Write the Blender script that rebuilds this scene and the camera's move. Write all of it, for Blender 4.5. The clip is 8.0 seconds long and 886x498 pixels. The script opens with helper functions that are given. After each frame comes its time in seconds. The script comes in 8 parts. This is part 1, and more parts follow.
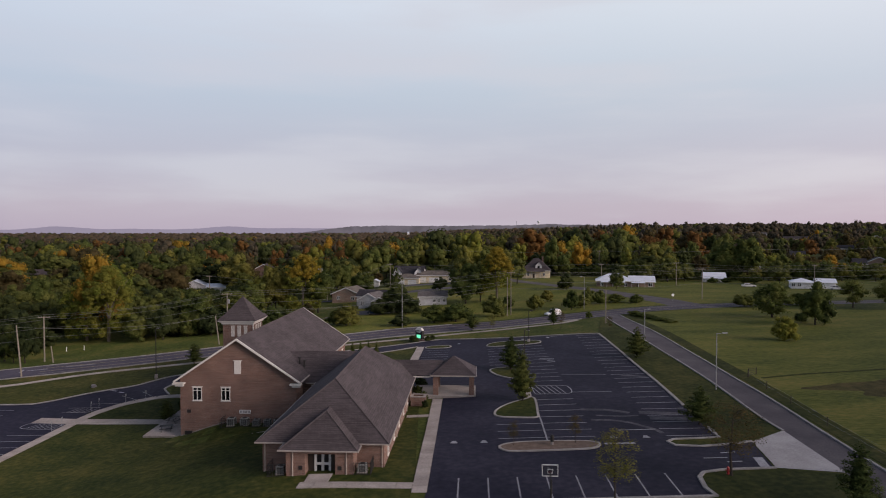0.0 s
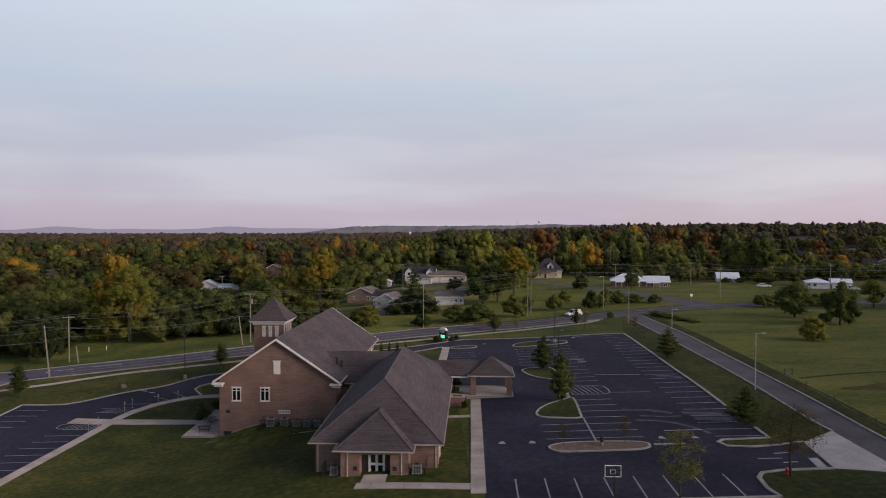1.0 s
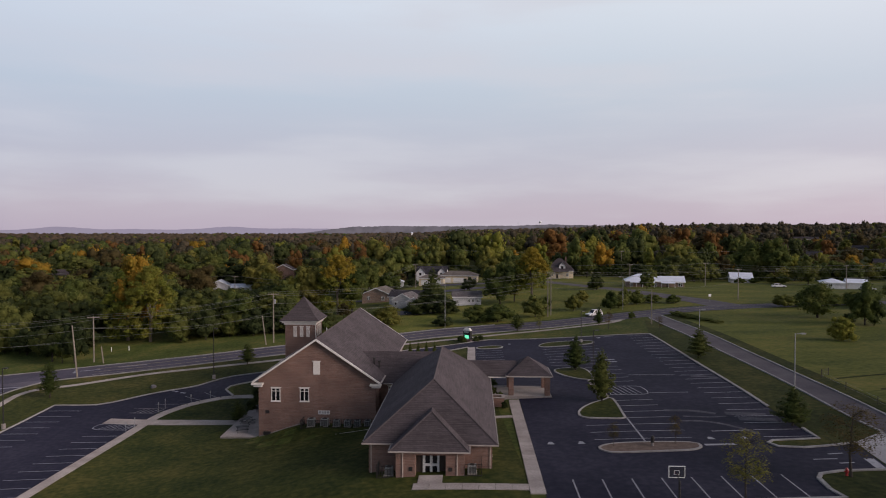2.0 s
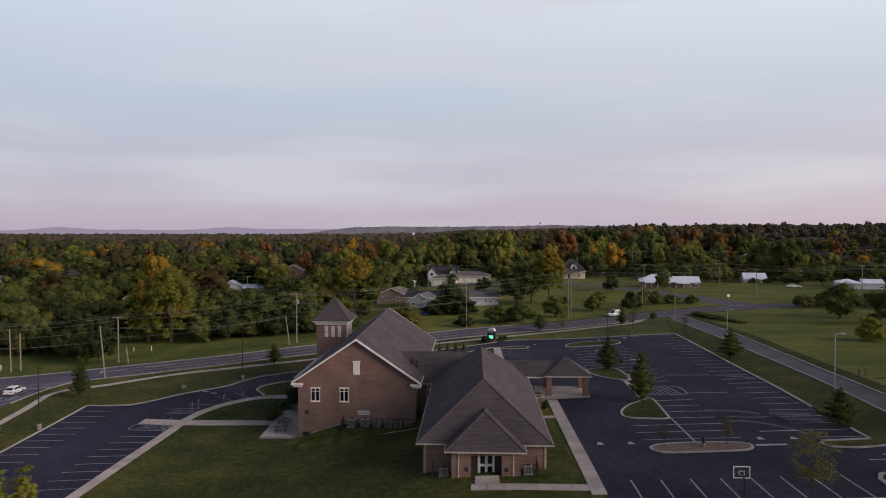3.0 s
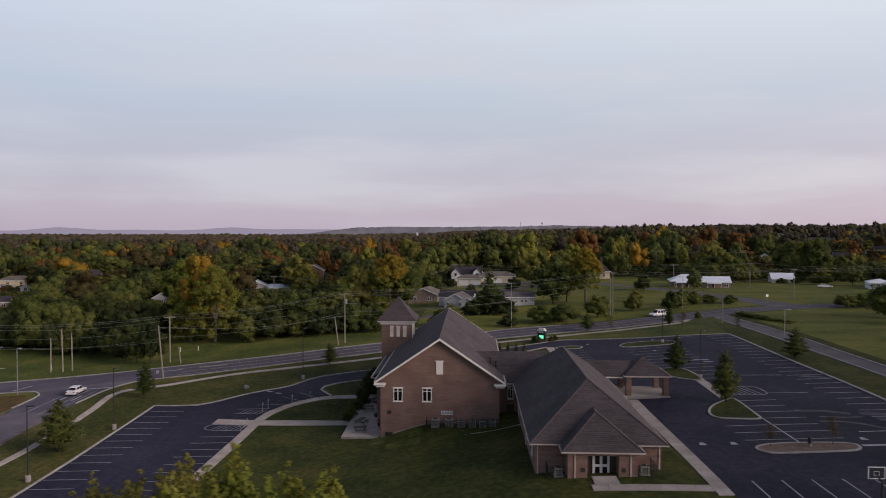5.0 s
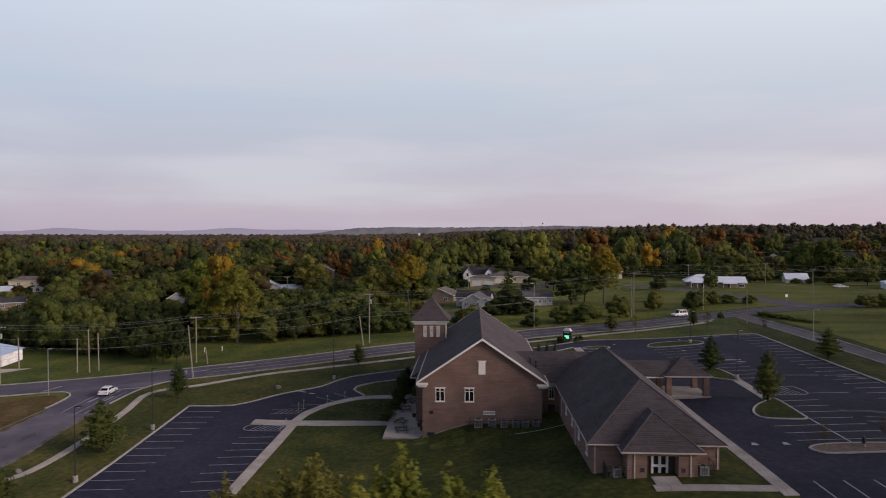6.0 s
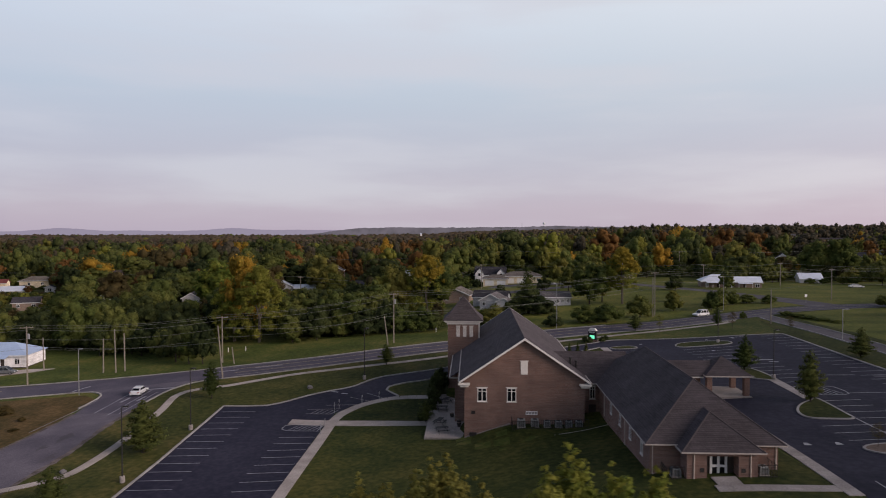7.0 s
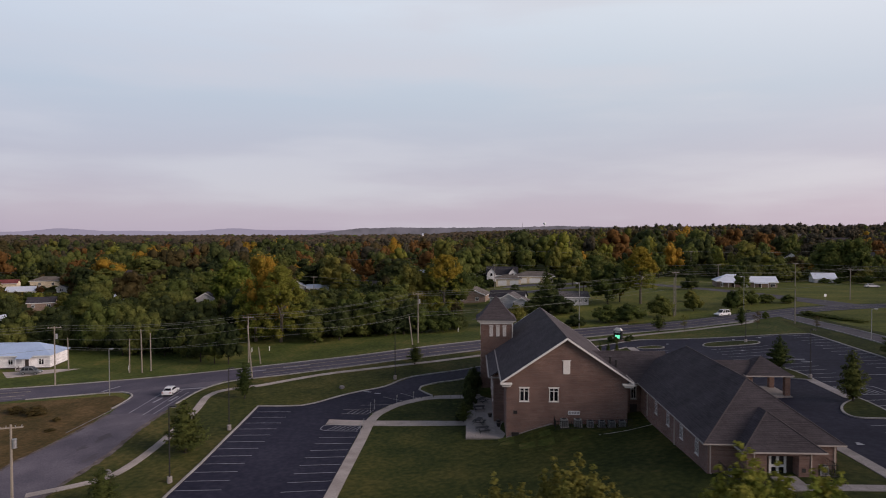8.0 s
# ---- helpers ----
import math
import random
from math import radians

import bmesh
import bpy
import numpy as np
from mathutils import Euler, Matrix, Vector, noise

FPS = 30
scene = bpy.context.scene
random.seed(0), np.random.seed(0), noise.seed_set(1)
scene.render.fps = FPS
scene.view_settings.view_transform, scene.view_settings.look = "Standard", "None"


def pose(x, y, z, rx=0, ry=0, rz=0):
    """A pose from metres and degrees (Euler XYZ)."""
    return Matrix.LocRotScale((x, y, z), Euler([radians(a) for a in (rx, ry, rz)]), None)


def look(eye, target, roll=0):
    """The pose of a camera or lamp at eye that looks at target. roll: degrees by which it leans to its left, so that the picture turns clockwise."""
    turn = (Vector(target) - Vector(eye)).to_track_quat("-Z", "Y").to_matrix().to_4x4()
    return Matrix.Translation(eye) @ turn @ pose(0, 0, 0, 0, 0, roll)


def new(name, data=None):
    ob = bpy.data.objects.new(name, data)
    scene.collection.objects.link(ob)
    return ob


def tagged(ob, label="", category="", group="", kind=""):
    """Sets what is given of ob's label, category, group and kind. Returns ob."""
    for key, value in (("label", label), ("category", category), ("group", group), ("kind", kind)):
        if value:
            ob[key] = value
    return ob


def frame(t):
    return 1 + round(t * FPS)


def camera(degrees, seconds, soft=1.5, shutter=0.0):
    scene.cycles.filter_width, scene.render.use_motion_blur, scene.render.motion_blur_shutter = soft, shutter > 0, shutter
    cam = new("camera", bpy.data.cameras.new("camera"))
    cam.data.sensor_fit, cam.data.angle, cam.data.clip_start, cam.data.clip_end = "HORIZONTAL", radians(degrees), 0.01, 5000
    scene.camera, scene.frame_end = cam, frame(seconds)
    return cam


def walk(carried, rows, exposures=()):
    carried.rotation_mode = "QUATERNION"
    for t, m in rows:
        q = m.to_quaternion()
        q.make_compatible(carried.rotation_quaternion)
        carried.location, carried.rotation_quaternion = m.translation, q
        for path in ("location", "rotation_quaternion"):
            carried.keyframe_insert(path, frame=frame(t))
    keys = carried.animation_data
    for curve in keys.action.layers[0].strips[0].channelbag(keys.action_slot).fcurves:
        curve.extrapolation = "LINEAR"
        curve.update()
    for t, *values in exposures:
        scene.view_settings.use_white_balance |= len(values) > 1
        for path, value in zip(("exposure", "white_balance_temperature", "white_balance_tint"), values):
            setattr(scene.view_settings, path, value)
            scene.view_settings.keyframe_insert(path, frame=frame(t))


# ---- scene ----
cam = camera(67.4, 8.0, soft=1.0, shutter=0.5)
METRES, EYE, TILT, LEAN, TURN = 46.0, 25.1, -1.71, 0.0, 2.6
ROWS = [
    (0.0, 0.0000, 0.0000, 0.0000, 0.000, 0.000, -0.000),
    (0.5, -0.0603, 0.0019, 0.0001, -0.007, 0.000, -0.010),
    (1.0, -0.1214, 0.0045, -0.0003, -0.007, 0.007, -0.000),
    (1.5, -0.1827, 0.0066, -0.0005, -0.007, 0.015, -0.010),
    (3.0, -0.3662, 0.0164, -0.0038, -0.044, 0.074, -0.020),
    (3.5, -0.4292, 0.0191, -0.0046, -0.044, 0.089, -0.030),
    (4.0, -0.4920, 0.0221, -0.0052, -0.052, 0.089, -0.040),
    (4.5, -0.5548, 0.0256, -0.0063, -0.059, 0.089, -0.040),
    (6.0, -0.7458, 0.0324, -0.0094, -0.081, 0.140, -0.020),
    (6.5, -0.8092, 0.0354, -0.0103, -0.089, 0.140, -0.010),
    (7.0, -0.8726, 0.0385, -0.0113, -0.103, 0.155, -0.010),
    (7.5, -0.9362, 0.0415, -0.0124, -0.125, 0.162, -0.010),
    (8.0, -0.9993, 0.0442, -0.0135, -0.133, 0.170, 0.010),
]
walk(cam, [(t, pose(0, 0, EYE, TILT, LEAN, TURN) @ pose(METRES * x, METRES * y, METRES * z, 90 + pitch, roll, yaw)) for t, x, y, z, yaw, pitch, roll in ROWS])

# ---- sky and light ----
world = bpy.data.worlds.new("evening_sky")
scene.world = world
world.use_nodes = True
wn, wl = world.node_tree.nodes, world.node_tree.links
wn.clear()
SUN_EL, SUN_AZ = radians(20), radians(116)   # azimuth clockwise from +y


wnode = wn.new
sky = wnode("ShaderNodeTexSky")
sky.sky_type, sky.sun_disc, sky.sun_elevation, sky.sun_rotation = "NISHITA", False, SUN_EL, SUN_AZ
coords = wnode("ShaderNodeTexCoord")
split = wnode("ShaderNodeSeparateXYZ")
wl.new(coords.outputs["Generated"], split.inputs[0])
# long flat cloud sheets: noise squeezed in height
squeeze = wnode("ShaderNodeMapping")
squeeze.inputs["Scale"].default_value = (1.1, 1.1, 7.0)
squeeze.inputs["Rotation"].default_value = (0.0, radians(3), 0.0)
wl.new(coords.outputs["Generated"], squeeze.inputs[0])
clouds = wnode("ShaderNodeTexNoise")
clouds.inputs["Scale"].default_value = 1.7
clouds.inputs["Detail"].default_value = 7.0
clouds.inputs["Roughness"].default_value = 0.5
wl.new(squeeze.outputs[0], clouds.inputs["Vector"])
ramp = wnode("ShaderNodeValToRGB")
stops = ((0.0, (0.522, 0.440, 0.535)), (0.035, (0.530, 0.458, 0.548)), (0.10, (0.530, 0.512, 0.598)), (0.19, (0.548, 0.602, 0.690)),
         (0.32, (0.722, 0.770, 0.846)), (0.44, (0.352, 0.375, 0.460)), (0.60, (0.184, 0.212, 0.295)), (1.0, (0.105, 0.128, 0.200)))
while len(ramp.color_ramp.elements) < len(stops):
    ramp.color_ramp.elements.new(0.5)
for e, (p, c) in zip(ramp.color_ramp.elements, stops):
    e.position, e.color = p, (*c, 1)
wl.new(split.outputs["Z"], ramp.inputs[0])
cloud_mask = wnode("ShaderNodeMapRange")
cloud_mask.interpolation_type = "SMOOTHSTEP"
cloud_mask.inputs["From Min"].default_value, cloud_mask.inputs["From Max"].default_value = 0.42, 0.68
wl.new(clouds.outputs["Fac"], cloud_mask.inputs["Value"])
cloud_amount = wnode("ShaderNodeMath")
cloud_amount.operation = "MULTIPLY"
cloud_amount.inputs[1].default_value = 0.65
wl.new(cloud_mask.outputs[0], cloud_amount.inputs[0])
cloud_mix = wnode("ShaderNodeMixRGB")
cloud_mix.inputs["Color2"].default_value = (0.665, 0.655, 0.712, 1)
wl.new(cloud_amount.outputs[0], cloud_mix.inputs["Fac"])
wl.new(ramp.outputs[0], cloud_mix.inputs["Color1"])
# the sky is brighter and warmer in the east, where the sun stands behind thin cloud, and dim in the west and behind
east = wnode("ShaderNodeValToRGB")
for e, (p, c) in zip((east.color_ramp.elements[0], east.color_ramp.elements[1], *[east.color_ramp.elements.new(0.5) for k in range(4)]),
                     ((0.0, (0.34, 0.42, 0.65)), (1.0, (2.3, 1.85, 1.55)), (0.14, (0.57, 0.63, 0.79)), (0.21, (0.915, 0.925, 0.965)), (0.60, (1.0, 1.0, 1.0)), (0.80, (1.13, 1.08, 1.06)))):
    e.position, e.color = p, (*c, 1)
half = wnode("ShaderNodeMapRange")
half.inputs["From Min"].default_value, half.inputs["From Max"].default_value = -1.0, 1.0
wl.new(split.outputs["X"], half.inputs["Value"])
wl.new(half.outputs[0], east.inputs[0])
behind = wnode("ShaderNodeMapRange")
behind.interpolation_type = "SMOOTHSTEP"
behind.inputs["From Min"].default_value, behind.inputs["From Max"].default_value = -0.7, 0.45
behind.inputs["To Min"].default_value, behind.inputs["To Max"].default_value = 0.80, 1.0
wl.new(split.outputs["Y"], behind.inputs["Value"])
warm = wnode("ShaderNodeMixRGB")
warm.blend_type = "MULTIPLY"
warm.inputs["Fac"].default_value = 1.0
wl.new(east.outputs[0], warm.inputs["Color2"])
dim = wnode("ShaderNodeMixRGB")
dim.blend_type = "MULTIPLY"
dim.inputs["Fac"].default_value = 1.0
wl.new(cloud_mix.outputs[0], dim.inputs["Color1"])
wl.new(behind.outputs[0], dim.inputs["Color2"])
wl.new(dim.outputs[0], warm.inputs["Color1"])
bg_clear, bg_cloud, both, out = wnode("ShaderNodeBackground"), wnode("ShaderNodeBackground"), wnode("ShaderNodeAddShader"), wnode("ShaderNodeOutputWorld")
bg_clear.inputs["Strength"].default_value = 0.012
bg_cloud.inputs["Strength"].default_value = 0.93
wl.new(sky.outputs[0], bg_clear.inputs["Color"])
wl.new(warm.outputs[0], bg_cloud.inputs["Color"])
wl.new(bg_clear.outputs[0], both.inputs[0])
wl.new(bg_cloud.outputs[0], both.inputs[1])
wl.new(both.outputs[0], out.inputs["Surface"])

sun = new("sun", bpy.data.lights.new("sun", "SUN"))
sun.data.energy, sun.data.angle, sun.data.color = 2.75, radians(30), (1.0, 0.81, 0.74)
sun_way = Vector((math.sin(SUN_AZ) * math.cos(SUN_EL), math.cos(SUN_AZ) * math.cos(SUN_EL), math.sin(SUN_EL)))
sun.matrix_world = look(sun_way * 300, (0, 0, 0))


# ---- materials ----
def material(name, tones, rough=0.8, scales=(0.5, 8.0), bump=0.0, bump_scale=20.0, metal=0.0, vary=0.0, specular=0.4, stretch=(1, 1, 1)):
    """A surface of two or three tones mixed by a coarse and a fine noise, in metres; vary: value change from object to object."""
    m = bpy.data.materials.new(name)
    m.use_nodes = True
    nt = m.node_tree
    n, l = nt.nodes, nt.links
    b = n["Principled BSDF"]
    b.inputs["Roughness"].default_value, b.inputs["Metallic"].default_value = rough, metal
    b.inputs["Diffuse Roughness"].default_value = 1.0 if rough >= 0.8 else 0.0
    b.inputs["Specular IOR Level"].default_value = specular
    geo = n.new("ShaderNodeNewGeometry")
    mp = n.new("ShaderNodeMapping")
    mp.inputs["Scale"].default_value = stretch
    l.new(geo.outputs["Position"], mp.inputs[0])
    coarse, fine = n.new("ShaderNodeTexNoise"), n.new("ShaderNodeTexNoise")
    for t, s in ((coarse, scales[0]), (fine, scales[1])):
        t.inputs["Scale"].default_value, t.inputs["Detail"].default_value = s, 4.0
        l.new(mp.outputs[0], t.inputs["Vector"])
    mean = n.new("ShaderNodeMixRGB")
    mean.inputs["Fac"].default_value = 0.5
    l.new(coarse.outputs["Fac"], mean.inputs["Color1"])
    l.new(fine.outputs["Fac"], mean.inputs["Color2"])
    r = n.new("ShaderNodeValToRGB")
    while len(r.color_ramp.elements) < len(tones):
        r.color_ramp.elements.new(0.5)
    for i, (e, c) in enumerate(zip(r.color_ramp.elements, tones)):
        e.position, e.color = 0.36 + 0.28 * i / max(1, len(tones) - 1), (*c, 1)
    l.new(mean.outputs[0], r.inputs[0])
    colour = r.outputs[0]
    if vary:
        info, hsv, mr = n.new("ShaderNodeObjectInfo"), n.new("ShaderNodeHueSaturation"), n.new("ShaderNodeMapRange")
        mr.inputs["To Min"].default_value, mr.inputs["To Max"].default_value = 1 - vary, 1 + vary
        l.new(info.outputs["Random"], mr.inputs["Value"])
        l.new(mr.outputs[0], hsv.inputs["Value"])
        l.new(colour, hsv.inputs["Color"])
        colour = hsv.outputs[0]
    l.new(colour, b.inputs["Base Color"])
    if bump:
        t, bp = n.new("ShaderNodeTexNoise"), n.new("ShaderNodeBump")
        t.inputs["Scale"].default_value, t.inputs["Detail"].default_value = bump_scale, 5.0
        bp.inputs["Strength"].default_value, bp.inputs["Distance"].default_value = 0.6, bump
        l.new(mp.outputs[0], t.inputs["Vector"])
        l.new(t.outputs["Fac"], bp.inputs["Height"])
        l.new(bp.outputs[0], b.inputs["Normal"])
    return m


def brick_material(name, c1, c2, mortar, width=0.22, height=0.075, joint=0.012, wall=True, rough=0.9, bump=0.01, flip=False):
    """Bricks (or shingles) laid in courses along the wall, by the place on it in metres."""
    m = bpy.data.materials.new(name)
    m.use_nodes = True
    n, l = m.node_tree.nodes, m.node_tree.links
    b = n["Principled BSDF"]
    b.inputs["Roughness"].default_value, b.inputs["Specular IOR Level"].default_value = rough, 0.2
    b.inputs["Diffuse Roughness"].default_value = 1.0
    geo, sp, cb, add = n.new("ShaderNodeNewGeometry"), n.new("ShaderNodeSeparateXYZ"), n.new("ShaderNodeCombineXYZ"), n.new("ShaderNodeMath")
    l.new(geo.outputs["Position"], sp.inputs[0])
    l.new(sp.outputs["X"], add.inputs[0])
    l.new(sp.outputs["Y"], add.inputs[1])
    l.new(add.outputs[0], cb.inputs["X"])
    l.new(sp.outputs["Z"], cb.inputs["Y"])
    t = n.new("ShaderNodeTexBrick")
    t.inputs["Scale"].default_value = 1.0
    t.inputs["Brick Width"].default_value, t.inputs["Row Height"].default_value, t.inputs["Mortar Size"].default_value = width, height, joint
    t.inputs["Color1"].default_value, t.inputs["Color2"].default_value, t.inputs["Mortar"].default_value = (*c1, 1), (*c2, 1), (*mortar, 1)
    l.new(cb.outputs[0], t.inputs["Vector"])
    stain, band, grain = n.new("ShaderNodeTexNoise"), n.new("ShaderNodeTexNoise"), n.new("ShaderNodeMapping")
    stain.inputs["Scale"].default_value, stain.inputs["Detail"].default_value = 0.35, 6.0
    grain.inputs["Scale"].default_value = (0.5, 0.5, 9.0)
    band.inputs["Scale"].default_value, band.inputs["Detail"].default_value = 0.9, 5.0
    l.new(geo.outputs["Position"], stain.inputs["Vector"])
    l.new(geo.outputs["Position"], grain.inputs[0])
    l.new(grain.outputs[0], band.inputs["Vector"])
    both = n.new("ShaderNodeMath")
    l.new(stain.outputs["Fac"], both.inputs[0])
    l.new(band.outputs["Fac"], both.inputs[1])
    mr = n.new("ShaderNodeMapRange")
    mr.inputs["From Min"].default_value, mr.inputs["From Max"].default_value = 0.7, 1.3
    mr.inputs["To Min"].default_value, mr.inputs["To Max"].default_value = 0.72, 1.3
    l.new(both.outputs[0], mr.inputs["Value"])
    hsv = n.new("ShaderNodeHueSaturation")
    l.new(mr.outputs[0], hsv.inputs["Value"])
    l.new(t.outputs["Color"], hsv.inputs["Color"])
    l.new(hsv.outputs[0], b.inputs["Base Color"])
    bp = n.new("ShaderNodeBump")
    bp.inputs["Strength"].default_value, bp.inputs["Distance"].default_value = 0.7, bump
    l.new(t.outputs["Fac"], bp.inputs["Height"])
    bp.invert = True
    l.new(bp.outputs[0], b.inputs["Normal"])
    return m


def leaf_material(name, tones, spread=0.35):
    """Leaves: the tone goes from tree to tree and from clump to clump, with some light through the blade."""
    m = bpy.data.materials.new(name)
    m.use_nodes = True
    n, l = m.node_tree.nodes, m.node_tree.links
    b, o = n["Principled BSDF"], n["Material Output"]
    b.inputs["Roughness"].default_value, b.inputs["Specular IOR Level"].default_value = 0.8, 0.1
    geo, info, noi = n.new("ShaderNodeNewGeometry"), n.new("ShaderNodeObjectInfo"), n.new("ShaderNodeTexNoise")
    noi.inputs["Scale"].default_value, noi.inputs["Detail"].default_value = 0.22, 3.0
    l.new(geo.outputs["Position"], noi.inputs["Vector"])
    a, c = n.new("ShaderNodeMath"), n.new("ShaderNodeMath")
    a.operation = c.operation = "MULTIPLY_ADD"
    a.inputs[1].default_value, c.inputs[1].default_value = 0.22, 0.5
    l.new(geo.outputs["Random Per Island"], a.inputs[0])
    l.new(noi.outputs["Fac"], a.inputs[2])
    l.new(info.outputs["Random"], c.inputs[0])
    l.new(a.outputs[0], c.inputs[2])
    r = n.new("ShaderNodeValToRGB")
    while len(r.color_ramp.elements) < len(tones):
        r.color_ramp.elements.new(0.5)
    for i, (e, t) in enumerate(zip(r.color_ramp.elements, tones)):
        e.position, e.color = 0.45 + 1.0 * spread * 1.6 * i / max(1, len(tones) - 1), (*t, 1)
    l.new(c.outputs[0], r.inputs[0])
    # leaf by leaf: small light and dark flecks, and a broken surface
    fleck, gain, hsv, bump = n.new("ShaderNodeTexNoise"), n.new("ShaderNodeMapRange"), n.new("ShaderNodeHueSaturation"), n.new("ShaderNodeBump")
    fleck.inputs["Scale"].default_value, fleck.inputs["Detail"].default_value, fleck.inputs["Roughness"].default_value = 1.1, 5.0, 0.72
    l.new(geo.outputs["Position"], fleck.inputs["Vector"])
    gain.inputs["From Min"].default_value, gain.inputs["From Max"].default_value = 0.36, 0.66
    gain.inputs["To Min"].default_value, gain.inputs["To Max"].default_value = 0.70, 1.34
    l.new(fleck.outputs["Fac"], gain.inputs["Value"])
    l.new(gain.outputs[0], hsv.inputs["Value"])
    l.new(r.outputs[0], hsv.inputs["Color"])
    bump.inputs["Strength"].default_value, bump.inputs["Distance"].default_value = 0.6, 0.4
    l.new(fleck.outputs["Fac"], bump.inputs["Height"])
    l.new(bump.outputs[0], b.inputs["Normal"])
    l.new(hsv.outputs[0], b.inputs["Base Color"])
    tr, mx = n.new("ShaderNodeBsdfTranslucent"), n.new("ShaderNodeMixShader")
    mx.inputs["Fac"].default_value = 0.38
    l.new(hsv.outputs[0], tr.inputs["Color"])
    l.new(b.outputs[0], mx.inputs[1])
    l.new(tr.outputs[0], mx.inputs[2])
    l.new(mx.outputs[0], o.inputs["Surface"])
    return m


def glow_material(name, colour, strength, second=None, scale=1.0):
    """A surface that gives off light, or a far backdrop whose haze is put into its glow, in one or two tones."""
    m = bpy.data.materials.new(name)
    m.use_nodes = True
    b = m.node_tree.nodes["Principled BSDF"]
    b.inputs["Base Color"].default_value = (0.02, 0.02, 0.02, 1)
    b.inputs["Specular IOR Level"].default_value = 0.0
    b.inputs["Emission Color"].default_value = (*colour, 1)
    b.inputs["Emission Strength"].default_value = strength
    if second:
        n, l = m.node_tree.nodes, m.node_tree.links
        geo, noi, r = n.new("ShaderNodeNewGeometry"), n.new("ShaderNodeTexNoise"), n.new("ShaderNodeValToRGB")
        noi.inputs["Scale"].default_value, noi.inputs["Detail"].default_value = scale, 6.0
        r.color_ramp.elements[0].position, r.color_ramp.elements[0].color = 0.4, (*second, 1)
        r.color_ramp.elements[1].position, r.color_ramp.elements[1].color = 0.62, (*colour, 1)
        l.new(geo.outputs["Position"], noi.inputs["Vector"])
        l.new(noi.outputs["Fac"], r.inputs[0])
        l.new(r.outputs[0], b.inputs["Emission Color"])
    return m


GRASS = material("mown_grass", [(0.024, 0.037, 0.009), (0.050, 0.064, 0.015), (0.097, 0.090, 0.027)], 0.95, (0.10, 1.3), 0.08, 6.0, specular=0.1)
# own darker green, lowered further: the church's shade is partly put into it
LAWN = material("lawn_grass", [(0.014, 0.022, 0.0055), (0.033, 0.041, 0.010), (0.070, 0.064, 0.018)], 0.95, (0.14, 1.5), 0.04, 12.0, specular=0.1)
FIELD = material("field_grass", [(0.049, 0.065, 0.014), (0.098, 0.109, 0.023), (0.165, 0.146, 0.039)], 0.95, (0.09, 1.6), 0.15, 3.0, specular=0.1, stretch=(0.6, 1.6, 1))
VERGE = material("verge_grass", [(0.019, 0.027, 0.007), (0.043, 0.048, 0.013), (0.084, 0.070, 0.024)], 0.95, (0.12, 1.4), 0.06, 8.0, specular=0.1)
GRAVEL = material("crumbled_edge", [(0.050, 0.042, 0.044), (0.092, 0.078, 0.078), (0.150, 0.130, 0.126)], 0.95, (0.8, 7.0), 0.02, 20.0, specular=0.1)
MEADOW = material("yard_grass", [(0.046, 0.062, 0.013), (0.092, 0.104, 0.022), (0.156, 0.136, 0.037)], 0.95, (0.09, 1.4), 0.1, 4.0, specular=0.1)
DRY = material("dry_grass", [(0.033, 0.030, 0.011), (0.066, 0.046, 0.019), (0.100, 0.067, 0.032)], 0.95, (0.22, 1.6), 0.08, 6.0, specular=0.1)
STRAW = material("stubble_grass", [(0.034, 0.034, 0.012), (0.060, 0.052, 0.018), (0.098, 0.076, 0.028)], 0.95, (0.12, 0.9), 0.12, 3.0, specular=0.1)
MULCH = material("mulch_bed", [(0.10, 0.075, 0.06), (0.17, 0.13, 0.11)], 0.95, (1.5, 12.0), 0.03, 14.0, specular=0.1)
ASPHALT = material("sealed_asphalt", [(0.0105, 0.0105, 0.0215), (0.0178, 0.0175, 0.0325), (0.0310, 0.0300, 0.0480)], 0.8, (0.09, 1.4), 0.004, 60.0, specular=0.12)
ROAD = material("road_asphalt", [(0.038, 0.035, 0.051), (0.057, 0.052, 0.073), (0.081, 0.075, 0.098)], 0.85, (0.16, 5.0), 0.005, 50.0, specular=0.2)
OLD_ROAD = material("worn_asphalt", [(0.055, 0.050, 0.067), (0.083, 0.076, 0.098), (0.120, 0.110, 0.134)], 0.9, (0.2, 6.0), 0.005, 50.0, specular=0.2)
LANE = material("lane_asphalt", [(0.060, 0.053, 0.064), (0.085, 0.076, 0.087), (0.115, 0.106, 0.112)], 0.9, (0.25, 6.0), 0.005, 50.0, specular=0.2)
TAR = material("tarred_patch", [(0.048, 0.043, 0.055), (0.070, 0.063, 0.077)], 0.85, (0.6, 6.0), 0.005, 50.0, specular=0.2)
CONCRETE = material("concrete", [(0.190, 0.168, 0.160), (0.265, 0.238, 0.226), (0.345, 0.315, 0.300)], 0.85, (0.4, 6.0), 0.004, 40.0, vary=0.07)
NEW_CONCRETE = material("new_concrete", [(0.27, 0.255, 0.26), (0.35, 0.335, 0.34), (0.43, 0.415, 0.42)], 0.85, (0.4, 6.0), 0.004, 40.0)
KERB = material("kerb_concrete", [(0.165, 0.158, 0.155), (0.255, 0.245, 0.24), (0.335, 0.325, 0.32)], 0.85, (0.5, 5.0), 0.004, 40.0, vary=0.06)
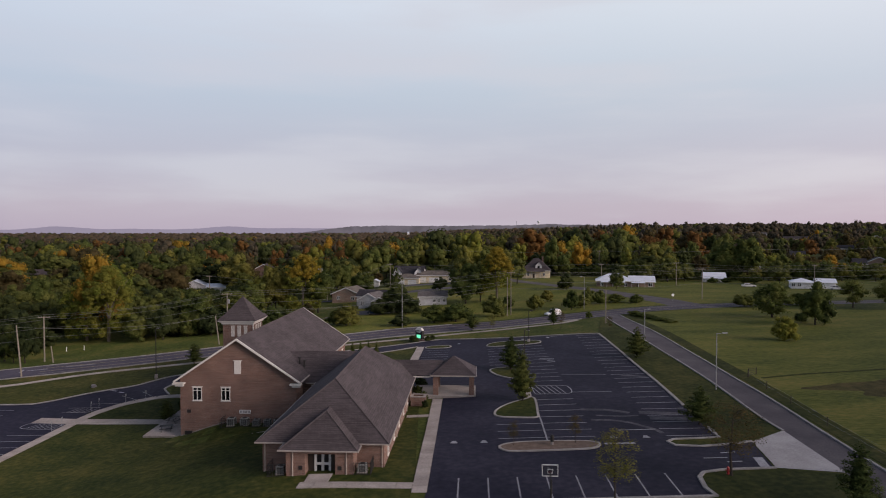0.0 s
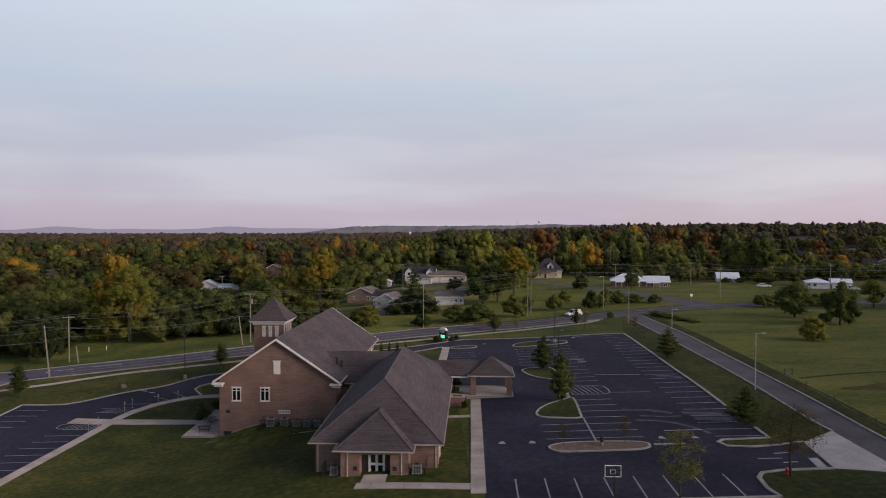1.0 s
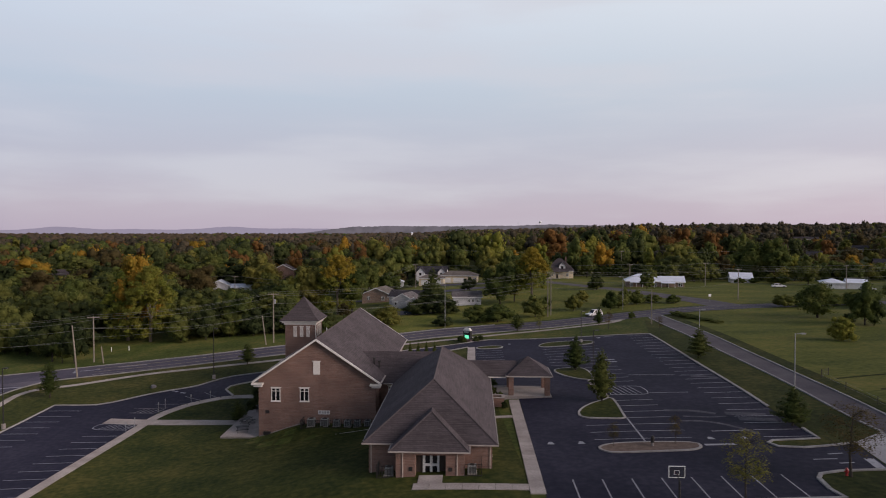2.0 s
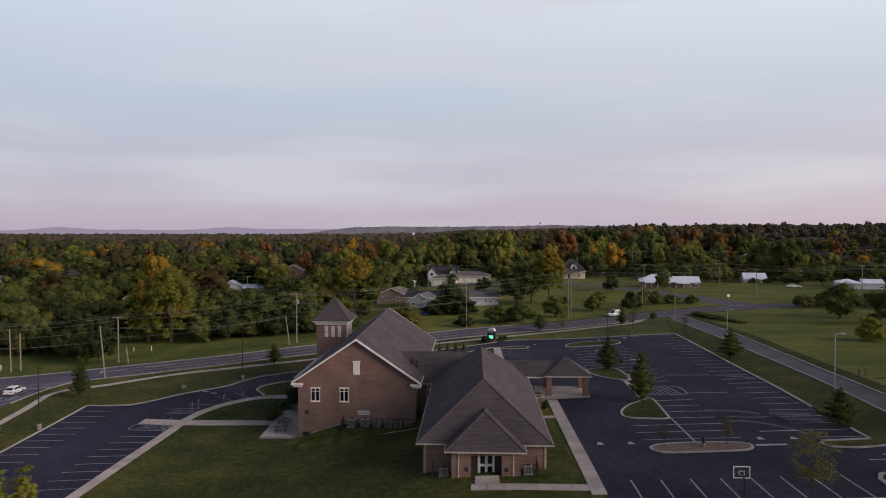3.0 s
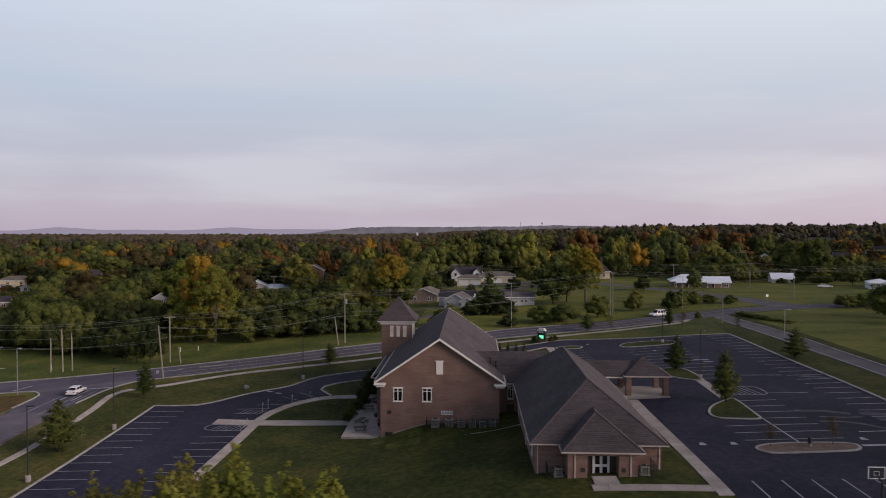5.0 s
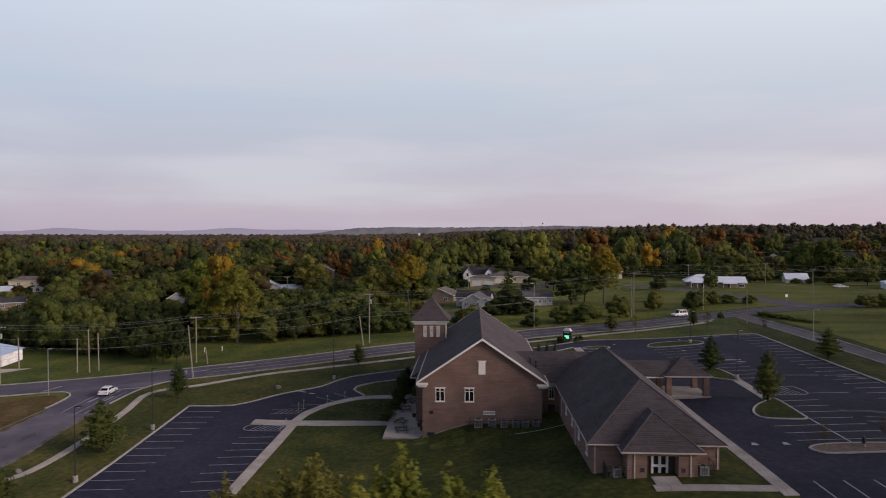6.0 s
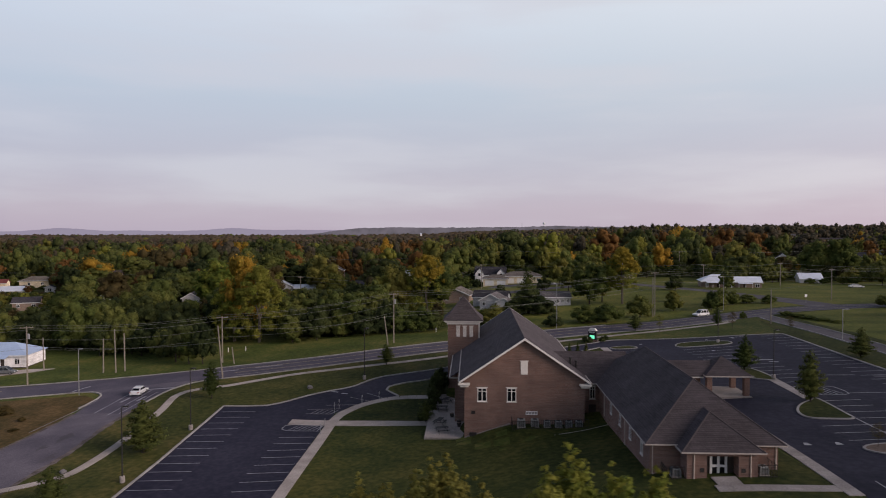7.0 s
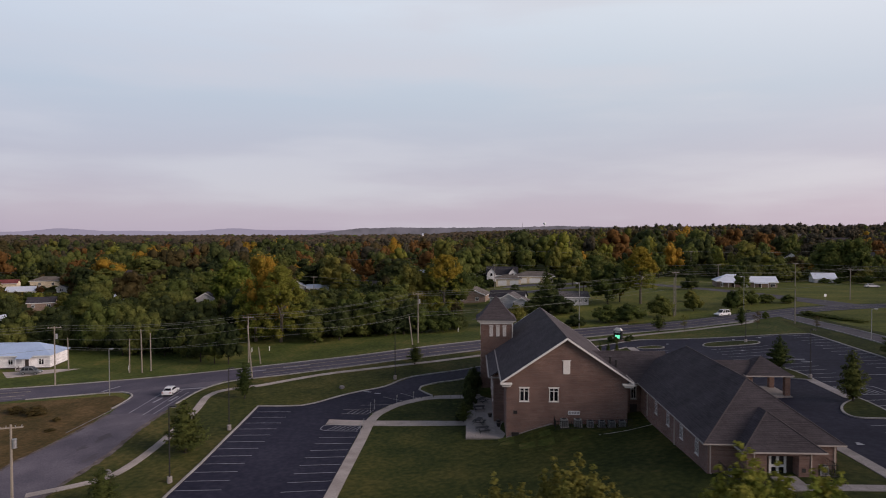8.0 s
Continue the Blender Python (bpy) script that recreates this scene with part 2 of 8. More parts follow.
PAINT = material("road_paint", [(0.15, 0.15, 0.175), (0.25, 0.25, 0.275), (0.36, 0.36, 0.385)], 0.7, (1.2, 10.0))
FAINT = material("worn_paint", [(0.09, 0.088, 0.10), (0.17, 0.166, 0.18), (0.27, 0.265, 0.28)], 0.8, (0.5, 8.0))
STAIN = material("dusty_stain", [(0.020, 0.020, 0.032), (0.042, 0.040, 0.054), (0.100, 0.096, 0.114)], 0.85, (0.9, 5.0))
YELLOW = material("yellow_paint", [(0.22, 0.19, 0.12), (0.34, 0.30, 0.20)], 0.8, (1.2, 10.0))
BRICK = brick_material("red_brown_brick", (0.235, 0.128, 0.098), (0.155, 0.083, 0.068), (0.27, 0.22, 0.19))
BRICK2 = brick_material("tan_brick", (0.33, 0.23, 0.17), (0.25, 0.17, 0.13), (0.34, 0.29, 0.25))
SHINGLE = brick_material("brown_shingles", (0.089, 0.075, 0.080), (0.072, 0.061, 0.066), (0.052, 0.044, 0.049), 0.33, 0.14, 0.012, rough=0.95, bump=0.01)
# cap shingles; their paler tone also carries the lit edge of ridges and hips
RIDGE_CAP = material("cap_shingles", [(0.082, 0.069, 0.072), (0.112, 0.095, 0.097)], 0.95, (1.5, 7.0), specular=0.2)
SHINGLE_GREY = brick_material("grey_shingles", (0.165, 0.150, 0.150), (0.125, 0.115, 0.118), (0.055, 0.050, 0.050), 0.33, 0.14, 0.012, rough=0.95, bump=0.02)
SHINGLE_DARK = brick_material("dark_shingles", (0.055, 0.052, 0.062), (0.040, 0.038, 0.047), (0.025, 0.024, 0.028), 0.33, 0.14, 0.012, rough=0.95, bump=0.02)
SHINGLE_TAN = brick_material("tan_shingles", (0.165, 0.145, 0.128), (0.128, 0.112, 0.10), (0.085, 0.074, 0.066), 0.33, 0.14, 0.012, rough=0.95, bump=0.02)
SHINGLE_RED = brick_material("dull_red_roof", (0.20, 0.060, 0.060), (0.16, 0.050, 0.052), (0.09, 0.03, 0.03), 0.33, 0.14, 0.012, rough=0.95, bump=0.02)
SIDING_GREY = brick_material("grey_siding", (0.56, 0.56, 0.58), (0.52, 0.52, 0.54), (0.34, 0.34, 0.35), 4.0, 0.15, 0.012, bump=0.01)
SIDING_WHITE = brick_material("white_siding", (0.80, 0.79, 0.79), (0.75, 0.74, 0.74), (0.50, 0.49, 0.50), 4.0, 0.15, 0.012, bump=0.01)
SIDING_CREAM = brick_material("cream_siding", (0.78, 0.68, 0.50), (0.72, 0.63, 0.47), (0.48, 0.41, 0.31), 4.0, 0.15, 0.012, bump=0.01)
DOWNPIPE = material("tan_downpipe_paint", [(0.44, 0.37, 0.32), (0.54, 0.46, 0.40)], 0.55, (0.8, 6.0))
GUTTER = material("tan_gutter_paint", [(0.30, 0.26, 0.235), (0.40, 0.355, 0.325)], 0.55, (0.8, 6.0))
TRIM = material("painted_trim", [(0.64, 0.60, 0.56), (0.76, 0.73, 0.69)], 0.5, (0.8, 6.0))
WHITE = material("white_paint", [(0.66, 0.66, 0.66), (0.78, 0.78, 0.77)], 0.5, (0.8, 6.0))
METAL_ROOF = material("pale_metal_roof", [(0.58, 0.62, 0.70), (0.70, 0.74, 0.82)], 0.45, (0.4, 3.0))
BLUE_ROOF = material("light_blue_metal_roof", [(0.36, 0.46, 0.64), (0.46, 0.57, 0.76)], 0.45, (0.4, 3.0))
COILBOX = material("coil_fins", [(0.06, 0.062, 0.062), (0.10, 0.102, 0.10)], 0.7, (2.0, 14.0))
DARK = material("dark_metal", [(0.016, 0.015, 0.015), (0.030, 0.028, 0.027)], 0.65, (2.0, 14.0), metal=0.1)
STEEL = material("galvanised_steel", [(0.28, 0.28, 0.29), (0.40, 0.40, 0.41)], 0.45, (2.0, 14.0), metal=0.6)
GREYBOX = material("grey_enamel", [(0.19, 0.20, 0.20), (0.27, 0.28, 0.275)], 0.5, (2.0, 14.0))
WOODPOLE = material("weathered_pole_wood", [(0.22, 0.19, 0.155), (0.34, 0.30, 0.25)], 0.9, (1.5, 9.0), stretch=(3, 3, 0.4))
DARKWOOD = material("old_fence_wood", [(0.045, 0.038, 0.030), (0.085, 0.074, 0.060)], 0.95, (1.5, 9.0), stretch=(3, 3, 0.4))
BARK = material("bark", [(0.030, 0.024, 0.019), (0.065, 0.054, 0.043)], 0.95, (2.0, 12.0), 0.02, 10.0, stretch=(2, 2, 0.5))
PALE_BARK = material("pale_bark", [(0.12, 0.10, 0.075), (0.20, 0.17, 0.13)], 0.95, (1.0, 9.0), 0.02, 10.0, stretch=(2, 2, 0.5))
CABLE = material("cable", [(0.17, 0.175, 0.15), (0.24, 0.245, 0.22)], 0.6, (1.0, 5.0))
GLASS = material("window_glass", [(0.008, 0.009, 0.012), (0.014, 0.015, 0.018)], 0.12, (0.5, 2.0), specular=0.5)
DOOR_BROWN = material("brown_door", [(0.035, 0.026, 0.022), (0.055, 0.042, 0.035)], 0.6, (1.0, 8.0))
RED = material("red_enamel", [(0.24, 0.02, 0.022), (0.34, 0.03, 0.03)], 0.4, (3.0, 14.0))
CAR_WHITE = material("white_car_paint", [(0.62, 0.62, 0.63), (0.70, 0.70, 0.71)], 0.25, (0.5, 3.0), specular=0.5)
CAR_GREY = material("grey_car_paint", [(0.13, 0.135, 0.14), (0.18, 0.185, 0.19)], 0.25, (0.5, 3.0), specular=0.5)
CAR_BLUE = material("blue_car_paint", [(0.02, 0.035, 0.06), (0.03, 0.05, 0.085)], 0.25, (0.5, 3.0), specular=0.5)
RUBBER = material("rubber", [(0.012, 0.012, 0.012), (0.022, 0.022, 0.022)], 0.85, (3.0, 14.0))
TAIL = material("red_lamp_glass", [(0.25, 0.01, 0.01), (0.35, 0.02, 0.02)], 0.25, (3.0, 14.0))
STONE = material("grey_stone", [(0.11, 0.105, 0.11), (0.20, 0.19, 0.20)], 0.9, (1.5, 8.0), 0.03, 6.0)
CLEAR = bpy.data.materials.new("clear_acrylic")
CLEAR.use_nodes = True
_n = CLEAR.node_tree.nodes
_mix, _see = _n.new("ShaderNodeMixShader"), _n.new("ShaderNodeBsdfTransparent")
_mix.inputs["Fac"].default_value = 0.25
CLEAR.node_tree.links.new(_see.outputs[0], _mix.inputs[1])
CLEAR.node_tree.links.new(_n["Principled BSDF"].outputs[0], _mix.inputs[2])
CLEAR.node_tree.links.new(_mix.outputs[0], _n["Material Output"].inputs["Surface"])
_n["Principled BSDF"].inputs["Base Color"].default_value = (0.05, 0.055, 0.06, 1)
_n["Principled BSDF"].inputs["Roughness"].default_value = 0.15
LED_GREEN = glow_material("led_green", (0.20, 0.95, 0.58), 1.0)
# hills and ridge glow faintly: the haze before them is put into this colour
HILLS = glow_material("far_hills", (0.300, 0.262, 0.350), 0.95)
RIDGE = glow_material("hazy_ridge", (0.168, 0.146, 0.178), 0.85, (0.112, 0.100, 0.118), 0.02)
LEAF_GREEN = leaf_material("green_leaves", [(0.038, 0.054, 0.016), (0.067, 0.090, 0.024), (0.103, 0.126, 0.032), (0.142, 0.153, 0.041)])
LEAF_DEEP = leaf_material("deep_green_leaves", [(0.025, 0.037, 0.015), (0.044, 0.059, 0.022), (0.072, 0.087, 0.029)])
LEAF_OLIVE = leaf_material("olive_leaves", [(0.054, 0.066, 0.018), (0.095, 0.107, 0.025), (0.142, 0.146, 0.034), (0.188, 0.174, 0.042)])
LEAF_YELLOW = leaf_material("yellow_leaves", [(0.095, 0.092, 0.017), (0.185, 0.150, 0.024), (0.290, 0.200, 0.030), (0.39, 0.228, 0.033)])
LEAF_RUST = leaf_material("rust_leaves", [(0.050, 0.040, 0.019), (0.086, 0.056, 0.022), (0.128, 0.072, 0.025), (0.175, 0.090, 0.029)])
LEAF_LIME = leaf_material("yellow_green_leaves", [(0.060, 0.089, 0.015), (0.108, 0.139, 0.023), (0.170, 0.188, 0.033), (0.222, 0.216, 0.041)])
LEAF_PINE = leaf_material("dark_needle_leaves", [(0.034, 0.051, 0.015), (0.058, 0.079, 0.022), (0.092, 0.106, 0.029)])
LEAF_BRONZE = leaf_material("bronze_leaves", [(0.044, 0.041, 0.019), (0.071, 0.060, 0.025), (0.102, 0.078, 0.031)])
LEAF_GOLD = leaf_material("gold_leaves", [(0.180, 0.160, 0.026), (0.255, 0.205, 0.031), (0.335, 0.245, 0.036)])
# greyed, browned leaf colour that stands in for haze over the far woods
LEAF_HAZED = leaf_material("hazed_far_leaves", [(0.060, 0.058, 0.040), (0.086, 0.076, 0.051), (0.114, 0.091, 0.060), (0.134, 0.098, 0.062)])


# ---- the lie of the land ----
def ground(x, y):
    """Height of the ground: it falls to the west, with knolls and hollows, and rises far off to the north-east."""
    x, y = np.asarray(x, float), np.asarray(y, float)
    ca, sa = math.cos(radians(2.6)), math.sin(radians(2.6))
    u, v = x * ca + y * sa, -x * sa + y * ca
    U, V, T = np.clip(u, -140, 160) / 100, (np.clip(v, 40, 300) - 110) / 100, np.tanh((u + 30) / 16)
    z = -0.778 + 3.973 * U + 0.636 * V - 1.562 * U * V - 0.454 * V * V + 0.931 * T - 0.701 * T * V + 0.746 * T * V * V
    for a, b, h, r in ((-40, 93, -1.0, 14), (-18, 66, 1.0, 11), (-5, 150, -0.9, 16), (-51, 158, 1.0, 17), (35, 147, 0.65, 14),
                       (58, 250, 1.4, 40), (-137, 162, -1.3, 30), (-84, 131, 0.8, 14), (-56, 105, -0.4, 8), (32, 80, -0.5, 10), (-39.2, 107, -0.8, 5.5),
                       (-38.4, 93.6, -0.45, 1.9), (-29.4, 91.3, 0.75, 2.5), (-32.5, 92.6, 0.46, 2.1), (-21.4, 91.0, -0.35, 2.6)):
        z = z + h * np.exp(-((u - a) ** 2 + (v - b) ** 2) / (2 * r * r))
    far = np.clip((v - 340) / 760, 0, 1)
    far = far * far * (3 - 2 * far)
    side = 1 / (1 + np.exp(-np.clip(u / np.maximum(v, 60) - 0.12, -4, 4) * 9))
    return z + far * (19.0 * side - 3.0)


def gz(x, y):
    return float(ground(x, y))


# ---- mesh helpers ----
def part(name, bm, mat, parent=None, label="", smooth=False):
    me = bpy.data.meshes.new(name)
    bm.normal_update()
    bm.to_mesh(me)
    bm.free()
    me.materials.append(mat)
    if smooth:
        for p in me.polygons:
            p.use_smooth = True
    ob = new(name, me)
    if parent:
        ob.parent = parent
    if label:
        ob["label"] = label
    return ob


def thing(name, label, category, at=(0, 0, 0), turn=0, group="", kind=""):
    ob = new(name)
    ob.empty_display_size = 0.3
    ob.matrix_world = pose(*at, 0, 0, turn)
    return tagged(ob, label, category, group, kind)


def box(bm, x0, x1, y0, y1, z0, z1):
    v = [bm.verts.new((x, y, z)) for z in (z0, z1) for x, y in ((x0, y0), (x1, y0), (x1, y1), (x0, y1))]
    for f in ((3, 2, 1, 0), (4, 5, 6, 7), (0, 1, 5, 4), (1, 2, 6, 5), (2, 3, 7, 6), (3, 0, 4, 7)):
        bm.faces.new([v[i] for i in f])
    return bm


def boxes(*rows):
    bm = bmesh.new()
    for r in rows:
        box(bm, *r)
    return bm


def bevelled(bm, width, segments=2):
    bmesh.ops.bevel(bm, geom=bm.edges[:], offset=width, segments=segments, affect="EDGES", profile=0.5)
    return bm


def tube(bm, a, b, r0, r1, n=8):
    a, b = Vector(a), Vector(b)
    q = (b - a).to_track_quat("Z", "Y")
    rings = [[bm.verts.new(p + q @ Vector((r * math.cos(k * math.tau / n), r * math.sin(k * math.tau / n), 0))) for k in range(n)] for p, r in ((a, r0), (b, r1))]
    for k in range(n):
        bm.faces.new((rings[0][k], rings[0][(k + 1) % n], rings[1][(k + 1) % n], rings[1][k]))
    bm.faces.new(rings[0][::-1])
    bm.faces.new(rings[1])
    return bm


def tubes(rows, n=8):
    bm = bmesh.new()
    for a, b, r0, r1 in rows:
        tube(bm, a, b, r0, r1, n)
    return bm


def solid(points, faces):
    bm = bmesh.new()
    v = [bm.verts.new(p) for p in points]
    for f in faces:
        bm.faces.new([v[i] for i in f])
    bmesh.ops.recalc_face_normals(bm, faces=bm.faces[:])
    return bm


def raw(name, verts, faces, mat, parent=None, label="", smooth=False):
    me = bpy.data.meshes.new(name)
    me.from_pydata([tuple(map(float, v)) for v in verts], [], [tuple(map(int, f)) for f in faces])
    me.materials.append(mat)
    if smooth:
        me.polygons.foreach_set("use_smooth", [True] * len(me.polygons))
    ob = new(name, me)
    if parent:
        ob.parent = parent
    if label:
        ob["label"] = label
    return ob


def smooth_line(points, step=1.5):
    """A rounded line through the points (Catmull-Rom), resampled."""
    p = [Vector((*q[:2], 0)) for q in points]
    p = [2 * p[0] - p[1]] + p + [2 * p[-1] - p[-2]]
    res = []
    for i in range(1, len(p) - 2):
        k = max(1, int((p[i + 1] - p[i]).length / step))
        for j in range(k):
            t = j / k
            a, b, c, d = p[i - 1:i + 3]
            res.append(0.5 * (2 * b + (c - a) * t + (2 * a - 5 * b + 4 * c - d) * t * t + (3 * b - a - 3 * c + d) * t ** 3))
    res.append(p[-2])
    return res


def straight_line(points, step=1.5):
    p = [Vector((*q[:2], 0)) for q in points]
    res = []
    for a, b in zip(p, p[1:]):
        k = max(1, int((b - a).length / step))
        res += [a.lerp(b, j / k) for j in range(k)]
    return res + [p[-1]]


def ribbon(line, width, low, high, closed=False):
    """A strip along a line on the ground, from low to high above it: a kerb, a painted line, a path."""
    n = len(line)
    vs, fs = [], []
    for i, p in enumerate(line):
        a, b = (line[(i - 1) % n], line[(i + 1) % n]) if closed else (line[max(i - 1, 0)], line[min(i + 1, n - 1)])
        d = (b - a).normalized()
        side = Vector((-d.y, d.x, 0)) * (width / 2)
        for q in (p + side, p - side):
            g = gz(q.x, q.y)
            vs += [(q.x, q.y, g + high), (q.x, q.y, g + low)]
    for i in range(n if closed else n - 1):
        a, b = 4 * i, 4 * ((i + 1) % n)
        fs += [(a, a + 2, b + 2, b), (a + 1, a, b, b + 1), (a + 2, a + 3, b + 3, b + 2)]
    if not closed:
        e = 4 * (n - 1)
        fs += [(0, 1, 3, 2), (e, e + 2, e + 3, e + 1)]
    return vs, fs


def draped(points, lift, step=2.5):
    """A flat polygon laid over the ground, cut small enough to follow it."""
    bm = bmesh.new()
    bm.faces.new([bm.verts.new((*p[:2], 0)) for p in points])
    bm.normal_update()
    bmesh.ops.triangulate(bm, faces=bm.faces[:])
    xs, ys = [p[0] for p in points], [p[1] for p in points]
    for lo, hi, axis in ((min(xs), max(xs), 0), (min(ys), max(ys), 1)):
        k = math.floor(lo / step) + 1
        while k * step < hi:
            co, no = [0, 0, 0], [0, 0, 0]
            co[axis], no[axis] = k * step, 1
            bmesh.ops.bisect_plane(bm, geom=bm.verts[:] + bm.edges[:] + bm.faces[:], plane_co=co, plane_no=no, dist=1e-5)
            k += 1
    for v in bm.verts:
        v.co.z = gz(v.co.x, v.co.y) + lift
    bmesh.ops.recalc_face_normals(bm, faces=bm.faces[:])
    if sum(f.normal.z for f in bm.faces) < 0:
        bmesh.ops.reverse_faces(bm, faces=bm.faces[:])
    return bm


# ---- ground ----
def ground_lines(lo, hi, a, b, step):
    mid = list(np.arange(a, b + 0.1, step))
    left, right, d = [], [], step
    x = a
    while x > lo:
        d *= 1.17
        x -= d
        left.append(max(x, lo))
    x, d = b, step
    while x < hi:
        d *= 1.17
        x += d
        right.append(min(x, hi))
    return np.array(left[::-1] + mid + right)


gx, gy = ground_lines(-4700, 4700, -175, 135, 2.5), ground_lines(-3000, 4800, 30, 300, 2.5)
GX, GY = np.meshgrid(gx, gy)
idx = np.arange(GX.size).reshape(GX.shape)
ground_faces = np.stack([idx[:-1, :-1], idx[:-1, 1:], idx[1:, 1:], idx[1:, :-1]], -1).reshape(-1, 4)
tagged(raw("ground", np.stack([GX, GY, ground(GX, GY)], -1).reshape(-1, 3), ground_faces, GRASS, smooth=True),
       "green mown grass over gently rolling ground", "ground", kind="structure")


def sheet(name, points, lift, mat, label, category):
    return tagged(part(name, draped(points, lift), mat), label, category, kind="structure")


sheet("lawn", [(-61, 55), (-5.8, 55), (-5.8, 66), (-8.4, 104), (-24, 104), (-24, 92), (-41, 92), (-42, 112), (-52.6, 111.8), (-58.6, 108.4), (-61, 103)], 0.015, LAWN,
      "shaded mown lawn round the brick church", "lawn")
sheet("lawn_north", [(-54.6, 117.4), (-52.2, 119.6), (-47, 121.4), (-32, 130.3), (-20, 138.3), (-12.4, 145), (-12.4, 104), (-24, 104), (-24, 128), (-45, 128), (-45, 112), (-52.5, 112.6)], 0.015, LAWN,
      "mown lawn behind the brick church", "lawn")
sheet("field", [(42.2, 40), (120, 40), (170, 120), (120, 176), (70, 192), (44, 183), (42.4, 158), (42.3, 120), (41.6, 97), (40.8, 70)], 0.02, FIELD,
      "rough pale green hay field", "field")
sheet("field_north", [(64, 213), (60, 222), (48, 246), (120, 238), (150, 222), (110, 208)], 0.02, FIELD, "pale green meadow beyond the road", "field")
sheet("meadow", [(-44, 164), (-33, 164.5), (-20, 171), (-5.5, 175.2), (9.4, 178.6), (17.3, 182.2), (32.5, 190.5), (50, 197.6), (66.9, 201.5), (90, 204.4), (140, 208), (200, 211), (200, 300), (120, 300), (40, 330), (-40, 330), (-44, 230)], 0.012, MEADOW,
      "pale green mown yards across the road", "meadow")
sheet("field_dry", [(-107.5, 70), (-106.9, 90), (-106.0, 102), (-107.2, 114.5), (-111, 118), (-122, 117), (-150, 112.5), (-190, 100), (-180, 70)], 0.02, DRY,
      "patchy brown dry grass at the street corner", "field")

vs, fs = ribbon(smooth_line([(41.4, 181), (42.2, 158), (42.6, 137), (42.6, 113.6), (42.4, 97), (42.1, 86), (41.6, 75.5), (40.9, 64.5), (40.1, 45)], 2.5), 2.2, 0.0, 0.035)
tagged(raw("ditch", vs, fs, LAWN), "darker rank grass in the ditch beside the lane", "ditch", kind="structure")
vs, fs = ribbon(smooth_line([(44.5, 103.8), (52, 105.6), (60, 106.6), (75, 109), (100, 113)], 2.5), 0.7, 0.0, 0.04)
tagged(raw("furrow", vs, fs, LAWN), "dark mown furrow across the hay field", "furrow", kind="structure")
sheet("field_patch", [(50 + 22 + (22 + 3.0 * math.sin(5 * a) + 1.6 * math.sin(11 * a)) * math.cos(a), 95 + (7.5 + 1.4 * math.sin(7 * a) + 0.8 * math.sin(13 * a)) * math.sin(a)) for a in [0.1 * k for k in range(63)]], 0.035, STRAW, "drier stubble patch in the hay field", "field")
# asphalt: two lots and the drive that joins them
sheet("parking_lot_east", [(-4.4, 59.3), (21.6, 59.3), (21.4, 61.2), (21.7, 64.1), (22.5, 65.3), (24.6, 65.9), (29.6, 66), (31, 74.8), (28.1, 76.7), (28.3, 90), (28.2, 126.9),
                           (27.6, 147.7), (11.8, 149.3), (2.9, 151.3), (-7.5, 153.6), (-10.7, 152.2), (-10.7, 106), (-4.4, 104)], 0.04, ASPHALT, "dark freshly sealed asphalt parking lot with white stall lines", "parking lot")
sheet("drive", [(-10.7, 152.2), (-12.6, 151.1), (-22, 144.9), (-33, 138.0), (-45.6, 129.3), (-57.1, 124.3), (-61.6, 118.2), (-55.3, 116.0), (-55.0, 117.7), (-52.2, 119.8), (-47.2, 121.6), (-32, 130.5),
                (-20, 138.5), (-12.2, 145.4), (-10.7, 145)], 0.04, ASPHALT, "dark asphalt drive behind the church", "drive")
sheet("parking_lot_west", [(-61.6, 118.2), (-65.4, 115.6), (-68.5, 113.0), (-72.0, 109.0), (-74.0, 107.5), (-76.9, 107.2), (-81.1, 107.3), (-80.9, 94), (-80.6, 83), (-80.7, 50), (-62.2, 50), (-62.4, 99),
                           (-62.0, 104.4), (-59.3, 108.7), (-52.8, 112.2), (-55.3, 116.0)], 0.04, ASPHALT, "dark freshly sealed asphalt parking lot with white stall lines", "parking lot")
sheet("road", [(-330, 98), (-200, 118), (-160, 124), (-139.7, 127.4), (-129, 128.6), (-119.6, 130.6), (-109.6, 131.2), (-99, 133), (-88.7, 136.3), (-78.1, 140.9), (-66.7, 145.5), (-54.9, 151.2),
               (-46.6, 155.0), (-33, 162.3), (-20, 169.0), (-5.5, 173.2), (9.4, 176.6), (17.3, 180.2), (32.5, 188.5), (50, 195.6), (66.9, 199.5), (90, 202.4), (140, 206), (260, 210),
               (260, 203), (140, 198), (90, 194.5), (67, 191.2), (50, 187.3), (40, 181.5), (28.3, 174.6), (23.3, 171.4), (8.8, 165.5), (-5.2, 163.2), (-18.7, 159.0), (-30.4, 152.4),
               (-45.9, 143.9), (-53.6, 141.1), (-64.9, 136.4), (-75.2, 131.2), (-82.2, 127.2), (-88, 124.8), (-95, 123.2), (-105, 121.2), (-113.2, 120.4), (-123, 119.3), (-132.2, 117.1),
               (-160, 113), (-200, 107), (-330, 88)], 0.03, ROAD, "grey-violet asphalt main road with turn lanes", "road")
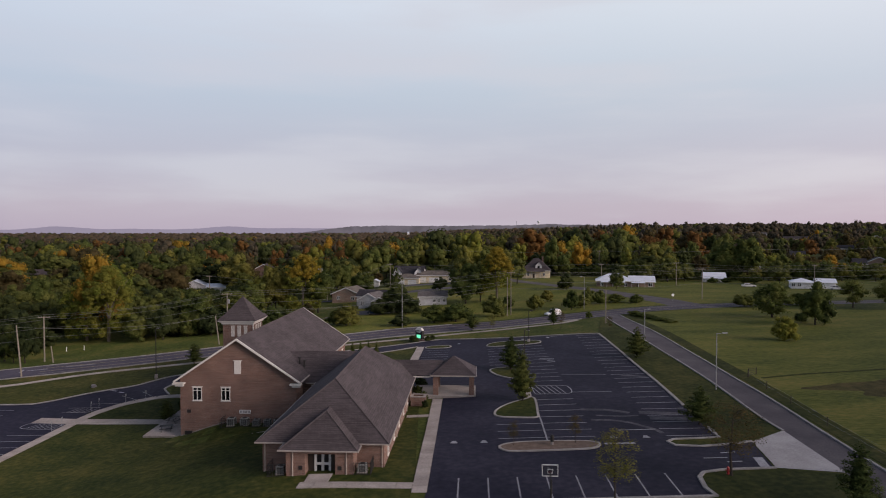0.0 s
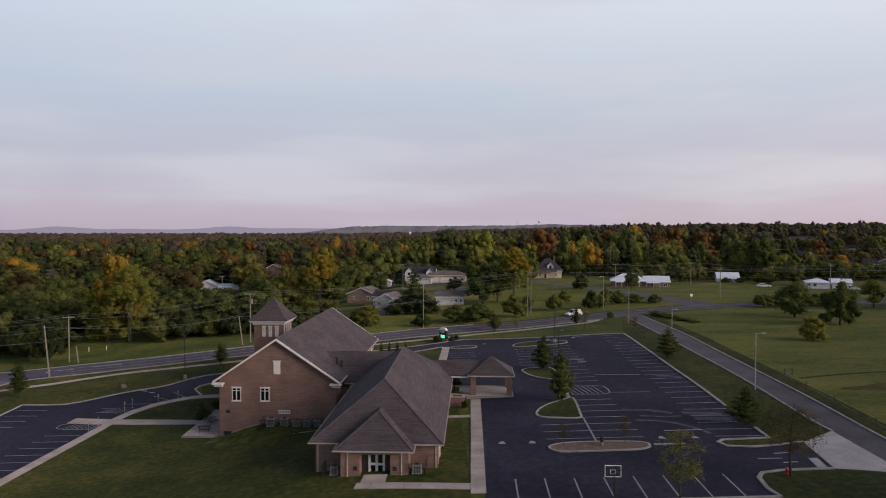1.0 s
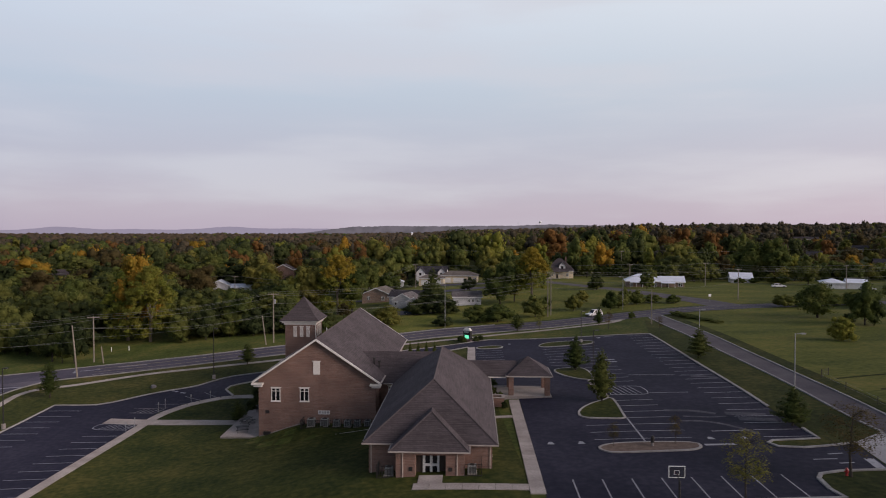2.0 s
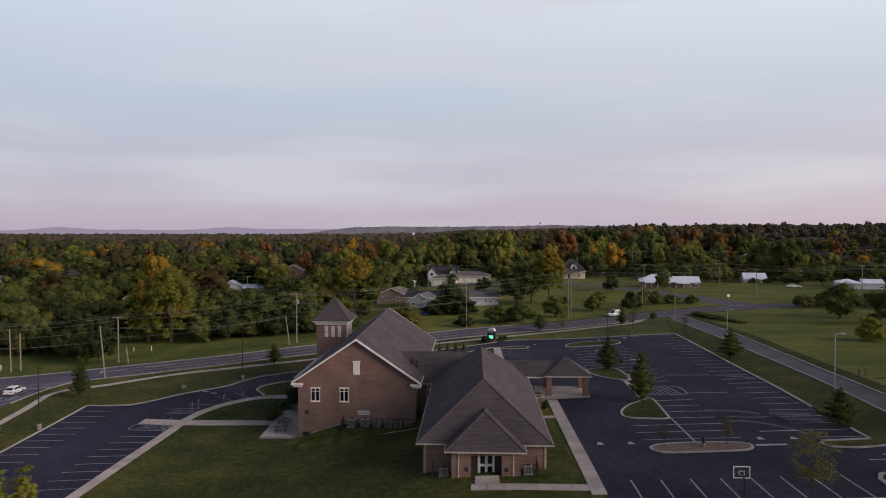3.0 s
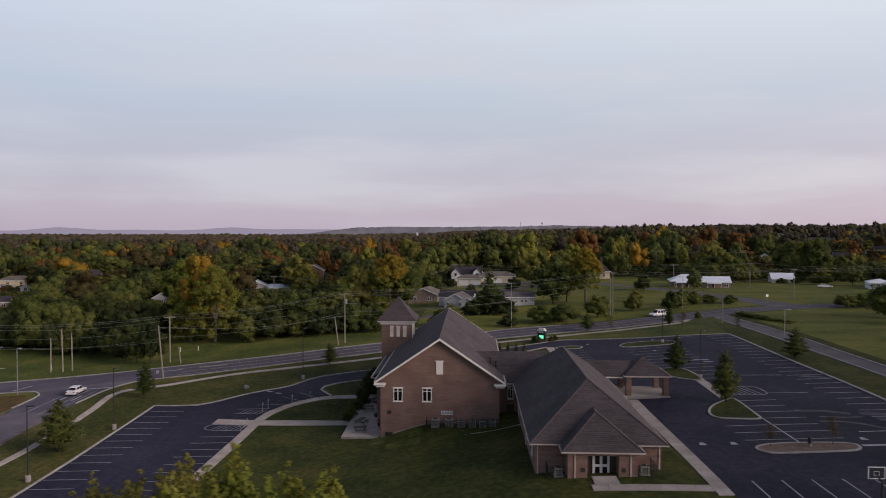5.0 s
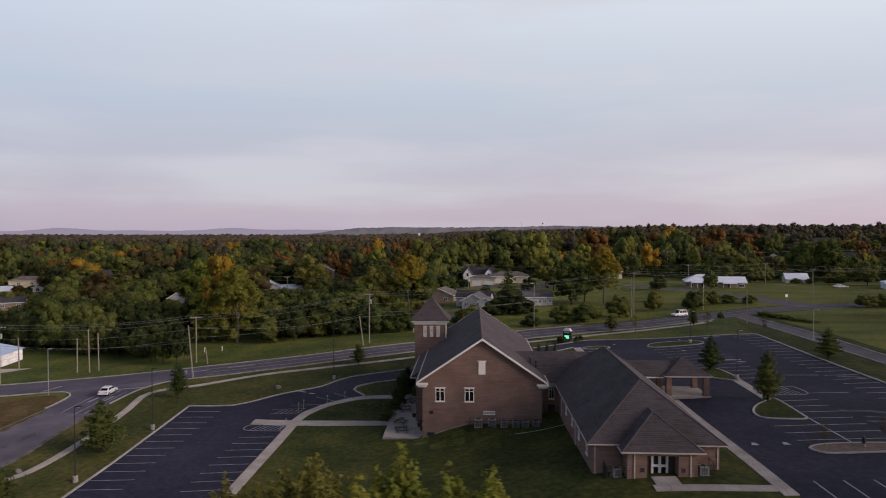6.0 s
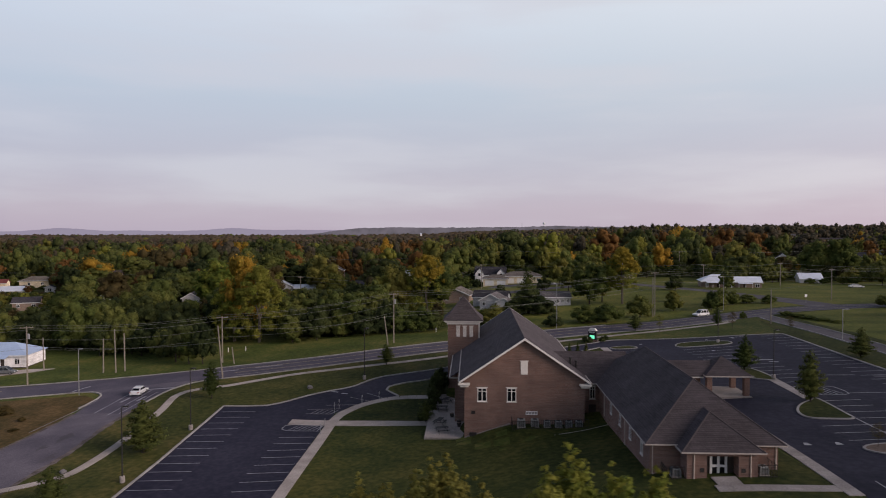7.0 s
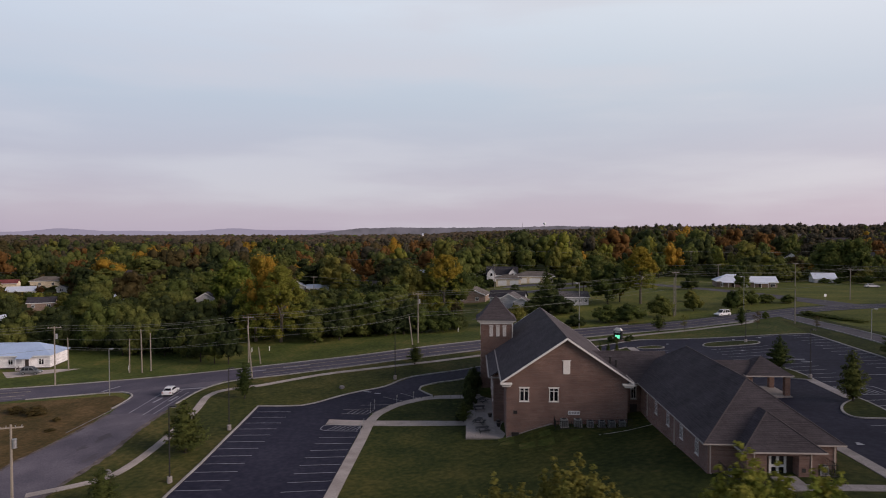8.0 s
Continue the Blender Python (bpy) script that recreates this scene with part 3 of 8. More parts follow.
sheet("side_street", [(-107.4, 40), (-107.1, 82.8), (-106.6, 89), (-106.2, 94), (-105.8, 99.5), (-105.6, 105.5), (-106.1, 110), (-106.8, 115.6), (-108.6, 119), (-112, 121.0), (-92.4, 124.6), (-95.2, 119.5), (-96.0, 114.5),
                      (-96.3, 108), (-96.3, 98.4), (-95.3, 88.3), (-95.4, 82), (-95.6, 76.5), (-95.8, 40)], 0.045, OLD_ROAD, "worn patched grey asphalt side street", "road")
sheet("lane", [(35.2, 179), (34.9, 154), (35.7, 135), (36.3, 119), (36.4, 105), (36.2, 93), (36.0, 83.5), (36.0, 77.7), (35.6, 70.5), (35.4, 65.9), (35.0, 58), (34.2, 30), (38.1, 30), (38.6, 58), (39.0, 65.5),
               (39.4, 71), (39.8, 77.6), (40.2, 85.2), (40.4, 94), (40.4, 104), (40.6, 117), (40.5, 132.7), (40.2, 152.4), (39.8, 167), (39.3, 182.5)], 0.05, LANE, "narrow worn asphalt lane beside the hay field", "road")
sheet("side_street_mouth", [(-105.5, 105.4), (-101.0, 105.9), (-96.4, 104.4), (-96.4, 108), (-96.0, 114), (-95.0, 118.5), (-99, 121.2), (-104, 120.6), (-108.5, 119.2), (-106.9, 114)], 0.053, ROAD, "newer dark asphalt at the mouth of the side street", "road")
for cx, cy, ra, rb, ph in ((-99.8, 94.0, 0.8, 2.0, 0.3), (-100.6, 90.0, 0.6, 1.0, 1.2), (-97.0, 86.0, 0.6, 1.6, 2.0)):
    sheet("street_patch", [(cx + (ra + 0.25 * math.sin(3 * a + ph) + 0.15 * math.sin(7 * a)) * math.cos(a), cy + (rb + 0.4 * math.sin(4 * a + ph)) * math.sin(a)) for a in [0.3 * k for k in range(21)]], 0.053, TAR, "darker tarred patch in the worn street", "road")
sheet("lane_north", [(12, 310), (19.6, 287), (32.5, 258), (42, 240), (55, 208), (58, 197), (68, 199), (64, 211), (48.5, 242), (38.5, 260), (25.6, 289), (18, 312)], 0.05, LANE,
      "pale asphalt lane climbing past the houses", "road")
sheet("verge_west", [(-95.6, 50), (-95.2, 88), (-96.2, 108), (-95, 118), (-92.3, 122.8), (-88, 124.9), (-82.2, 127.2), (-75.2, 131.2), (-64.9, 136.4), (-53.6, 141.1), (-45.9, 143.9), (-30.4, 152.4), (-18.7, 159), (-12.6, 151.3), (-22, 145.1),
                     (-33, 138.2), (-45.6, 129.5), (-57.1, 124.5), (-61.6, 118.4), (-65.4, 115.8), (-68.5, 113.2), (-72, 109.2), (-74, 107.7), (-76.9, 107.4), (-81.2, 107.5), (-81.1, 94), (-80.8, 83), (-80.9, 50)], 0.012, VERGE,
      "dull olive grass verge between lot and road", "verge")


def ragged_edge(name, points, width, label):
    """Broken asphalt and gravel along the side of a street, of uneven width."""
    pts = smooth_line(points, 0.7)
    vs, fs = [], []
    for i, p in enumerate(pts):
        a = 0.5 + 0.5 * noise.noise(Vector((p.y * 0.45, p.x, 1.0))) + 0.35 * noise.noise(Vector((p.y * 1.7, p.x, 4.0)))
        b = 0.5 + 0.5 * noise.noise(Vector((p.y * 0.5, p.x, 7.0))) + 0.35 * noise.noise(Vector((p.y * 1.9, p.x, 9.0)))
        for q in (p.x - width * max(0.05, a), p.x + width * max(0.05, b)):
            vs.append((q, p.y, gz(q, p.y) + 0.058))
    for i in range(len(pts) - 1):
        fs.append((2 * i, 2 * i + 1, 2 * i + 3, 2 * i + 2))
    tagged(raw(name, vs, fs, GRAVEL), label, "road edge", kind="structure")


ragged_edge("street_edge_east", [(-95.7, 50), (-95.5, 76.5), (-95.3, 82), (-95.2, 88.3), (-96.2, 98.4), (-96.2, 106)], 0.8, "crumbled gravelly edge of the worn street")
ragged_edge("street_edge_west", [(-107.3, 50), (-107.0, 82.8), (-106.5, 89), (-106.1, 94), (-105.7, 99.5), (-105.6, 106)], 0.6, "crumbled gravelly edge of the worn street")
sheet("driveway", [(-146, 138), (-138, 142.5), (-134.5, 146), (-140, 146.5), (-151, 143.5)], 0.04, CONCRETE, "pale gravel drive beside the white house", "driveway")
sheet("driveway_grey", [(-46, 196), (-36, 200), (-27, 196), (-30, 208), (-40, 209)], 0.04, LANE, "grey driveway in front of the small houses", "driveway")
sheet("back_street", [(-60, 254), (-44, 256.5), (-27, 263), (-6, 275.5), (13, 286), (16, 280), (-4, 268.5), (-25, 256.5), (-43, 250), (-60, 248)], 0.045, OLD_ROAD, "pale worn asphalt street between the far houses", "road")
sheet("tree_street", [(-98.5, 300), (-91, 300), (-91.6, 309), (-101, 384), (-109, 390), (-110, 371), (-98, 309)], 0.045, OLD_ROAD, "pale asphalt street seen between the trees", "road")
sheet("driveway_far", [(-34, 284), (0, 287), (6, 296), (-30, 293)], 0.05, OLD_ROAD, "pale driveway before the garages", "driveway")
sheet("apron", [(36.1, 78.4), (31.1, 74.9), (29.8, 66.0), (35.4, 64.0)], 0.062, NEW_CONCRETE, "pale concrete entrance apron", "driveway")


def kerb(name, line, width=0.32, label="pale concrete kerb", closed=False):
    vs, fs = ribbon(line, width, -0.1, 0.17, closed)
    return tagged(raw(name, vs, fs, KERB), label, "kerb", kind="structure")


kerb("kerb_west_lot", straight_line([(-80.8, 50), (-80.7, 83), (-81.0, 94), (-81.2, 107.4)]) + smooth_line([(-81.2, 107.4), (-76.9, 107.3), (-74.0, 107.6), (-72.0, 109.1), (-68.5, 113.1),
     (-65.4, 115.7), (-61.6, 118.3), (-57.1, 124.4), (-45.6, 129.4), (-33, 138.1), (-22, 145), (-12.6, 151.2), (-7.5, 153.7), (2.9, 151.4), (11.8, 149.4), (27.7, 147.8)])[1:])
kerb("kerb_east_lot", straight_line([(27.7, 147.8), (28.3, 126.9), (28.4, 90.4)]), 0.4)
kerb("kerb_east_lot_south", straight_line([(28.4, 81), (28.2, 76.8)]) + smooth_line([(28.2, 76.8), (25.4, 76.6), (22.9, 76.4), (22.0, 75.5), (22.5, 74.1), (25.0, 73.6), (29.0, 74.3), (31.1, 74.9)])[1:], 0.36)
kerb("kerb_corner", smooth_line([(29.7, 65.9), (24.6, 65.8), (22.5, 65.2), (21.7, 64.0), (21.3, 61.2), (21.6, 59.3)]) + straight_line([(21.6, 59.2), (-4.4, 59.2)])[1:], 0.4)
kerb("kerb_bend", smooth_line([(-52.7, 112.4), (-55.2, 115.8), (-55.0, 117.7), (-52.2, 119.8), (-47.2, 121.7), (-32, 130.6), (-20, 138.6), (-12.3, 145.5)]), 0.3)
kerb("kerb_lane_west", smooth_line([(35.1, 176), (34.8, 154), (35.6, 135), (36.2, 119), (36.3, 105), (36.1, 93), (35.9, 83.5), (36.0, 78.2)], 2.5), 0.26)
kerb("kerb_lane_east", smooth_line([(39.4, 180), (39.9, 167), (40.3, 152.4), (40.6, 132.7), (40.7, 117), (40.5, 104), (40.5, 94), (40.3, 85.2), (39.9, 77.6), (39.5, 71), (39.1, 65.5), (38.3, 40)], 2.5), 0.26)
kerb("kerb_street_corner", smooth_line([(-128, 118), (-122, 119.2), (-113.2, 120.3), (-109.6, 119.3), (-107.2, 116.6), (-106.7, 112.5), (-106.8, 109)]), 0.3)
kerb("kerb_street_east", smooth_line([(-96.2, 110), (-95.2, 117.5), (-92.5, 122.5), (-88, 124.6), (-82.2, 127.0), (-75.2, 131.0)]), 0.3)
kerb("kerb_road_north", smooth_line([(-139.7, 127.5), (-119.6, 130.7), (-99, 133.1), (-88.7, 136.4), (-78.1, 141), (-66.7, 145.6), (-46.6, 155.1), (-33, 162.4), (-20, 169.1), (-5.5, 173.3)], 2.5), 0.3)
kerb("kerb_road_south", smooth_line([(-82.2, 127.1), (-64.9, 136.3), (-53.6, 141), (-30.4, 152.3), (-18.7, 158.9), (-5.2, 163.1), (8.8, 165.4), (23.3, 171.3), (28.3, 174.5)], 2.5), 0.3)


def island(name, outline, mat, label):
    n = len(outline)
    ring = smooth_line(outline[-2:] + outline + outline[:3], 0.5)
    first = min(range(len(ring)), key=lambda k: (ring[k] - Vector((*outline[0], 0))).length)
    last = max(range(first + n, len(ring)), key=lambda k: -(ring[k] - Vector((*outline[0], 0))).length)
    line = ring[first:last]
    ob = kerb(name, line, 0.3, label, True)
    part("bed", draped([tuple(p) for p in line], 0.15, 3.0), mat, ob, "grass inside the kerb" if mat == LAWN else "brown mulch inside the kerb")


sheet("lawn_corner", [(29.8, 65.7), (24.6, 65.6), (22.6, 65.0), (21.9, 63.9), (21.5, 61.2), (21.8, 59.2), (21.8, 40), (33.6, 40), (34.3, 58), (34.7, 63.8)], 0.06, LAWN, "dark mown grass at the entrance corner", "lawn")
island("island_south", [(3.0, 74.4), (3.6, 73.0), (5.0, 72.7), (10.1, 72.9), (13.2, 73.3), (14.2, 74.6), (13.4, 75.7), (8.6, 76.0), (4.6, 75.6)], MULCH, "long kerbed planting island with brown mulch")
island("island_middle", [(2.9, 88.2), (3.4, 86.6), (5.6, 86.0), (8.2, 85.9), (8.6, 88.0), (8.8, 95.6), (7.4, 95.0), (5.2, 93.0), (3.6, 90.6)], LAWN, "kerbed grass island with a young tree")
island("island_upper", [(3.0, 115.2), (4.0, 117.0), (6.8, 117.2), (8.4, 115.5), (8.6, 108.0), (6.3, 108.6), (4.1, 111.4)], LAWN, "kerbed grass island with a young tree")
island("island_north", [(3.0, 142.2), (4.6, 144.6), (8.4, 145.0), (13.6, 143.4), (14.3, 141.2), (12.6, 140.0), (8.0, 139.8), (3.9, 140.2)], LAWN, "kerbed grass island at the north end")
island("island_entrance", [(-10.2, 144.6), (-7.8, 145.6), (-5.4, 145.0), (-4.8, 143.6), (-5.8, 142.4), (-9.6, 142.6)], LAWN, "small kerbed grass island by the drive")
sheet("verge", [(22.2, 75.5), (22.8, 74.3), (25.0, 73.8), (29.0, 74.5), (31, 75.1), (36, 78.5), (35.6, 98), (35.8, 119), (35.2, 136), (34.1, 154), (33, 173), (27.7, 148), (28.3, 127), (28.4, 76.9), (25.4, 76.4), (22.9, 76.2)], 0.06, LAWN,
      "mown grass verge between lot and lane", "verge")


# ---- paint on the asphalt ----
def stripe(parent, a, b, width=0.12, mat=PAINT, lift=0.052, name="stall_line"):
    vs, fs = ribbon(straight_line([a, b], 2.0), width, lift - 0.006, lift)
    return raw(name, vs, fs, mat, parent)


lot_paint = thing("lot_markings", "white stall lines and hatching painted on dark asphalt", "road marking", kind="structure")
for k in range(18):                                     # west lot
    y = 104.5 - 2.71 * k
    stripe(lot_paint, (-80.4, y), (-74.9, y), 0.11)
    if y < 94:
        stripe(lot_paint, (-67.6, y - 1.0), (-62.5, y - 0.6), 0.11)
for k in range(8):                                      # south row of the east lot
    x = -1.4 + 2.88 * k
    stripe(lot_paint, (x, 59.5), (x, 64.9 + 0.06 * k), 0.13)
for k in range(25):                                     # east row
    y = 77.9 + 2.85 * k
    stripe(lot_paint, (22.5, y), (28.1, y), 0.11)
for k in range(24):                                     # middle double row
    y = 77.6 + 2.85 * k
    if not 96.5 < y < 104 and y < 139.5:
        stripe(lot_paint, (8.6, y), (14.3, y + 0.2), 0.11)
    if 77 < y < 85 or 118.5 < y < 139.5:
        stripe(lot_paint, (3.0, y - 0.2), (8.6, y), 0.11)
stripe(lot_paint, (8.6, 76.2), (8.7, 86.0), 0.2)
for k in range(5):                                      # short row by the entrance island
    stripe(lot_paint, (-10.5, 128.6 + 2.8 * k), (-5.0, 128.4 + 2.8 * k), 0.11)
for k in range(7):                                      # hatched bays
    stripe(lot_paint, (9.2 + 0.75 * k, 98.2), (9.0 + 0.75 * max(k - 1, 0), 102.8), 0.12, name="hatch_line")
    stripe(lot_paint, (-67.2 + 0.72 * k, 96.1), (-66.2 + 0.72 * min(k, 5), 98.2), 0.12, name="hatch_line")
for line in ([(9.0, 98.0), (13.8, 97.8), (14.7, 99.0), (14.6, 101.6), (13.8, 102.8), (9.0, 103.2)], [(-62.6, 98.3), (-67.4, 98.5), (-68.3, 97.4), (-67.6, 95.9), (-62.6, 95.8)]):
    vs, fs = ribbon(smooth_line(line, 0.5), 0.14, 0.05, 0.056)
    raw("hatch_border", vs, fs, PAINT, lot_paint)
for a, b in (((-64.2, 108.2), (-58.9, 108.6)), ((-61.1, 112.4), (-57.0, 109.9)), ((-58.5, 114.4), (-55.0, 111.4)), ((-66.6, 104.0), (-62.6, 104.0)), ((-66.8, 106.0), (-61.5, 106.6))):
    stripe(lot_paint, a, b, 0.11, FAINT)
for k in range(6):
    stripe(lot_paint, (-65.8 + 0.8 * k, 104.1), (-65.0 + 0.8 * k, 105.9), 0.12, FAINT, name="hatch_line")
for a, b, w in (((-64.9, 115.6), (-63.6, 115.1), 0.35), ((-62.9, 114.5), (-61.8, 114.2), 0.35), ((14.8, 75.0), (18.3, 75.2), 0.55), ((12.4, 124.2), (15.0, 123.6), 0.5), ((13.6, 122.2), (15.0, 121.4), 0.5),
                ((14.6, 110.6), (21.8, 109.6), 0.16), ((14.8, 98.6), (20.4, 98.4), 0.12), ((17.4, 80.2), (22.0, 80.6), 0.2), ((16.0, 147.0), (20.0, 147.5), 0.18)):
    stripe(lot_paint, a, b, w, PAINT, name="painted_bar")
for x, y in ((-2.2, 76.3), (1.3, 76.3), (16.3, 77.4), (20.1, 77.5), (8.2, 134.5), (11.0, 146.4), (16.5, 146.3), (-3.0, 147.0)):   # arrow heads
    g = gz(x, y) + 0.055
    part("arrow_head", solid([(x - 0.45, y - 0.35, g), (x + 0.45, y - 0.35, g), (x + 0.2, y + 0.5, g), (x - 0.2, y + 0.5, g),
                              (x - 0.45, y - 0.35, g - 0.01), (x + 0.45, y - 0.35, g - 0.01), (x + 0.2, y + 0.5, g - 0.01), (x - 0.2, y + 0.5, g - 0.01)],
                             [(0, 1, 2, 3), (7, 6, 5, 4), (0, 4, 5, 1), (1, 5, 6, 2), (2, 6, 7, 3), (3, 7, 4, 0)]), PAINT, lot_paint)
for a, b, w in (((29.4, 69.4), (28.9, 66.4), 0.9), ((26.3, 71.2), (27.9, 71.4), 0.25), ((24.0, 69.6), (26.4, 69.6), 0.2), ((25.9, 68.2), (27.4, 68.3), 0.25)):
    stripe(lot_paint, a, b, w, PAINT, name="stop_bar")
stains = thing("asphalt_stains", "pale dusty stains washed across the dark asphalt", "stain", kind="structure")
for line, w in (([(21.8, 87.8), (23.6, 87.5), (25.4, 87.2), (26.6, 86.8)], 1.3), ([(22.6, 85.4), (24.8, 85.0), (27.0, 84.6)], 1.5), ([(15.0, 84.6), (17.5, 84.4), (19.6, 83.4), (20.8, 82.0), (22.0, 80.4), (22.4, 78.9)], 0.6),
                ([(14.4, 89.4), (18.0, 89.0), (20.5, 87.6)], 0.9), ([(24.0, 108.4), (26.4, 107.8), (27.6, 106.6)], 1.0), ([(16.0, 86.6), (19.0, 86.2), (21.4, 86.4)], 0.5)):
    vs, fs = ribbon(smooth_line(line, 0.6), w, 0.042, 0.048)
    raw("stain", vs, fs, STAIN, stains)

road_paint = thing("road_markings", "worn yellow and white lines on the road", "road marking", kind="structure")


def road_line(points, width, mat, name="lane_line"):
    vs, fs = ribbon(smooth_line(points, 3.0), width, 0.046, 0.056)
    raw(name, vs, fs, mat, road_paint)


CENTRE = [(-200, 112.5), (-160, 118.5), (-131, 123), (-112, 125.6), (-99, 128.2), (-88, 131.0), (-76.5, 136.2), (-65.8, 141.0), (-54.2, 146.4), (-46.2, 149.6), (-31.7, 157.4), (-19.4, 164.2), (-5.4, 168.4), (9.1, 171.2), (20, 176), (30.4, 181.8), (50, 191.4), (67, 195.4), (90, 198.4), (140, 202)]
for off, mat in ((-1.75, YELLOW), (1.75, YELLOW), (-4.1, FAINT), (4.1, FAINT)):
    road_line([(x - 0.35 * off, y + 0.93 * off) for x, y in CENTRE[:3]], 0.16, mat)
    road_line([(x - 0.4 * off, y + 0.91 * off) for x, y in CENTRE[5:]], 0.16, mat)
road_line([(-107.2, 97), (-106.4, 108), (-106.2, 114)], 0.14, FAINT)
for a, b, w, m in (((-100.4, 119.2), (-94.8, 119.4), 0.5, PAINT), ((-99.2, 104.6), (-98.8, 118.6), 0.16, PAINT), ((-102.2, 105.9), (-102.0, 117.5), 0.16, PAINT), ((-97.6, 105.0), (-97.0, 117), 0.14, PAINT),
                   ((-100.9, 111.5), (-100.5, 114.2), 0.45, PAINT), ((-98.2, 111.8), (-97.9, 114.6), 0.45, PAINT), ((-115.6, 121.6), (-114.2, 125.2), 0.5, PAINT), ((-91.2, 129.0), (-92.6, 132.2), 0.5, PAINT),
                   ((-84.5, 133.6), (-79.5, 135.8), 0.7, FAINT), ((-91.0, 130.8), (-87.4, 131.9), 0.5, PAINT), ((-42.0, 151.0), (-38.4, 153.0), 0.6, FAINT)):
    stripe(road_paint, a, b, w, m, 0.062, "road_bar")


# ---- concrete walks, slab by slab ----
def walk_slabs(name, points, width, label, step=1.55, curve=True):
    """A row of concrete slabs with open joints along a line."""
    line = smooth_line(points, step) if curve else straight_line(points, step)
    top = thing(name, label, "sidewalk", kind="structure")
    for a, b in zip(line, line[1:]):
        d = (b - a).normalized()
        s = Vector((-d.y, d.x, 0)) * (width / 2)
        a, b = a + d * 0.015, b - d * 0.015
        q = [a + s, a - s, b - s, b + s]
        p = [(v.x, v.y, gz(v.x, v.y) + 0.09) for v in q] + [(v.x, v.y, gz(v.x, v.y) - 0.05) for v in q]
        raw("slab", p, [(0, 1, 2, 3), (0, 4, 5, 1), (1, 5, 6, 2), (2, 6, 7, 3), (3, 7, 4, 0)], CONCRETE, top)


walk_slabs("sidewalk_west_lot", [(-61.5, 50), (-61.6, 70), (-61.5, 90), (-61.5, 99), (-61.0, 103.6), (-58.6, 107.9), (-55.6, 110.3), (-52.4, 111.6), (-44.5, 111.8)], 1.5, "pale concrete walk beside the lot")
walk_slabs("sidewalk_to_patio", [(-68, 99.8), (-46.2, 99.2)], 2.4, "broad pale concrete walk to the patio", 1.8, False)
walk_slabs("sidewalk_east", [(-5.05, 61.4), (-5.1, 80), (-5.2, 96.8)], 1.45, "pale concrete walk along the wing", 1.5, False)
walk_slabs("sidewalk_front", [(-17, 63.2), (-5.8, 63.0)], 1.4, "pale concrete walk before the entrance", 1.5, False)
walk_slabs("sidewalk_door", [(-15.4, 63.9), (-15.4, 66.0)], 2.4, "pale concrete pad at the entrance door", 1.1, False)
walk_slabs("sidewalk_side_door", [(-8.9, 88.2), (-5.9, 88.2)], 1.0, "short pale concrete walk to a side door", 1.0, False)
walk_slabs("sidewalk_islands", [(8.1, 108.6), (7.8, 96.2)], 1.5, "pale concrete walk between the two grass islands", 1.55, False)
walk_slabs("sidewalk_lot_north", [(-11.5, 128.0), (-11.5, 145.2)], 1.6, "pale concrete walk at the end of the row", 1.6, False)
walk_slabs("sidewalk_road", [(-98.0, 74.4), (-95.2, 75.9), (-92.7, 77.5), (-90.5, 79.9), (-89.8, 86), (-90.1, 95), (-91.1, 106), (-92.2, 114.0), (-90.2, 117.4), (-84.6, 119.7), (-74.3, 127.5), (-64, 132.2), (-45.6, 139.3),
                             (-30.4, 148.4), (-18.2, 155.0), (-5.1, 159.8), (8.7, 162.6), (20.2, 166.8), (24, 169.5), (26.7, 172.6)], 1.3, "pale concrete sidewalk along the road", 1.6)


def patio_top(y):
    return -4.2 + 0.036 * (y - 91.4)


def patio():
    top = thing("patio", "grey concrete patio beside the church", "patio", kind="structure")
    for i in range(4):
        for j in range(12):
            x, y = -46.8 + 1.4 * i, 91.4 + 1.75 * j
            zt = patio_top(y) + 0.005 * ((i + 2 * j) % 3)
            z2 = zt + patio_top(y + 1.73) - patio_top(y)
            part("slab", solid([(a, b, z) for a, b, z in ((x + 0.01, y + 0.01, zt - 0.6), (x + 1.39, y + 0.01, zt - 0.6), (x + 1.39, y + 1.74, z2 - 0.6), (x + 0.01, y + 1.74, z2 - 0.6), (x + 0.01, y + 0.01, zt), (x + 1.39, y + 0.01, zt), (x + 1.39, y + 1.74, z2), (x + 0.01, y + 1.74, z2))],
                               [(3, 2, 1, 0), (4, 5, 6, 7), (0, 1, 5, 4), (1, 2, 6, 5), (2, 3, 7, 6), (3, 0, 4, 7)]), CONCRETE, top)


patio()


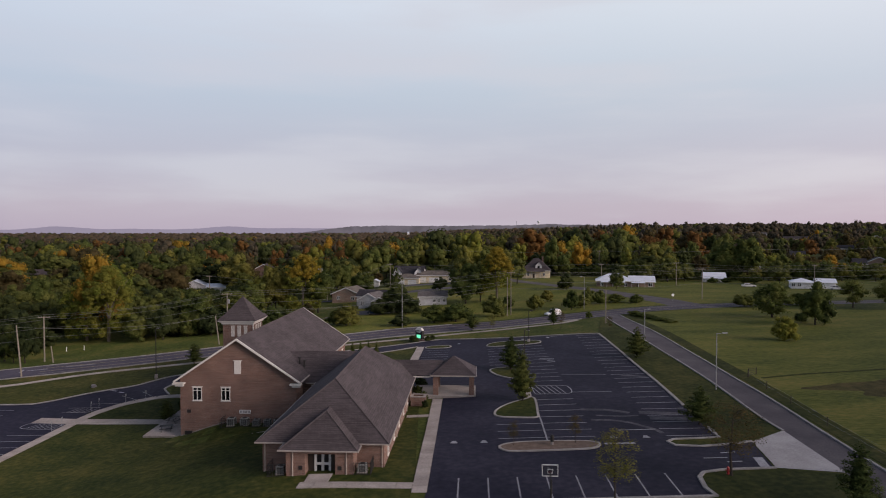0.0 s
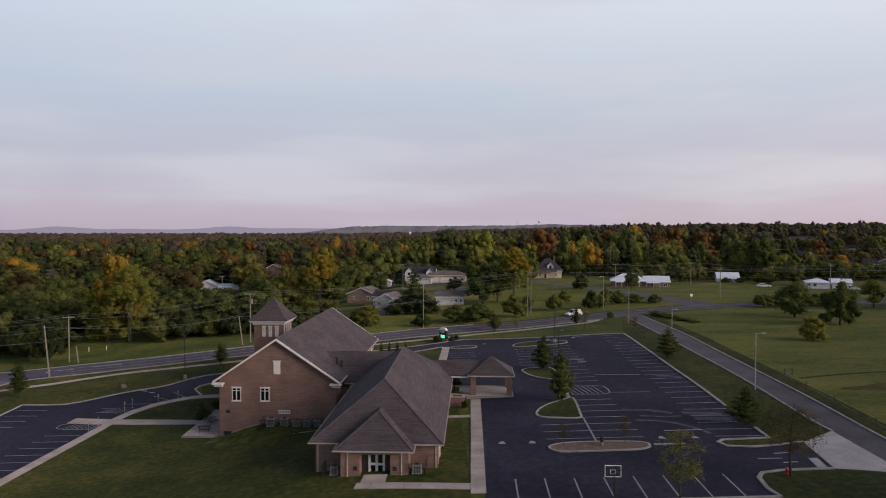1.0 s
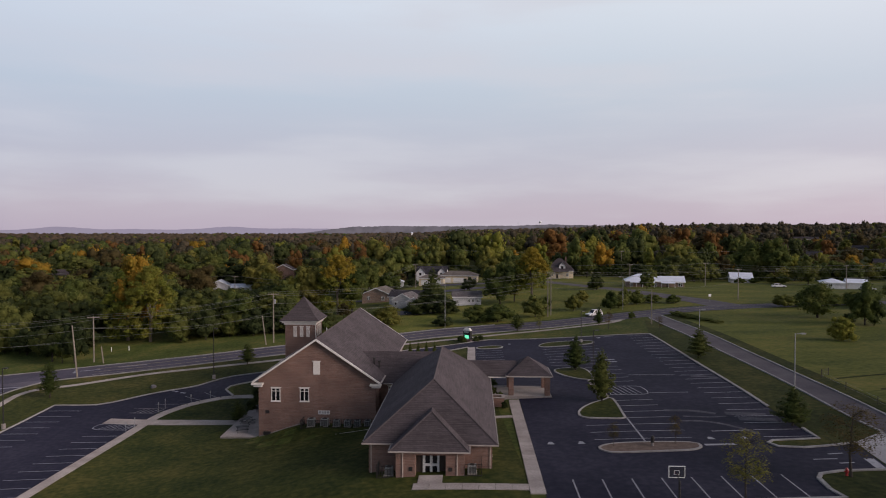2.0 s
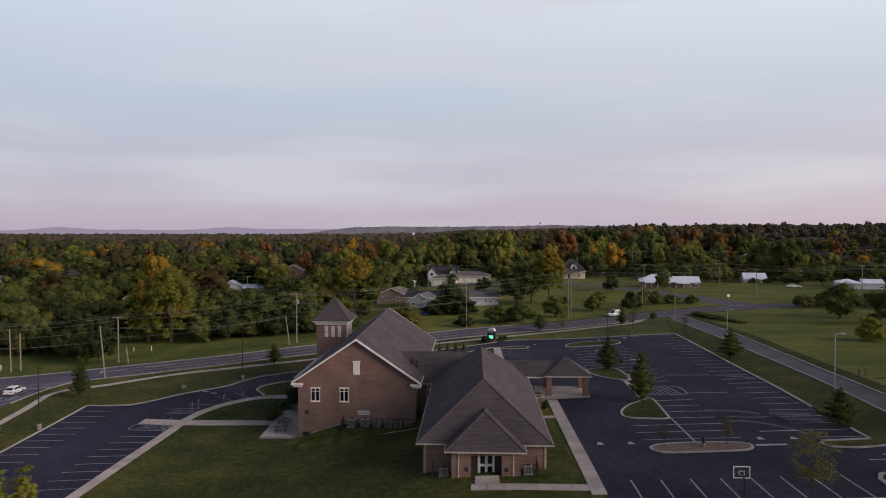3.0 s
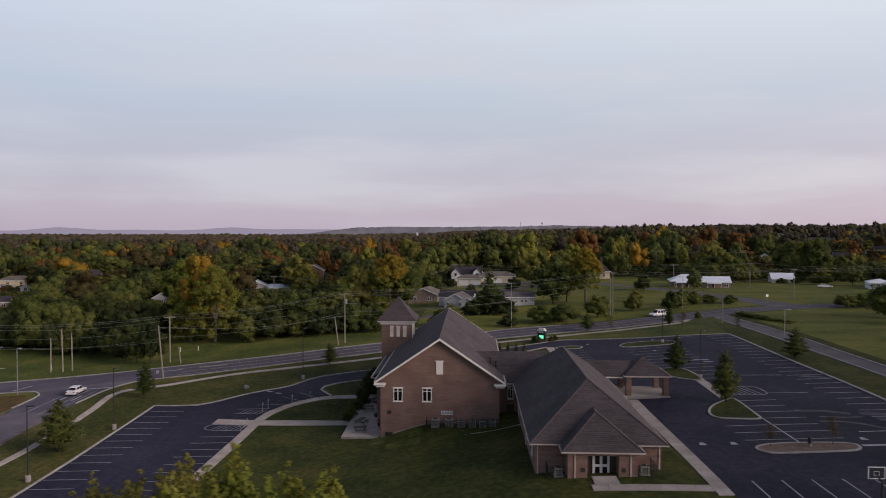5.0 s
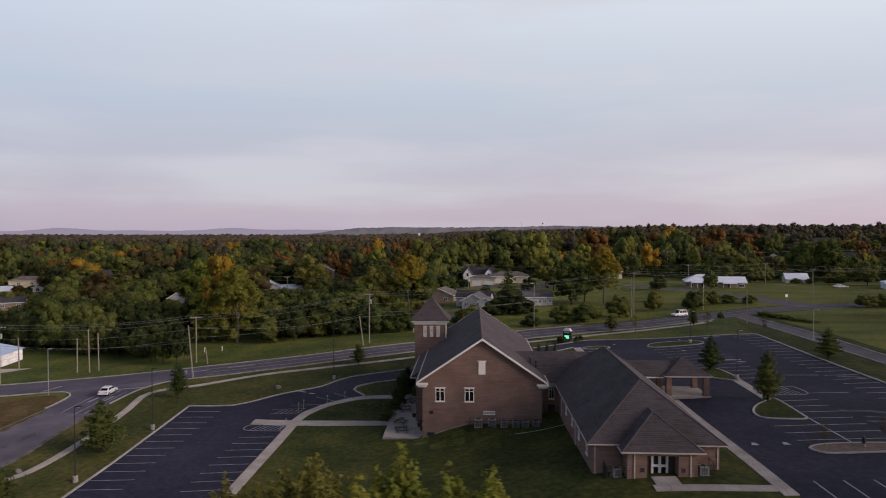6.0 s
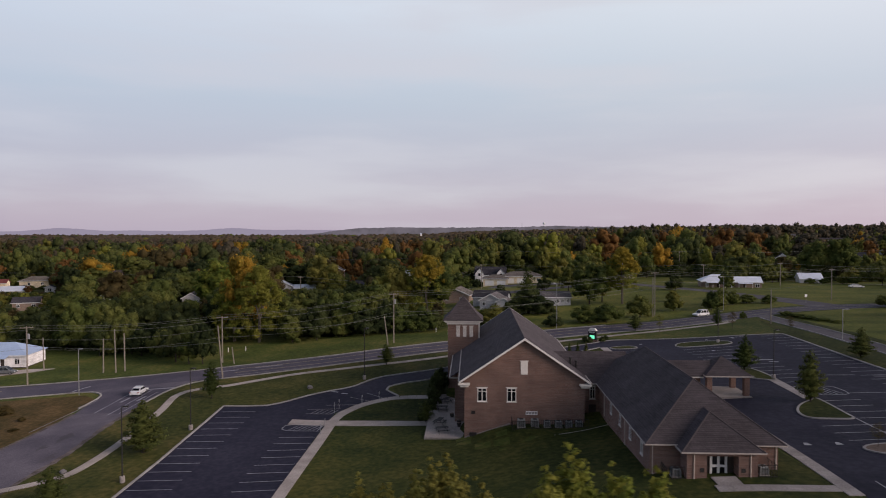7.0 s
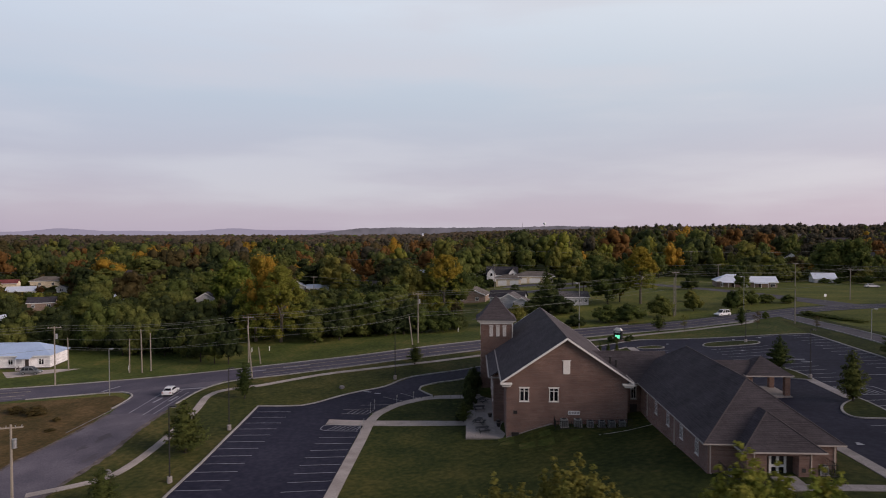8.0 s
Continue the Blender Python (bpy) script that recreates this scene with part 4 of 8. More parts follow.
# ---- the church ----
def hip_roof(x0, x1, y0, y1, ze, slope, ridge_along="y"):
    """Hipped roof solid with a thin underside."""
    if ridge_along == "y":
        h = (x1 - x0) / 2
        a, b = ((x0 + x1) / 2, y0 + h, ze + h * slope), ((x0 + x1) / 2, y1 - h, ze + h * slope)
    else:
        h = (y1 - y0) / 2
        a, b = (x0 + h, (y0 + y1) / 2, ze + h * slope), (x1 - h, (y0 + y1) / 2, ze + h * slope)
    e = [(x0, y0, ze), (x1, y0, ze), (x1, y1, ze), (x0, y1, ze)]
    lower = [(x, y, ze - 0.06) for x, y, _ in e]
    f = [(0, 1, 8), (1, 2, 9, 8), (2, 3, 9), (3, 0, 8, 9)] if ridge_along == "y" else [(0, 1, 9, 8), (1, 2, 9), (2, 3, 8, 9), (3, 0, 8)]
    return solid(e + lower + [a, b], f + [(7, 6, 5, 4)] + [(k, k + 4, (k + 1) % 4 + 4, (k + 1) % 4) for k in range(4)])


def gable_roof(x0, x1, y0, y1, ze, zr, thick=0.14, along="y", xr=None):
    """Two sloping slabs meeting at a ridge."""
    if along == "y":
        c = (x0 + x1) / 2 if xr is None else xr
        sec = [(x0, ze), (c, zr), (x1, ze), (x1, ze - thick), (c, zr - thick), (x0, ze - thick)]
        p = [(x, y0, z) for x, z in sec] + [(x, y1, z) for x, z in sec]
    else:
        c = (y0 + y1) / 2
        sec = [(y0, ze), (c, zr), (y1, ze), (y1, ze - thick), (c, zr - thick), (y0, ze - thick)]
        p = [(x0, y, z) for y, z in sec] + [(x1, y, z) for y, z in sec]
    return solid(p, [(k, (k + 1) % 6, (k + 1) % 6 + 6, k + 6) for k in range(6)] + [(0, 5, 4, 1), (1, 4, 3, 2), (6, 7, 10, 11), (7, 8, 9, 10)])


def window(parent, x, y, z0, z1, w, face="s", panes=(2, 2), lintel=True, name="window", frame_mat=TRIM):
    """A white framed window set in a wall: frame, panes of dark glass, lintel and sill. face: the side that it looks to."""
    turn = {"s": 0, "e": 90, "n": 180, "w": -90}[face]
    m = pose(x, y, 0, 0, 0, turn)
    root = new(name)
    root.parent = parent
    root.matrix_local = m
    h, t = z1 - z0, 0.11
    bars = [(-w / 2, -w / 2 + t, -0.06, 0.02, z0, z1), (w / 2 - t, w / 2, -0.06, 0.02, z0, z1), (-w / 2 + t, w / 2 - t, -0.06, 0.02, z0, z0 + t), (-w / 2 + t, w / 2 - t, -0.06, 0.02, z1 - t, z1)]
    for i in range(1, panes[0]):
        xx = -w / 2 + w * i / panes[0]
        bars.append((xx - 0.06, xx + 0.06, -0.05, 0.02, z0 + t, z1 - t))
    zz = z0 + h * (0.76 if panes[1] == 2 else 0.5)
    if panes[1] == 2:
        bars.append((-w / 2 + t, w / 2 - t, -0.045, 0.02, zz - 0.04, zz + 0.04))
    part("window_frame", boxes(*bars), frame_mat, root)
    for i in range(panes[0]):
        a, b = -w / 2 + w * i / panes[0], -w / 2 + w * (i + 1) / panes[0]
        part("pane", boxes((a + 0.04, b - 0.04, -0.018, 0.01, z0 + 0.05, z1 - 0.05)), GLASS, root)
    if lintel:
        part("lintel", bevelled(boxes((-w / 2 - 0.14, w / 2 + 0.14, -0.07, 0.02, z1 + 0.003, z1 + 0.11)), 0.02, 1), frame_mat, root)
        part("sill", bevelled(boxes((-w / 2 - 0.08, w / 2 + 0.08, -0.11, 0.02, z0 - 0.1, z0 - 0.003)), 0.015, 1), frame_mat, root)
    return root


def gutter_ring(x0, x1, y0, y1, z, h=0.11, t=0.07):
    return boxes((x0 - t, x1 + t, y0 - t, y0 - 0.002, z - h, z + 0.02), (x0 - t, x1 + t, y1 + 0.002, y1 + t, z - h, z + 0.02),
                 (x0 - t, x0 - 0.002, y0, y1, z - h, z + 0.02), (x1 + 0.002, x1 + t, y0, y1, z - h, z + 0.02))


def downspout(parent, x, y, z0, z1):
    part("downspout", boxes((x - 0.045, x + 0.045, y - 0.09, y - 0.004, z0, z1), (x - 0.045, x + 0.045, y - 0.3, y - 0.09, z0, z0 + 0.08)), DOWNPIPE, parent, "tan metal downspout")


church = thing("church", "red-brown brick church with brown roofs, low wing and square steeple", "church", (-24, 92, 0))


def cpart(name, bm, mat, label="", parent=None, smooth=False):
    """A part of the church, given in world coordinates."""
    bmesh.ops.translate(bm, verts=bm.verts[:], vec=(24, -92, 0))
    return part(name, bm, mat, parent or church, label, smooth)


def cwindow(x, y, *rest, **more):
    return window(church, x + 24, y - 92, *rest, **more)


# the tall nave
Z0, ZE, ZR = -5.0, 3.86, 9.86
NX0, NX1, NC, NY0, NY1 = -41.2, -24.7, -32.95, 91.2, 126.6
RS = (ZR - ZE) / (-24.0 + 32.95)
wt = ZE + 0.62 * RS - 0.15
cpart("nave_wall", solid([(NX0, y, z) for y in (NY0, NY1) for z in (Z0, wt)] + [(NX1, y, z) for y in (NY0, NY1) for z in (Z0, wt)] + [(NC, NY0, ZR - 0.2), (NC, NY1, ZR - 0.2)],
      [(0, 1, 8, 5, 4), (2, 6, 7, 9, 3), (0, 2, 3, 1), (4, 5, 7, 6), (1, 3, 9, 8), (5, 8, 9, 7), (0, 4, 6, 2)]), BRICK)
cpart("nave_roof", gable_roof(-41.9, -24.0, 90.75, 127.4, ZE, ZR), SHINGLE, "brown asphalt shingles")
for s in (-1, 1):                                       # rake boards on both gables
    for y in (90.55, 127.4):
        x = NC + s * 9.0
        p = [(x, ZE - 0.04), (NC, ZR + 0.02), (NC, ZR - 0.27), (x, ZE - 0.31)]
        cpart("rake_board", solid([(a, y, z) for a, z in p] + [(a, y + 0.2, z) for a, z in p], [(0, 1, 2, 3), (7, 6, 5, 4), (0, 4, 5, 1), (1, 5, 6, 2), (2, 6, 7, 3), (3, 7, 4, 0)]), TRIM, "cream painted rake board")
    x0, x1 = (NX0 - 0.85, NX0 + 0.75) if s < 0 else (NX1 - 0.75, NX1 + 0.85)
    cpart("eave_return", bevelled(boxes((x0, x1, 90.5, 91.18, ZE - 0.52, ZE - 0.26)), 0.03, 1), TRIM, "cream cornice return")
    cpart("corbel", bevelled(boxes((x0 + 0.25, x1 - 0.15, 90.75, 91.18, ZE - 0.82, ZE - 0.53)), 0.03, 1), TRIM)
    cpart("eave_gutter", boxes((NC + s * 9.05 - 0.09, NC + s * 9.05 + 0.09, 90.75, 127.4, ZE - 0.16, ZE - 0.02)), GUTTER, "tan gutter")
cwindow(-38.75, NY0, 1.0, 2.88, 1.3, panes=(2, 2))
cwindow(-34.7, NY0, 1.0, 2.88, 1.3, panes=(2, 2))
cpart("gable_vent", bevelled(boxes((-33.45, -32.5, NY0 - 0.08, NY0 + 0.05, 4.8, 6.62)), 0.02, 1), TRIM, "cream blind panel high in the gable")
cpart("vent_lintel", boxes((-33.6, -32.35, NY0 - 0.1, NY0 + 0.05, 6.623, 6.72)), TRIM)
cpart("wall_vent", boxes((-40.25, -39.7, NY0 - 0.05, NY0 + 0.05, -0.75, -0.3)), DARK, "small dark wall vent")
cpart("meter_box", boxes((-40.5, -39.5, NY0 - 0.25, NY0 + 0.02, -3.8, -3.3)), DARK, "low dark utility box")
cpart("brick_band", boxes((NX0 - 0.02, NX1 + 0.02, NY0 - 0.025, NY0 + 0.04, 0.72, 0.80)), BRICK, "raised course of brick")
cpart("foundation_edge", solid([(NX0, NY0 - 0.12, -4.12), (NX0, NY0 - 0.12, -3.98), (-34.9, NY0 - 0.12, -1.95), (-34.9, NY0 - 0.12, -2.09), (NX0, NY0, -4.12), (NX0, NY0, -3.98), (-34.9, NY0, -1.95), (-34.9, NY0, -2.09)],
      [(0, 3, 2, 1), (4, 5, 6, 7), (1, 2, 6, 5), (0, 4, 7, 3), (0, 1, 5, 4), (3, 7, 6, 2)]), CONCRETE, "pale edge of the footing following the slope")
bw = new("basement_window")
bw.parent = church
part("window_frame", boxes((-8.75, -7.15, -0.92, -0.78, -0.76, -0.69), (-8.75, -7.15, -0.92, -0.78, -0.33, -0.26), *[(-8.75 + 0.385 * k, -8.69 + 0.385 * k, -0.92, -0.78, -0.69, -0.33) for k in range(5)]), WHITE, bw)
for k in range(4):
    part("pane", boxes((-8.69 + 0.385 * k + 0.003, -8.37 + 0.385 * k, -0.85, -0.78, -0.69, -0.33)), STEEL, bw)
# west bay under the running-out roof
wb_e = ZE - 1.5 * RS
cpart("west_bay_wall", boxes((-42.7, NX0 - 0.003, 98.5, 115.5, Z0, wb_e + 0.1)), BRICK)
cpart("west_bay_roof", solid([(-43.4, 98.0, wb_e), (-41.85, 98.0, ZE + 0.02), (-41.85, 116, ZE + 0.02), (-43.4, 116, wb_e), (-43.4, 98.0, wb_e - 0.14), (-41.85, 98.0, ZE - 0.15), (-41.85, 116, ZE - 0.15), (-43.4, 116, wb_e - 0.14)],
      [(0, 1, 2, 3), (7, 6, 5, 4), (0, 4, 5, 1), (1, 5, 6, 2), (2, 6, 7, 3), (3, 7, 4, 0)]), SHINGLE)
cpart("west_bay_gutter", boxes((-43.58, -43.4, 97.9, 116, wb_e - 0.2, wb_e), (-43.5, -41.9, 97.8, 98.0, wb_e - 0.2, wb_e - 0.02)), GUTTER)
for y in (102, 106, 110):
    cwindow(-42.7, y, -1.6, 1.0, 1.1, "w")
for y in (109, 114, 119, 124):
    cwindow(NX1, y, -1.5, 2.4, 1.1, "e")

# the steeple
sx0, sx1, sy0, sy1, sz = -44.35, -39.0, 115.6, 120.9, 8.65
cpart("steeple_wall", boxes((sx0, sx1, sy0, sy1, Z0 - 0.6, sz)), BRICK)
cpart("steeple_cornice", bevelled(boxes((sx0 - 0.22, sx1 + 0.22, sy0 - 0.22, sy1 + 0.22, sz - 0.42, sz - 0.1), (sx0 - 0.45, sx1 + 0.45, sy0 - 0.45, sy1 + 0.45, sz - 0.097, sz + 0.1), (sx0 - 0.7, sx1 + 0.7, sy0 - 0.7, sy1 + 0.7, sz + 0.103, sz + 0.3)), 0.03, 1), TRIM, "cream cornice")
scx, scy = (sx0 + sx1) / 2, (sy0 + sy1) / 2
prof = [(3.5, sz + 0.303), (3.5, sz + 0.38), (2.45, sz + 1.3), (1.2, sz + 2.85), (0.02, sz + 4.35)]
pts, fcs = [], []
for r, z in prof:
    pts += [(scx - r, scy - r, z), (scx + r, scy - r, z), (scx + r, scy + r, z), (scx - r, scy + r, z)]
for i in range(len(prof) - 1):
    fcs += [(4 * i + k, 4 * i + (k + 1) % 4, 4 * i + 4 + (k + 1) % 4, 4 * i + 4 + k) for k in range(4)]
cpart("steeple_roof", solid(pts, fcs + [(3, 2, 1, 0), (16, 17, 18, 19)]), SHINGLE, "flared brown shingle spire")
cpart("steeple_downspout", boxes((sx1 + 0.003, sx1 + 0.16, sy0 - 0.08, sy0 + 0.1, sz - 3.2, sz - 0.43)), TRIM, "cream downspout at the steeple's corner")
for dx in (-0.9, 0.25, 1.4):
    for face in ("s", "e", "n", "w"):
        lx, ly = {"s": (scx + dx, sy0), "n": (scx + dx, sy1), "e": (sx1, scy + dx), "w": (sx0, scy + dx)}[face]
        root = new("louvre")
        root.parent = church
        root.matrix_local = pose(lx + 24, ly - 92, 0, 0, 0, {"s": 0, "e": 90, "n": 180, "w": -90}[face])
        part("louvre_frame", boxes((-0.29, -0.23, -0.07, 0.02, 6.2, 7.85), (0.23, 0.29, -0.07, 0.02, 6.2, 7.85), (-0.36, 0.36, -0.09, 0.02, 7.853, 7.99), (-0.29, 0.29, -0.08, 0.02, 6.08, 6.197)), TRIM, root)
        part("slats", boxes(*[(-0.227, 0.227, -0.045, 0.02, 6.22 + 0.162 * k, 6.335 + 0.162 * k) for k in range(10)]), TRIM, root)

# the link between nave and wing
cpart("link_wall", boxes((-24.68, -22.02, 94.9, 105, -3.8, 2.9)), BRICK)
cpart("link_roof", gable_roof(-28.5, -17.2, 94.2, 105.6, 2.95, 6.55, along="x"), SHINGLE, "brown shingles on the link")
cpart("link_gutter", boxes((-24.0, -22.5, 94.02, 94.19, 2.82, 2.96)), GUTTER)
cwindow(-23.0, 94.9, 0.6, 2.4, 0.8)
cpart("link_door", boxes((-23.5, -22.5, 94.84, 94.95, -2.3, -0.2)), DOOR_BROWN, "brown steel door")
# the low wing
WX0, WX1, WY0, WY1 = -22.0, -9.2, 68.0, 101.6
cpart("wing_wall", boxes((WX0, WX1, WY0, WY1, -2.2, 2.85)), BRICK)
cpart("wing_roof", hip_roof(-22.6, -8.6, 67.4, 102.2, 2.98, 0.735), SHINGLE, "brown asphalt shingle hip roof")
cpart("wing_gutter", gutter_ring(-22.6, -8.6, 67.4, 102.2, 2.98), GUTTER, "tan gutter")
cpart("wing_soffit", boxes((-22.55, -8.65, 67.45, 102.15, 2.86, 2.9)), TRIM)
for y in (71.2, 76.4, 81.6, 86.8):
    cwindow(WX0, y, 0.7, 2.35, 1.0, "w")
    cwindow(WX1, y, 0.7, 2.35, 1.0, "e")
cwindow(WX1, 92.0, 0.7, 2.35, 1.0, "e")
for x, y in ((WX0 + 0.25, WY0), (WX1 - 0.2, WY0)):
    downspout(church, x + 24, y - 92, -0.2, 2.8)
for x in (WX0 - 0.07, WX1 + 0.07):
    for y in (78.9, 91.0):
        part("downspout", boxes((x + 24 - 0.06, x + 24 + 0.06, y - 92.06, y - 91.94, -0.8, 2.8)), DOWNPIPE, church)
# entrance porch
PX0, PX1, PY0 = -18.95, -12.05, 65.9
cpart("porch_wall", boxes((PX0, -17.0, PY0, WY0 - 0.003, -0.8, 2.75), (-13.9, PX1, PY0, WY0 - 0.003, -0.8, 2.75), (-17.0, -13.9, PY0, WY0 - 0.003, 2.35, 2.75)), BRICK)
cpart("porch_recess", boxes((-17.0, -13.9, 67.2, 67.9, -0.8, 2.35)), DOOR_BROWN, "dark recessed entrance")
pe, pw = 2.86, 8.06
pc = (-19.58 - 11.52) / 2
pr = pe + pw / 2 * 0.735
cpart("porch_roof", solid([(-19.58, 65.4, pe), (-11.52, 65.4, pe), (-11.52, 70.2, pe), (-19.58, 70.2, pe), (pc, 65.4 + pw / 2, pr), (pc, 73.2, pr),
      (-19.58, 65.4, pe - 0.06), (-11.52, 65.4, pe - 0.06), (-11.52, 70.2, pe - 0.06), (-19.58, 70.2, pe - 0.06)],
      [(0, 1, 4), (1, 2, 5, 4), (3, 0, 4, 5), (2, 3, 5), (9, 8, 7, 6), (0, 6, 7, 1), (1, 7, 8, 2), (2, 8, 9, 3), (3, 9, 6, 0)]), SHINGLE, "brown shingle porch roof")
cpart("porch_gutter", boxes((-19.68, -11.42, 65.3, 65.398, pe - 0.12, pe + 0.02), (-19.68, -19.582, 65.4, 67.3, pe - 0.12, pe + 0.02), (-11.518, -11.42, 65.4, 67.3, pe - 0.12, pe + 0.02)), GUTTER, "tan gutter")
cpart("porch_soffit", boxes((-19.5, -11.6, 65.45, 67.9, 2.76, 2.795)), TRIM)
door = new("entrance_door")
door.parent = church
part("door_frame", boxes((-16.3 + 24, -16.2 + 24, -24.95, -24.8, -0.3, 2.3), (-14.7 + 24, -14.6 + 24, -24.95, -24.8, -0.3, 2.3), (-16.3 + 24, -14.6 + 24, -24.95, -24.8, 2.2, 2.34)), WHITE, door)
for x in (-16.18, -15.43):
    part("door_leaf", boxes((x + 24, x + 24.12, -24.9, -24.83, -0.25, 2.18), (x + 24.61, x + 24.73, -24.9, -24.83, -0.25, 2.18), (x + 24.12, x + 24.61, -24.9, -24.83, -0.25, 0.05),
                            (x + 24.12, x + 24.61, -24.9, -24.83, 0.85, 1.1), (x + 24.12, x + 24.61, -24.9, -24.83, 2.05, 2.18)), WHITE, door, "white door leaf with two lights")
    part("pane", boxes((x + 24.1, x + 24.63, -24.85, -24.81, 0.0, 2.1)), GLASS, door)
for x in (-18.25, -12.75):
    downspout(church, x + 24, PY0 - 92, -0.2, 2.72)
for x in (-17.45, -13.45):
    cpart("porch_vent", boxes((x - 0.2, x + 0.2, PY0 - 0.04, PY0 + 0.04, 0.75, 1.15)), DARK, "small dark wall vent")
wing_mid, wing_top = -15.6, 2.98 + 7.0 * 0.735


def ridge_cap(*ends):
    for a, b in zip(ends, ends[1:]):
        cpart("ridge_cap", tubes([(a, b, 0.085, 0.085)], 6), RIDGE_CAP, "paler row of cap shingles")


ridge_cap((NC, 90.8, ZR + 0.01), (NC, 127.3, ZR + 0.01))
ridge_cap((-22.6, 67.4, 2.98), (wing_mid, 74.4, wing_top), (wing_mid, 95.2, wing_top), (-8.6, 102.2, 2.98))
ridge_cap((-8.6, 67.4, 2.98), (wing_mid, 74.4, wing_top))
ridge_cap((-19.58, 65.4, pe), (pc, 65.4 + pw / 2, pr), (-11.52, 65.4, pe))
# drive-through canopy
cpart("canopy_roof", hip_roof(-6.3, 0.5, 97.3, 104.0, 3.5, 0.70), SHINGLE, "brown shingle canopy roof")
cpart("canopy_gutter", gutter_ring(-6.3, 0.5, 97.3, 104.0, 3.5), GUTTER)
cpart("canopy_ceiling", boxes((-6.2, 0.4, 97.4, 103.9, 3.3, 3.42)), TRIM)
cpart("canopy_link_roof", gable_roof(-12.5, -4.6, 98.0, 103.3, 3.4, 5.15, along="x"), SHINGLE)
cpart("canopy_link_beam", boxes((-9.19, -6.32, 98.1, 98.4, 3.02, 3.28), (-9.19, -6.32, 102.9, 103.2, 3.02, 3.28)), TRIM)
for x in (-5.55, -0.2):
    for y in (98.1, 103.2):
        cpart("canopy_column", bevelled(boxes((x - 0.38, x + 0.38, y - 0.38, y + 0.38, -0.6, 3.3)), 0.03, 1), BRICK, "square brick column")
cpart("canopy_slab", boxes((-9.0, 0.4, 97.4, 104.0, -0.7, 0.52)), CONCRETE, "pale concrete slab")
cpart("roof_vent", tubes([((-25.8, 97.3, 4.6), (-25.8, 97.3, 5.9), 0.12, 0.12), ((-25.8, 97.3, 5.9), (-25.8, 97.3, 6.1), 0.22, 0.2)]), DARK, "small dark roof vent")
cpart("roof_vent", tubes([((-25.0, 97.0, 4.2), (-25.0, 97.0, 5.5), 0.12, 0.12), ((-25.0, 97.0, 5.5), (-25.0, 97.0, 5.7), 0.22, 0.2)]), DARK)


# ---- things round the church ----
def air_conditioner(x, y, turn, scale=1.0, level=None):
    g = gz(x, y) if level is None else level
    ac = thing("air_conditioner", "grey outdoor air conditioning unit on a small concrete pad", "air conditioner", (x, y, g), turn, "condensers")
    s = 0.48 * scale
    part("pad", boxes((-s - 0.12, s + 0.12, -s - 0.12, s + 0.12, -0.5, 0.08)), CONCRETE, ac)
    h = 1.08 * scale
    part("cabinet", bevelled(boxes((-s, s, -s, s, 0.083, h - 0.14)), 0.05, 2), COILBOX, ac, "dark finned coil box")
    part("coil_grille", boxes(*[(-s - 0.012, s + 0.012, -s - 0.012, s + 0.012, 0.2 + 0.11 * k, 0.222 + 0.11 * k) for k in range(int((h - 0.35) / 0.11))]), GREYBOX, ac)
    for a in (-s, s):
        for b in (-s, s):
            part("corner_post", boxes((a - 0.05, a + 0.05, b - 0.05, b + 0.05, 0.085, h - 0.137)), GREYBOX, ac)
    part("lid", bevelled(boxes((-s - 0.03, s + 0.03, -s - 0.03, s + 0.03, h - 0.135, h)), 0.04, 2), GREYBOX, ac, "pale enamel lid")
    part("fan_guard", tubes([((0, 0, h), (0, 0, h + 0.05), s * 0.74, s * 0.66)], 16), DARK, ac)
    return ac


for x in (-33.45, -31.6, -29.95, -28.4, -27.05, -25.65):
    air_conditioner(x, 90.0, 0, 0.96 if x < -31 else 0.8, -2.06)
air_conditioner(-19.75, 66.9, 0, 0.78)
air_conditioner(-11.25, 66.7, 0, 0.8)


def low_fence(points, label, height=1.05):
    """Black steel pickets between thin rails."""
    x, y = points[0]
    fence = thing("picket_fence", label, "fence", (x, y, gz(x, y)))
    for (ax, ay), (bx, by) in zip(points, points[1:]):
        n = max(1, round(math.hypot(bx - ax, by - ay) / 0.3))
        a, b = Vector((ax - x, ay - y, gz(ax, ay) - gz(x, y))), Vector((bx - x, by - y, gz(bx, by) - gz(x, y)))
        for z in (0.12, height - 0.08):
            part("rail", tubes([(a + Vector((0, 0, z)), b + Vector((0, 0, z)), 0.025, 0.025)], 4), DARK, fence)
        for k in range(n + 1):
            p = a.lerp(b, k / n)
            part("picket", tubes([(p + Vector((0, 0, -0.1)), p + Vector((0, 0, height)), 0.026, 0.026)], 4), DARK, fence)


vs, fs = ribbon(smooth_line([(-29.4, 86.4), (-27.3, 87.1), (-25.3, 87.7), (-23.3, 88.3), (-21.3, 88.8)], 0.8), 0.16, 0.0, 0.07)
tagged(raw("lawn_edging", vs, fs, CONCRETE), "thin pale concrete edging in the lawn", "edging", kind="structure")
low_fence([(-34.7, 91.0), (-34.7, 88.9), (-24.6, 88.9)], "low black steel fence round the air conditioners", 1.2)
low_fence([(-20.9, 67.9), (-20.9, 65.9), (-19.2, 65.9)], "black steel fence round an air conditioner", 1.3)
low_fence([(-12.0, 65.7), (-10.3, 65.7), (-10.3, 67.9)], "black steel fence round an air conditioner", 1.3)


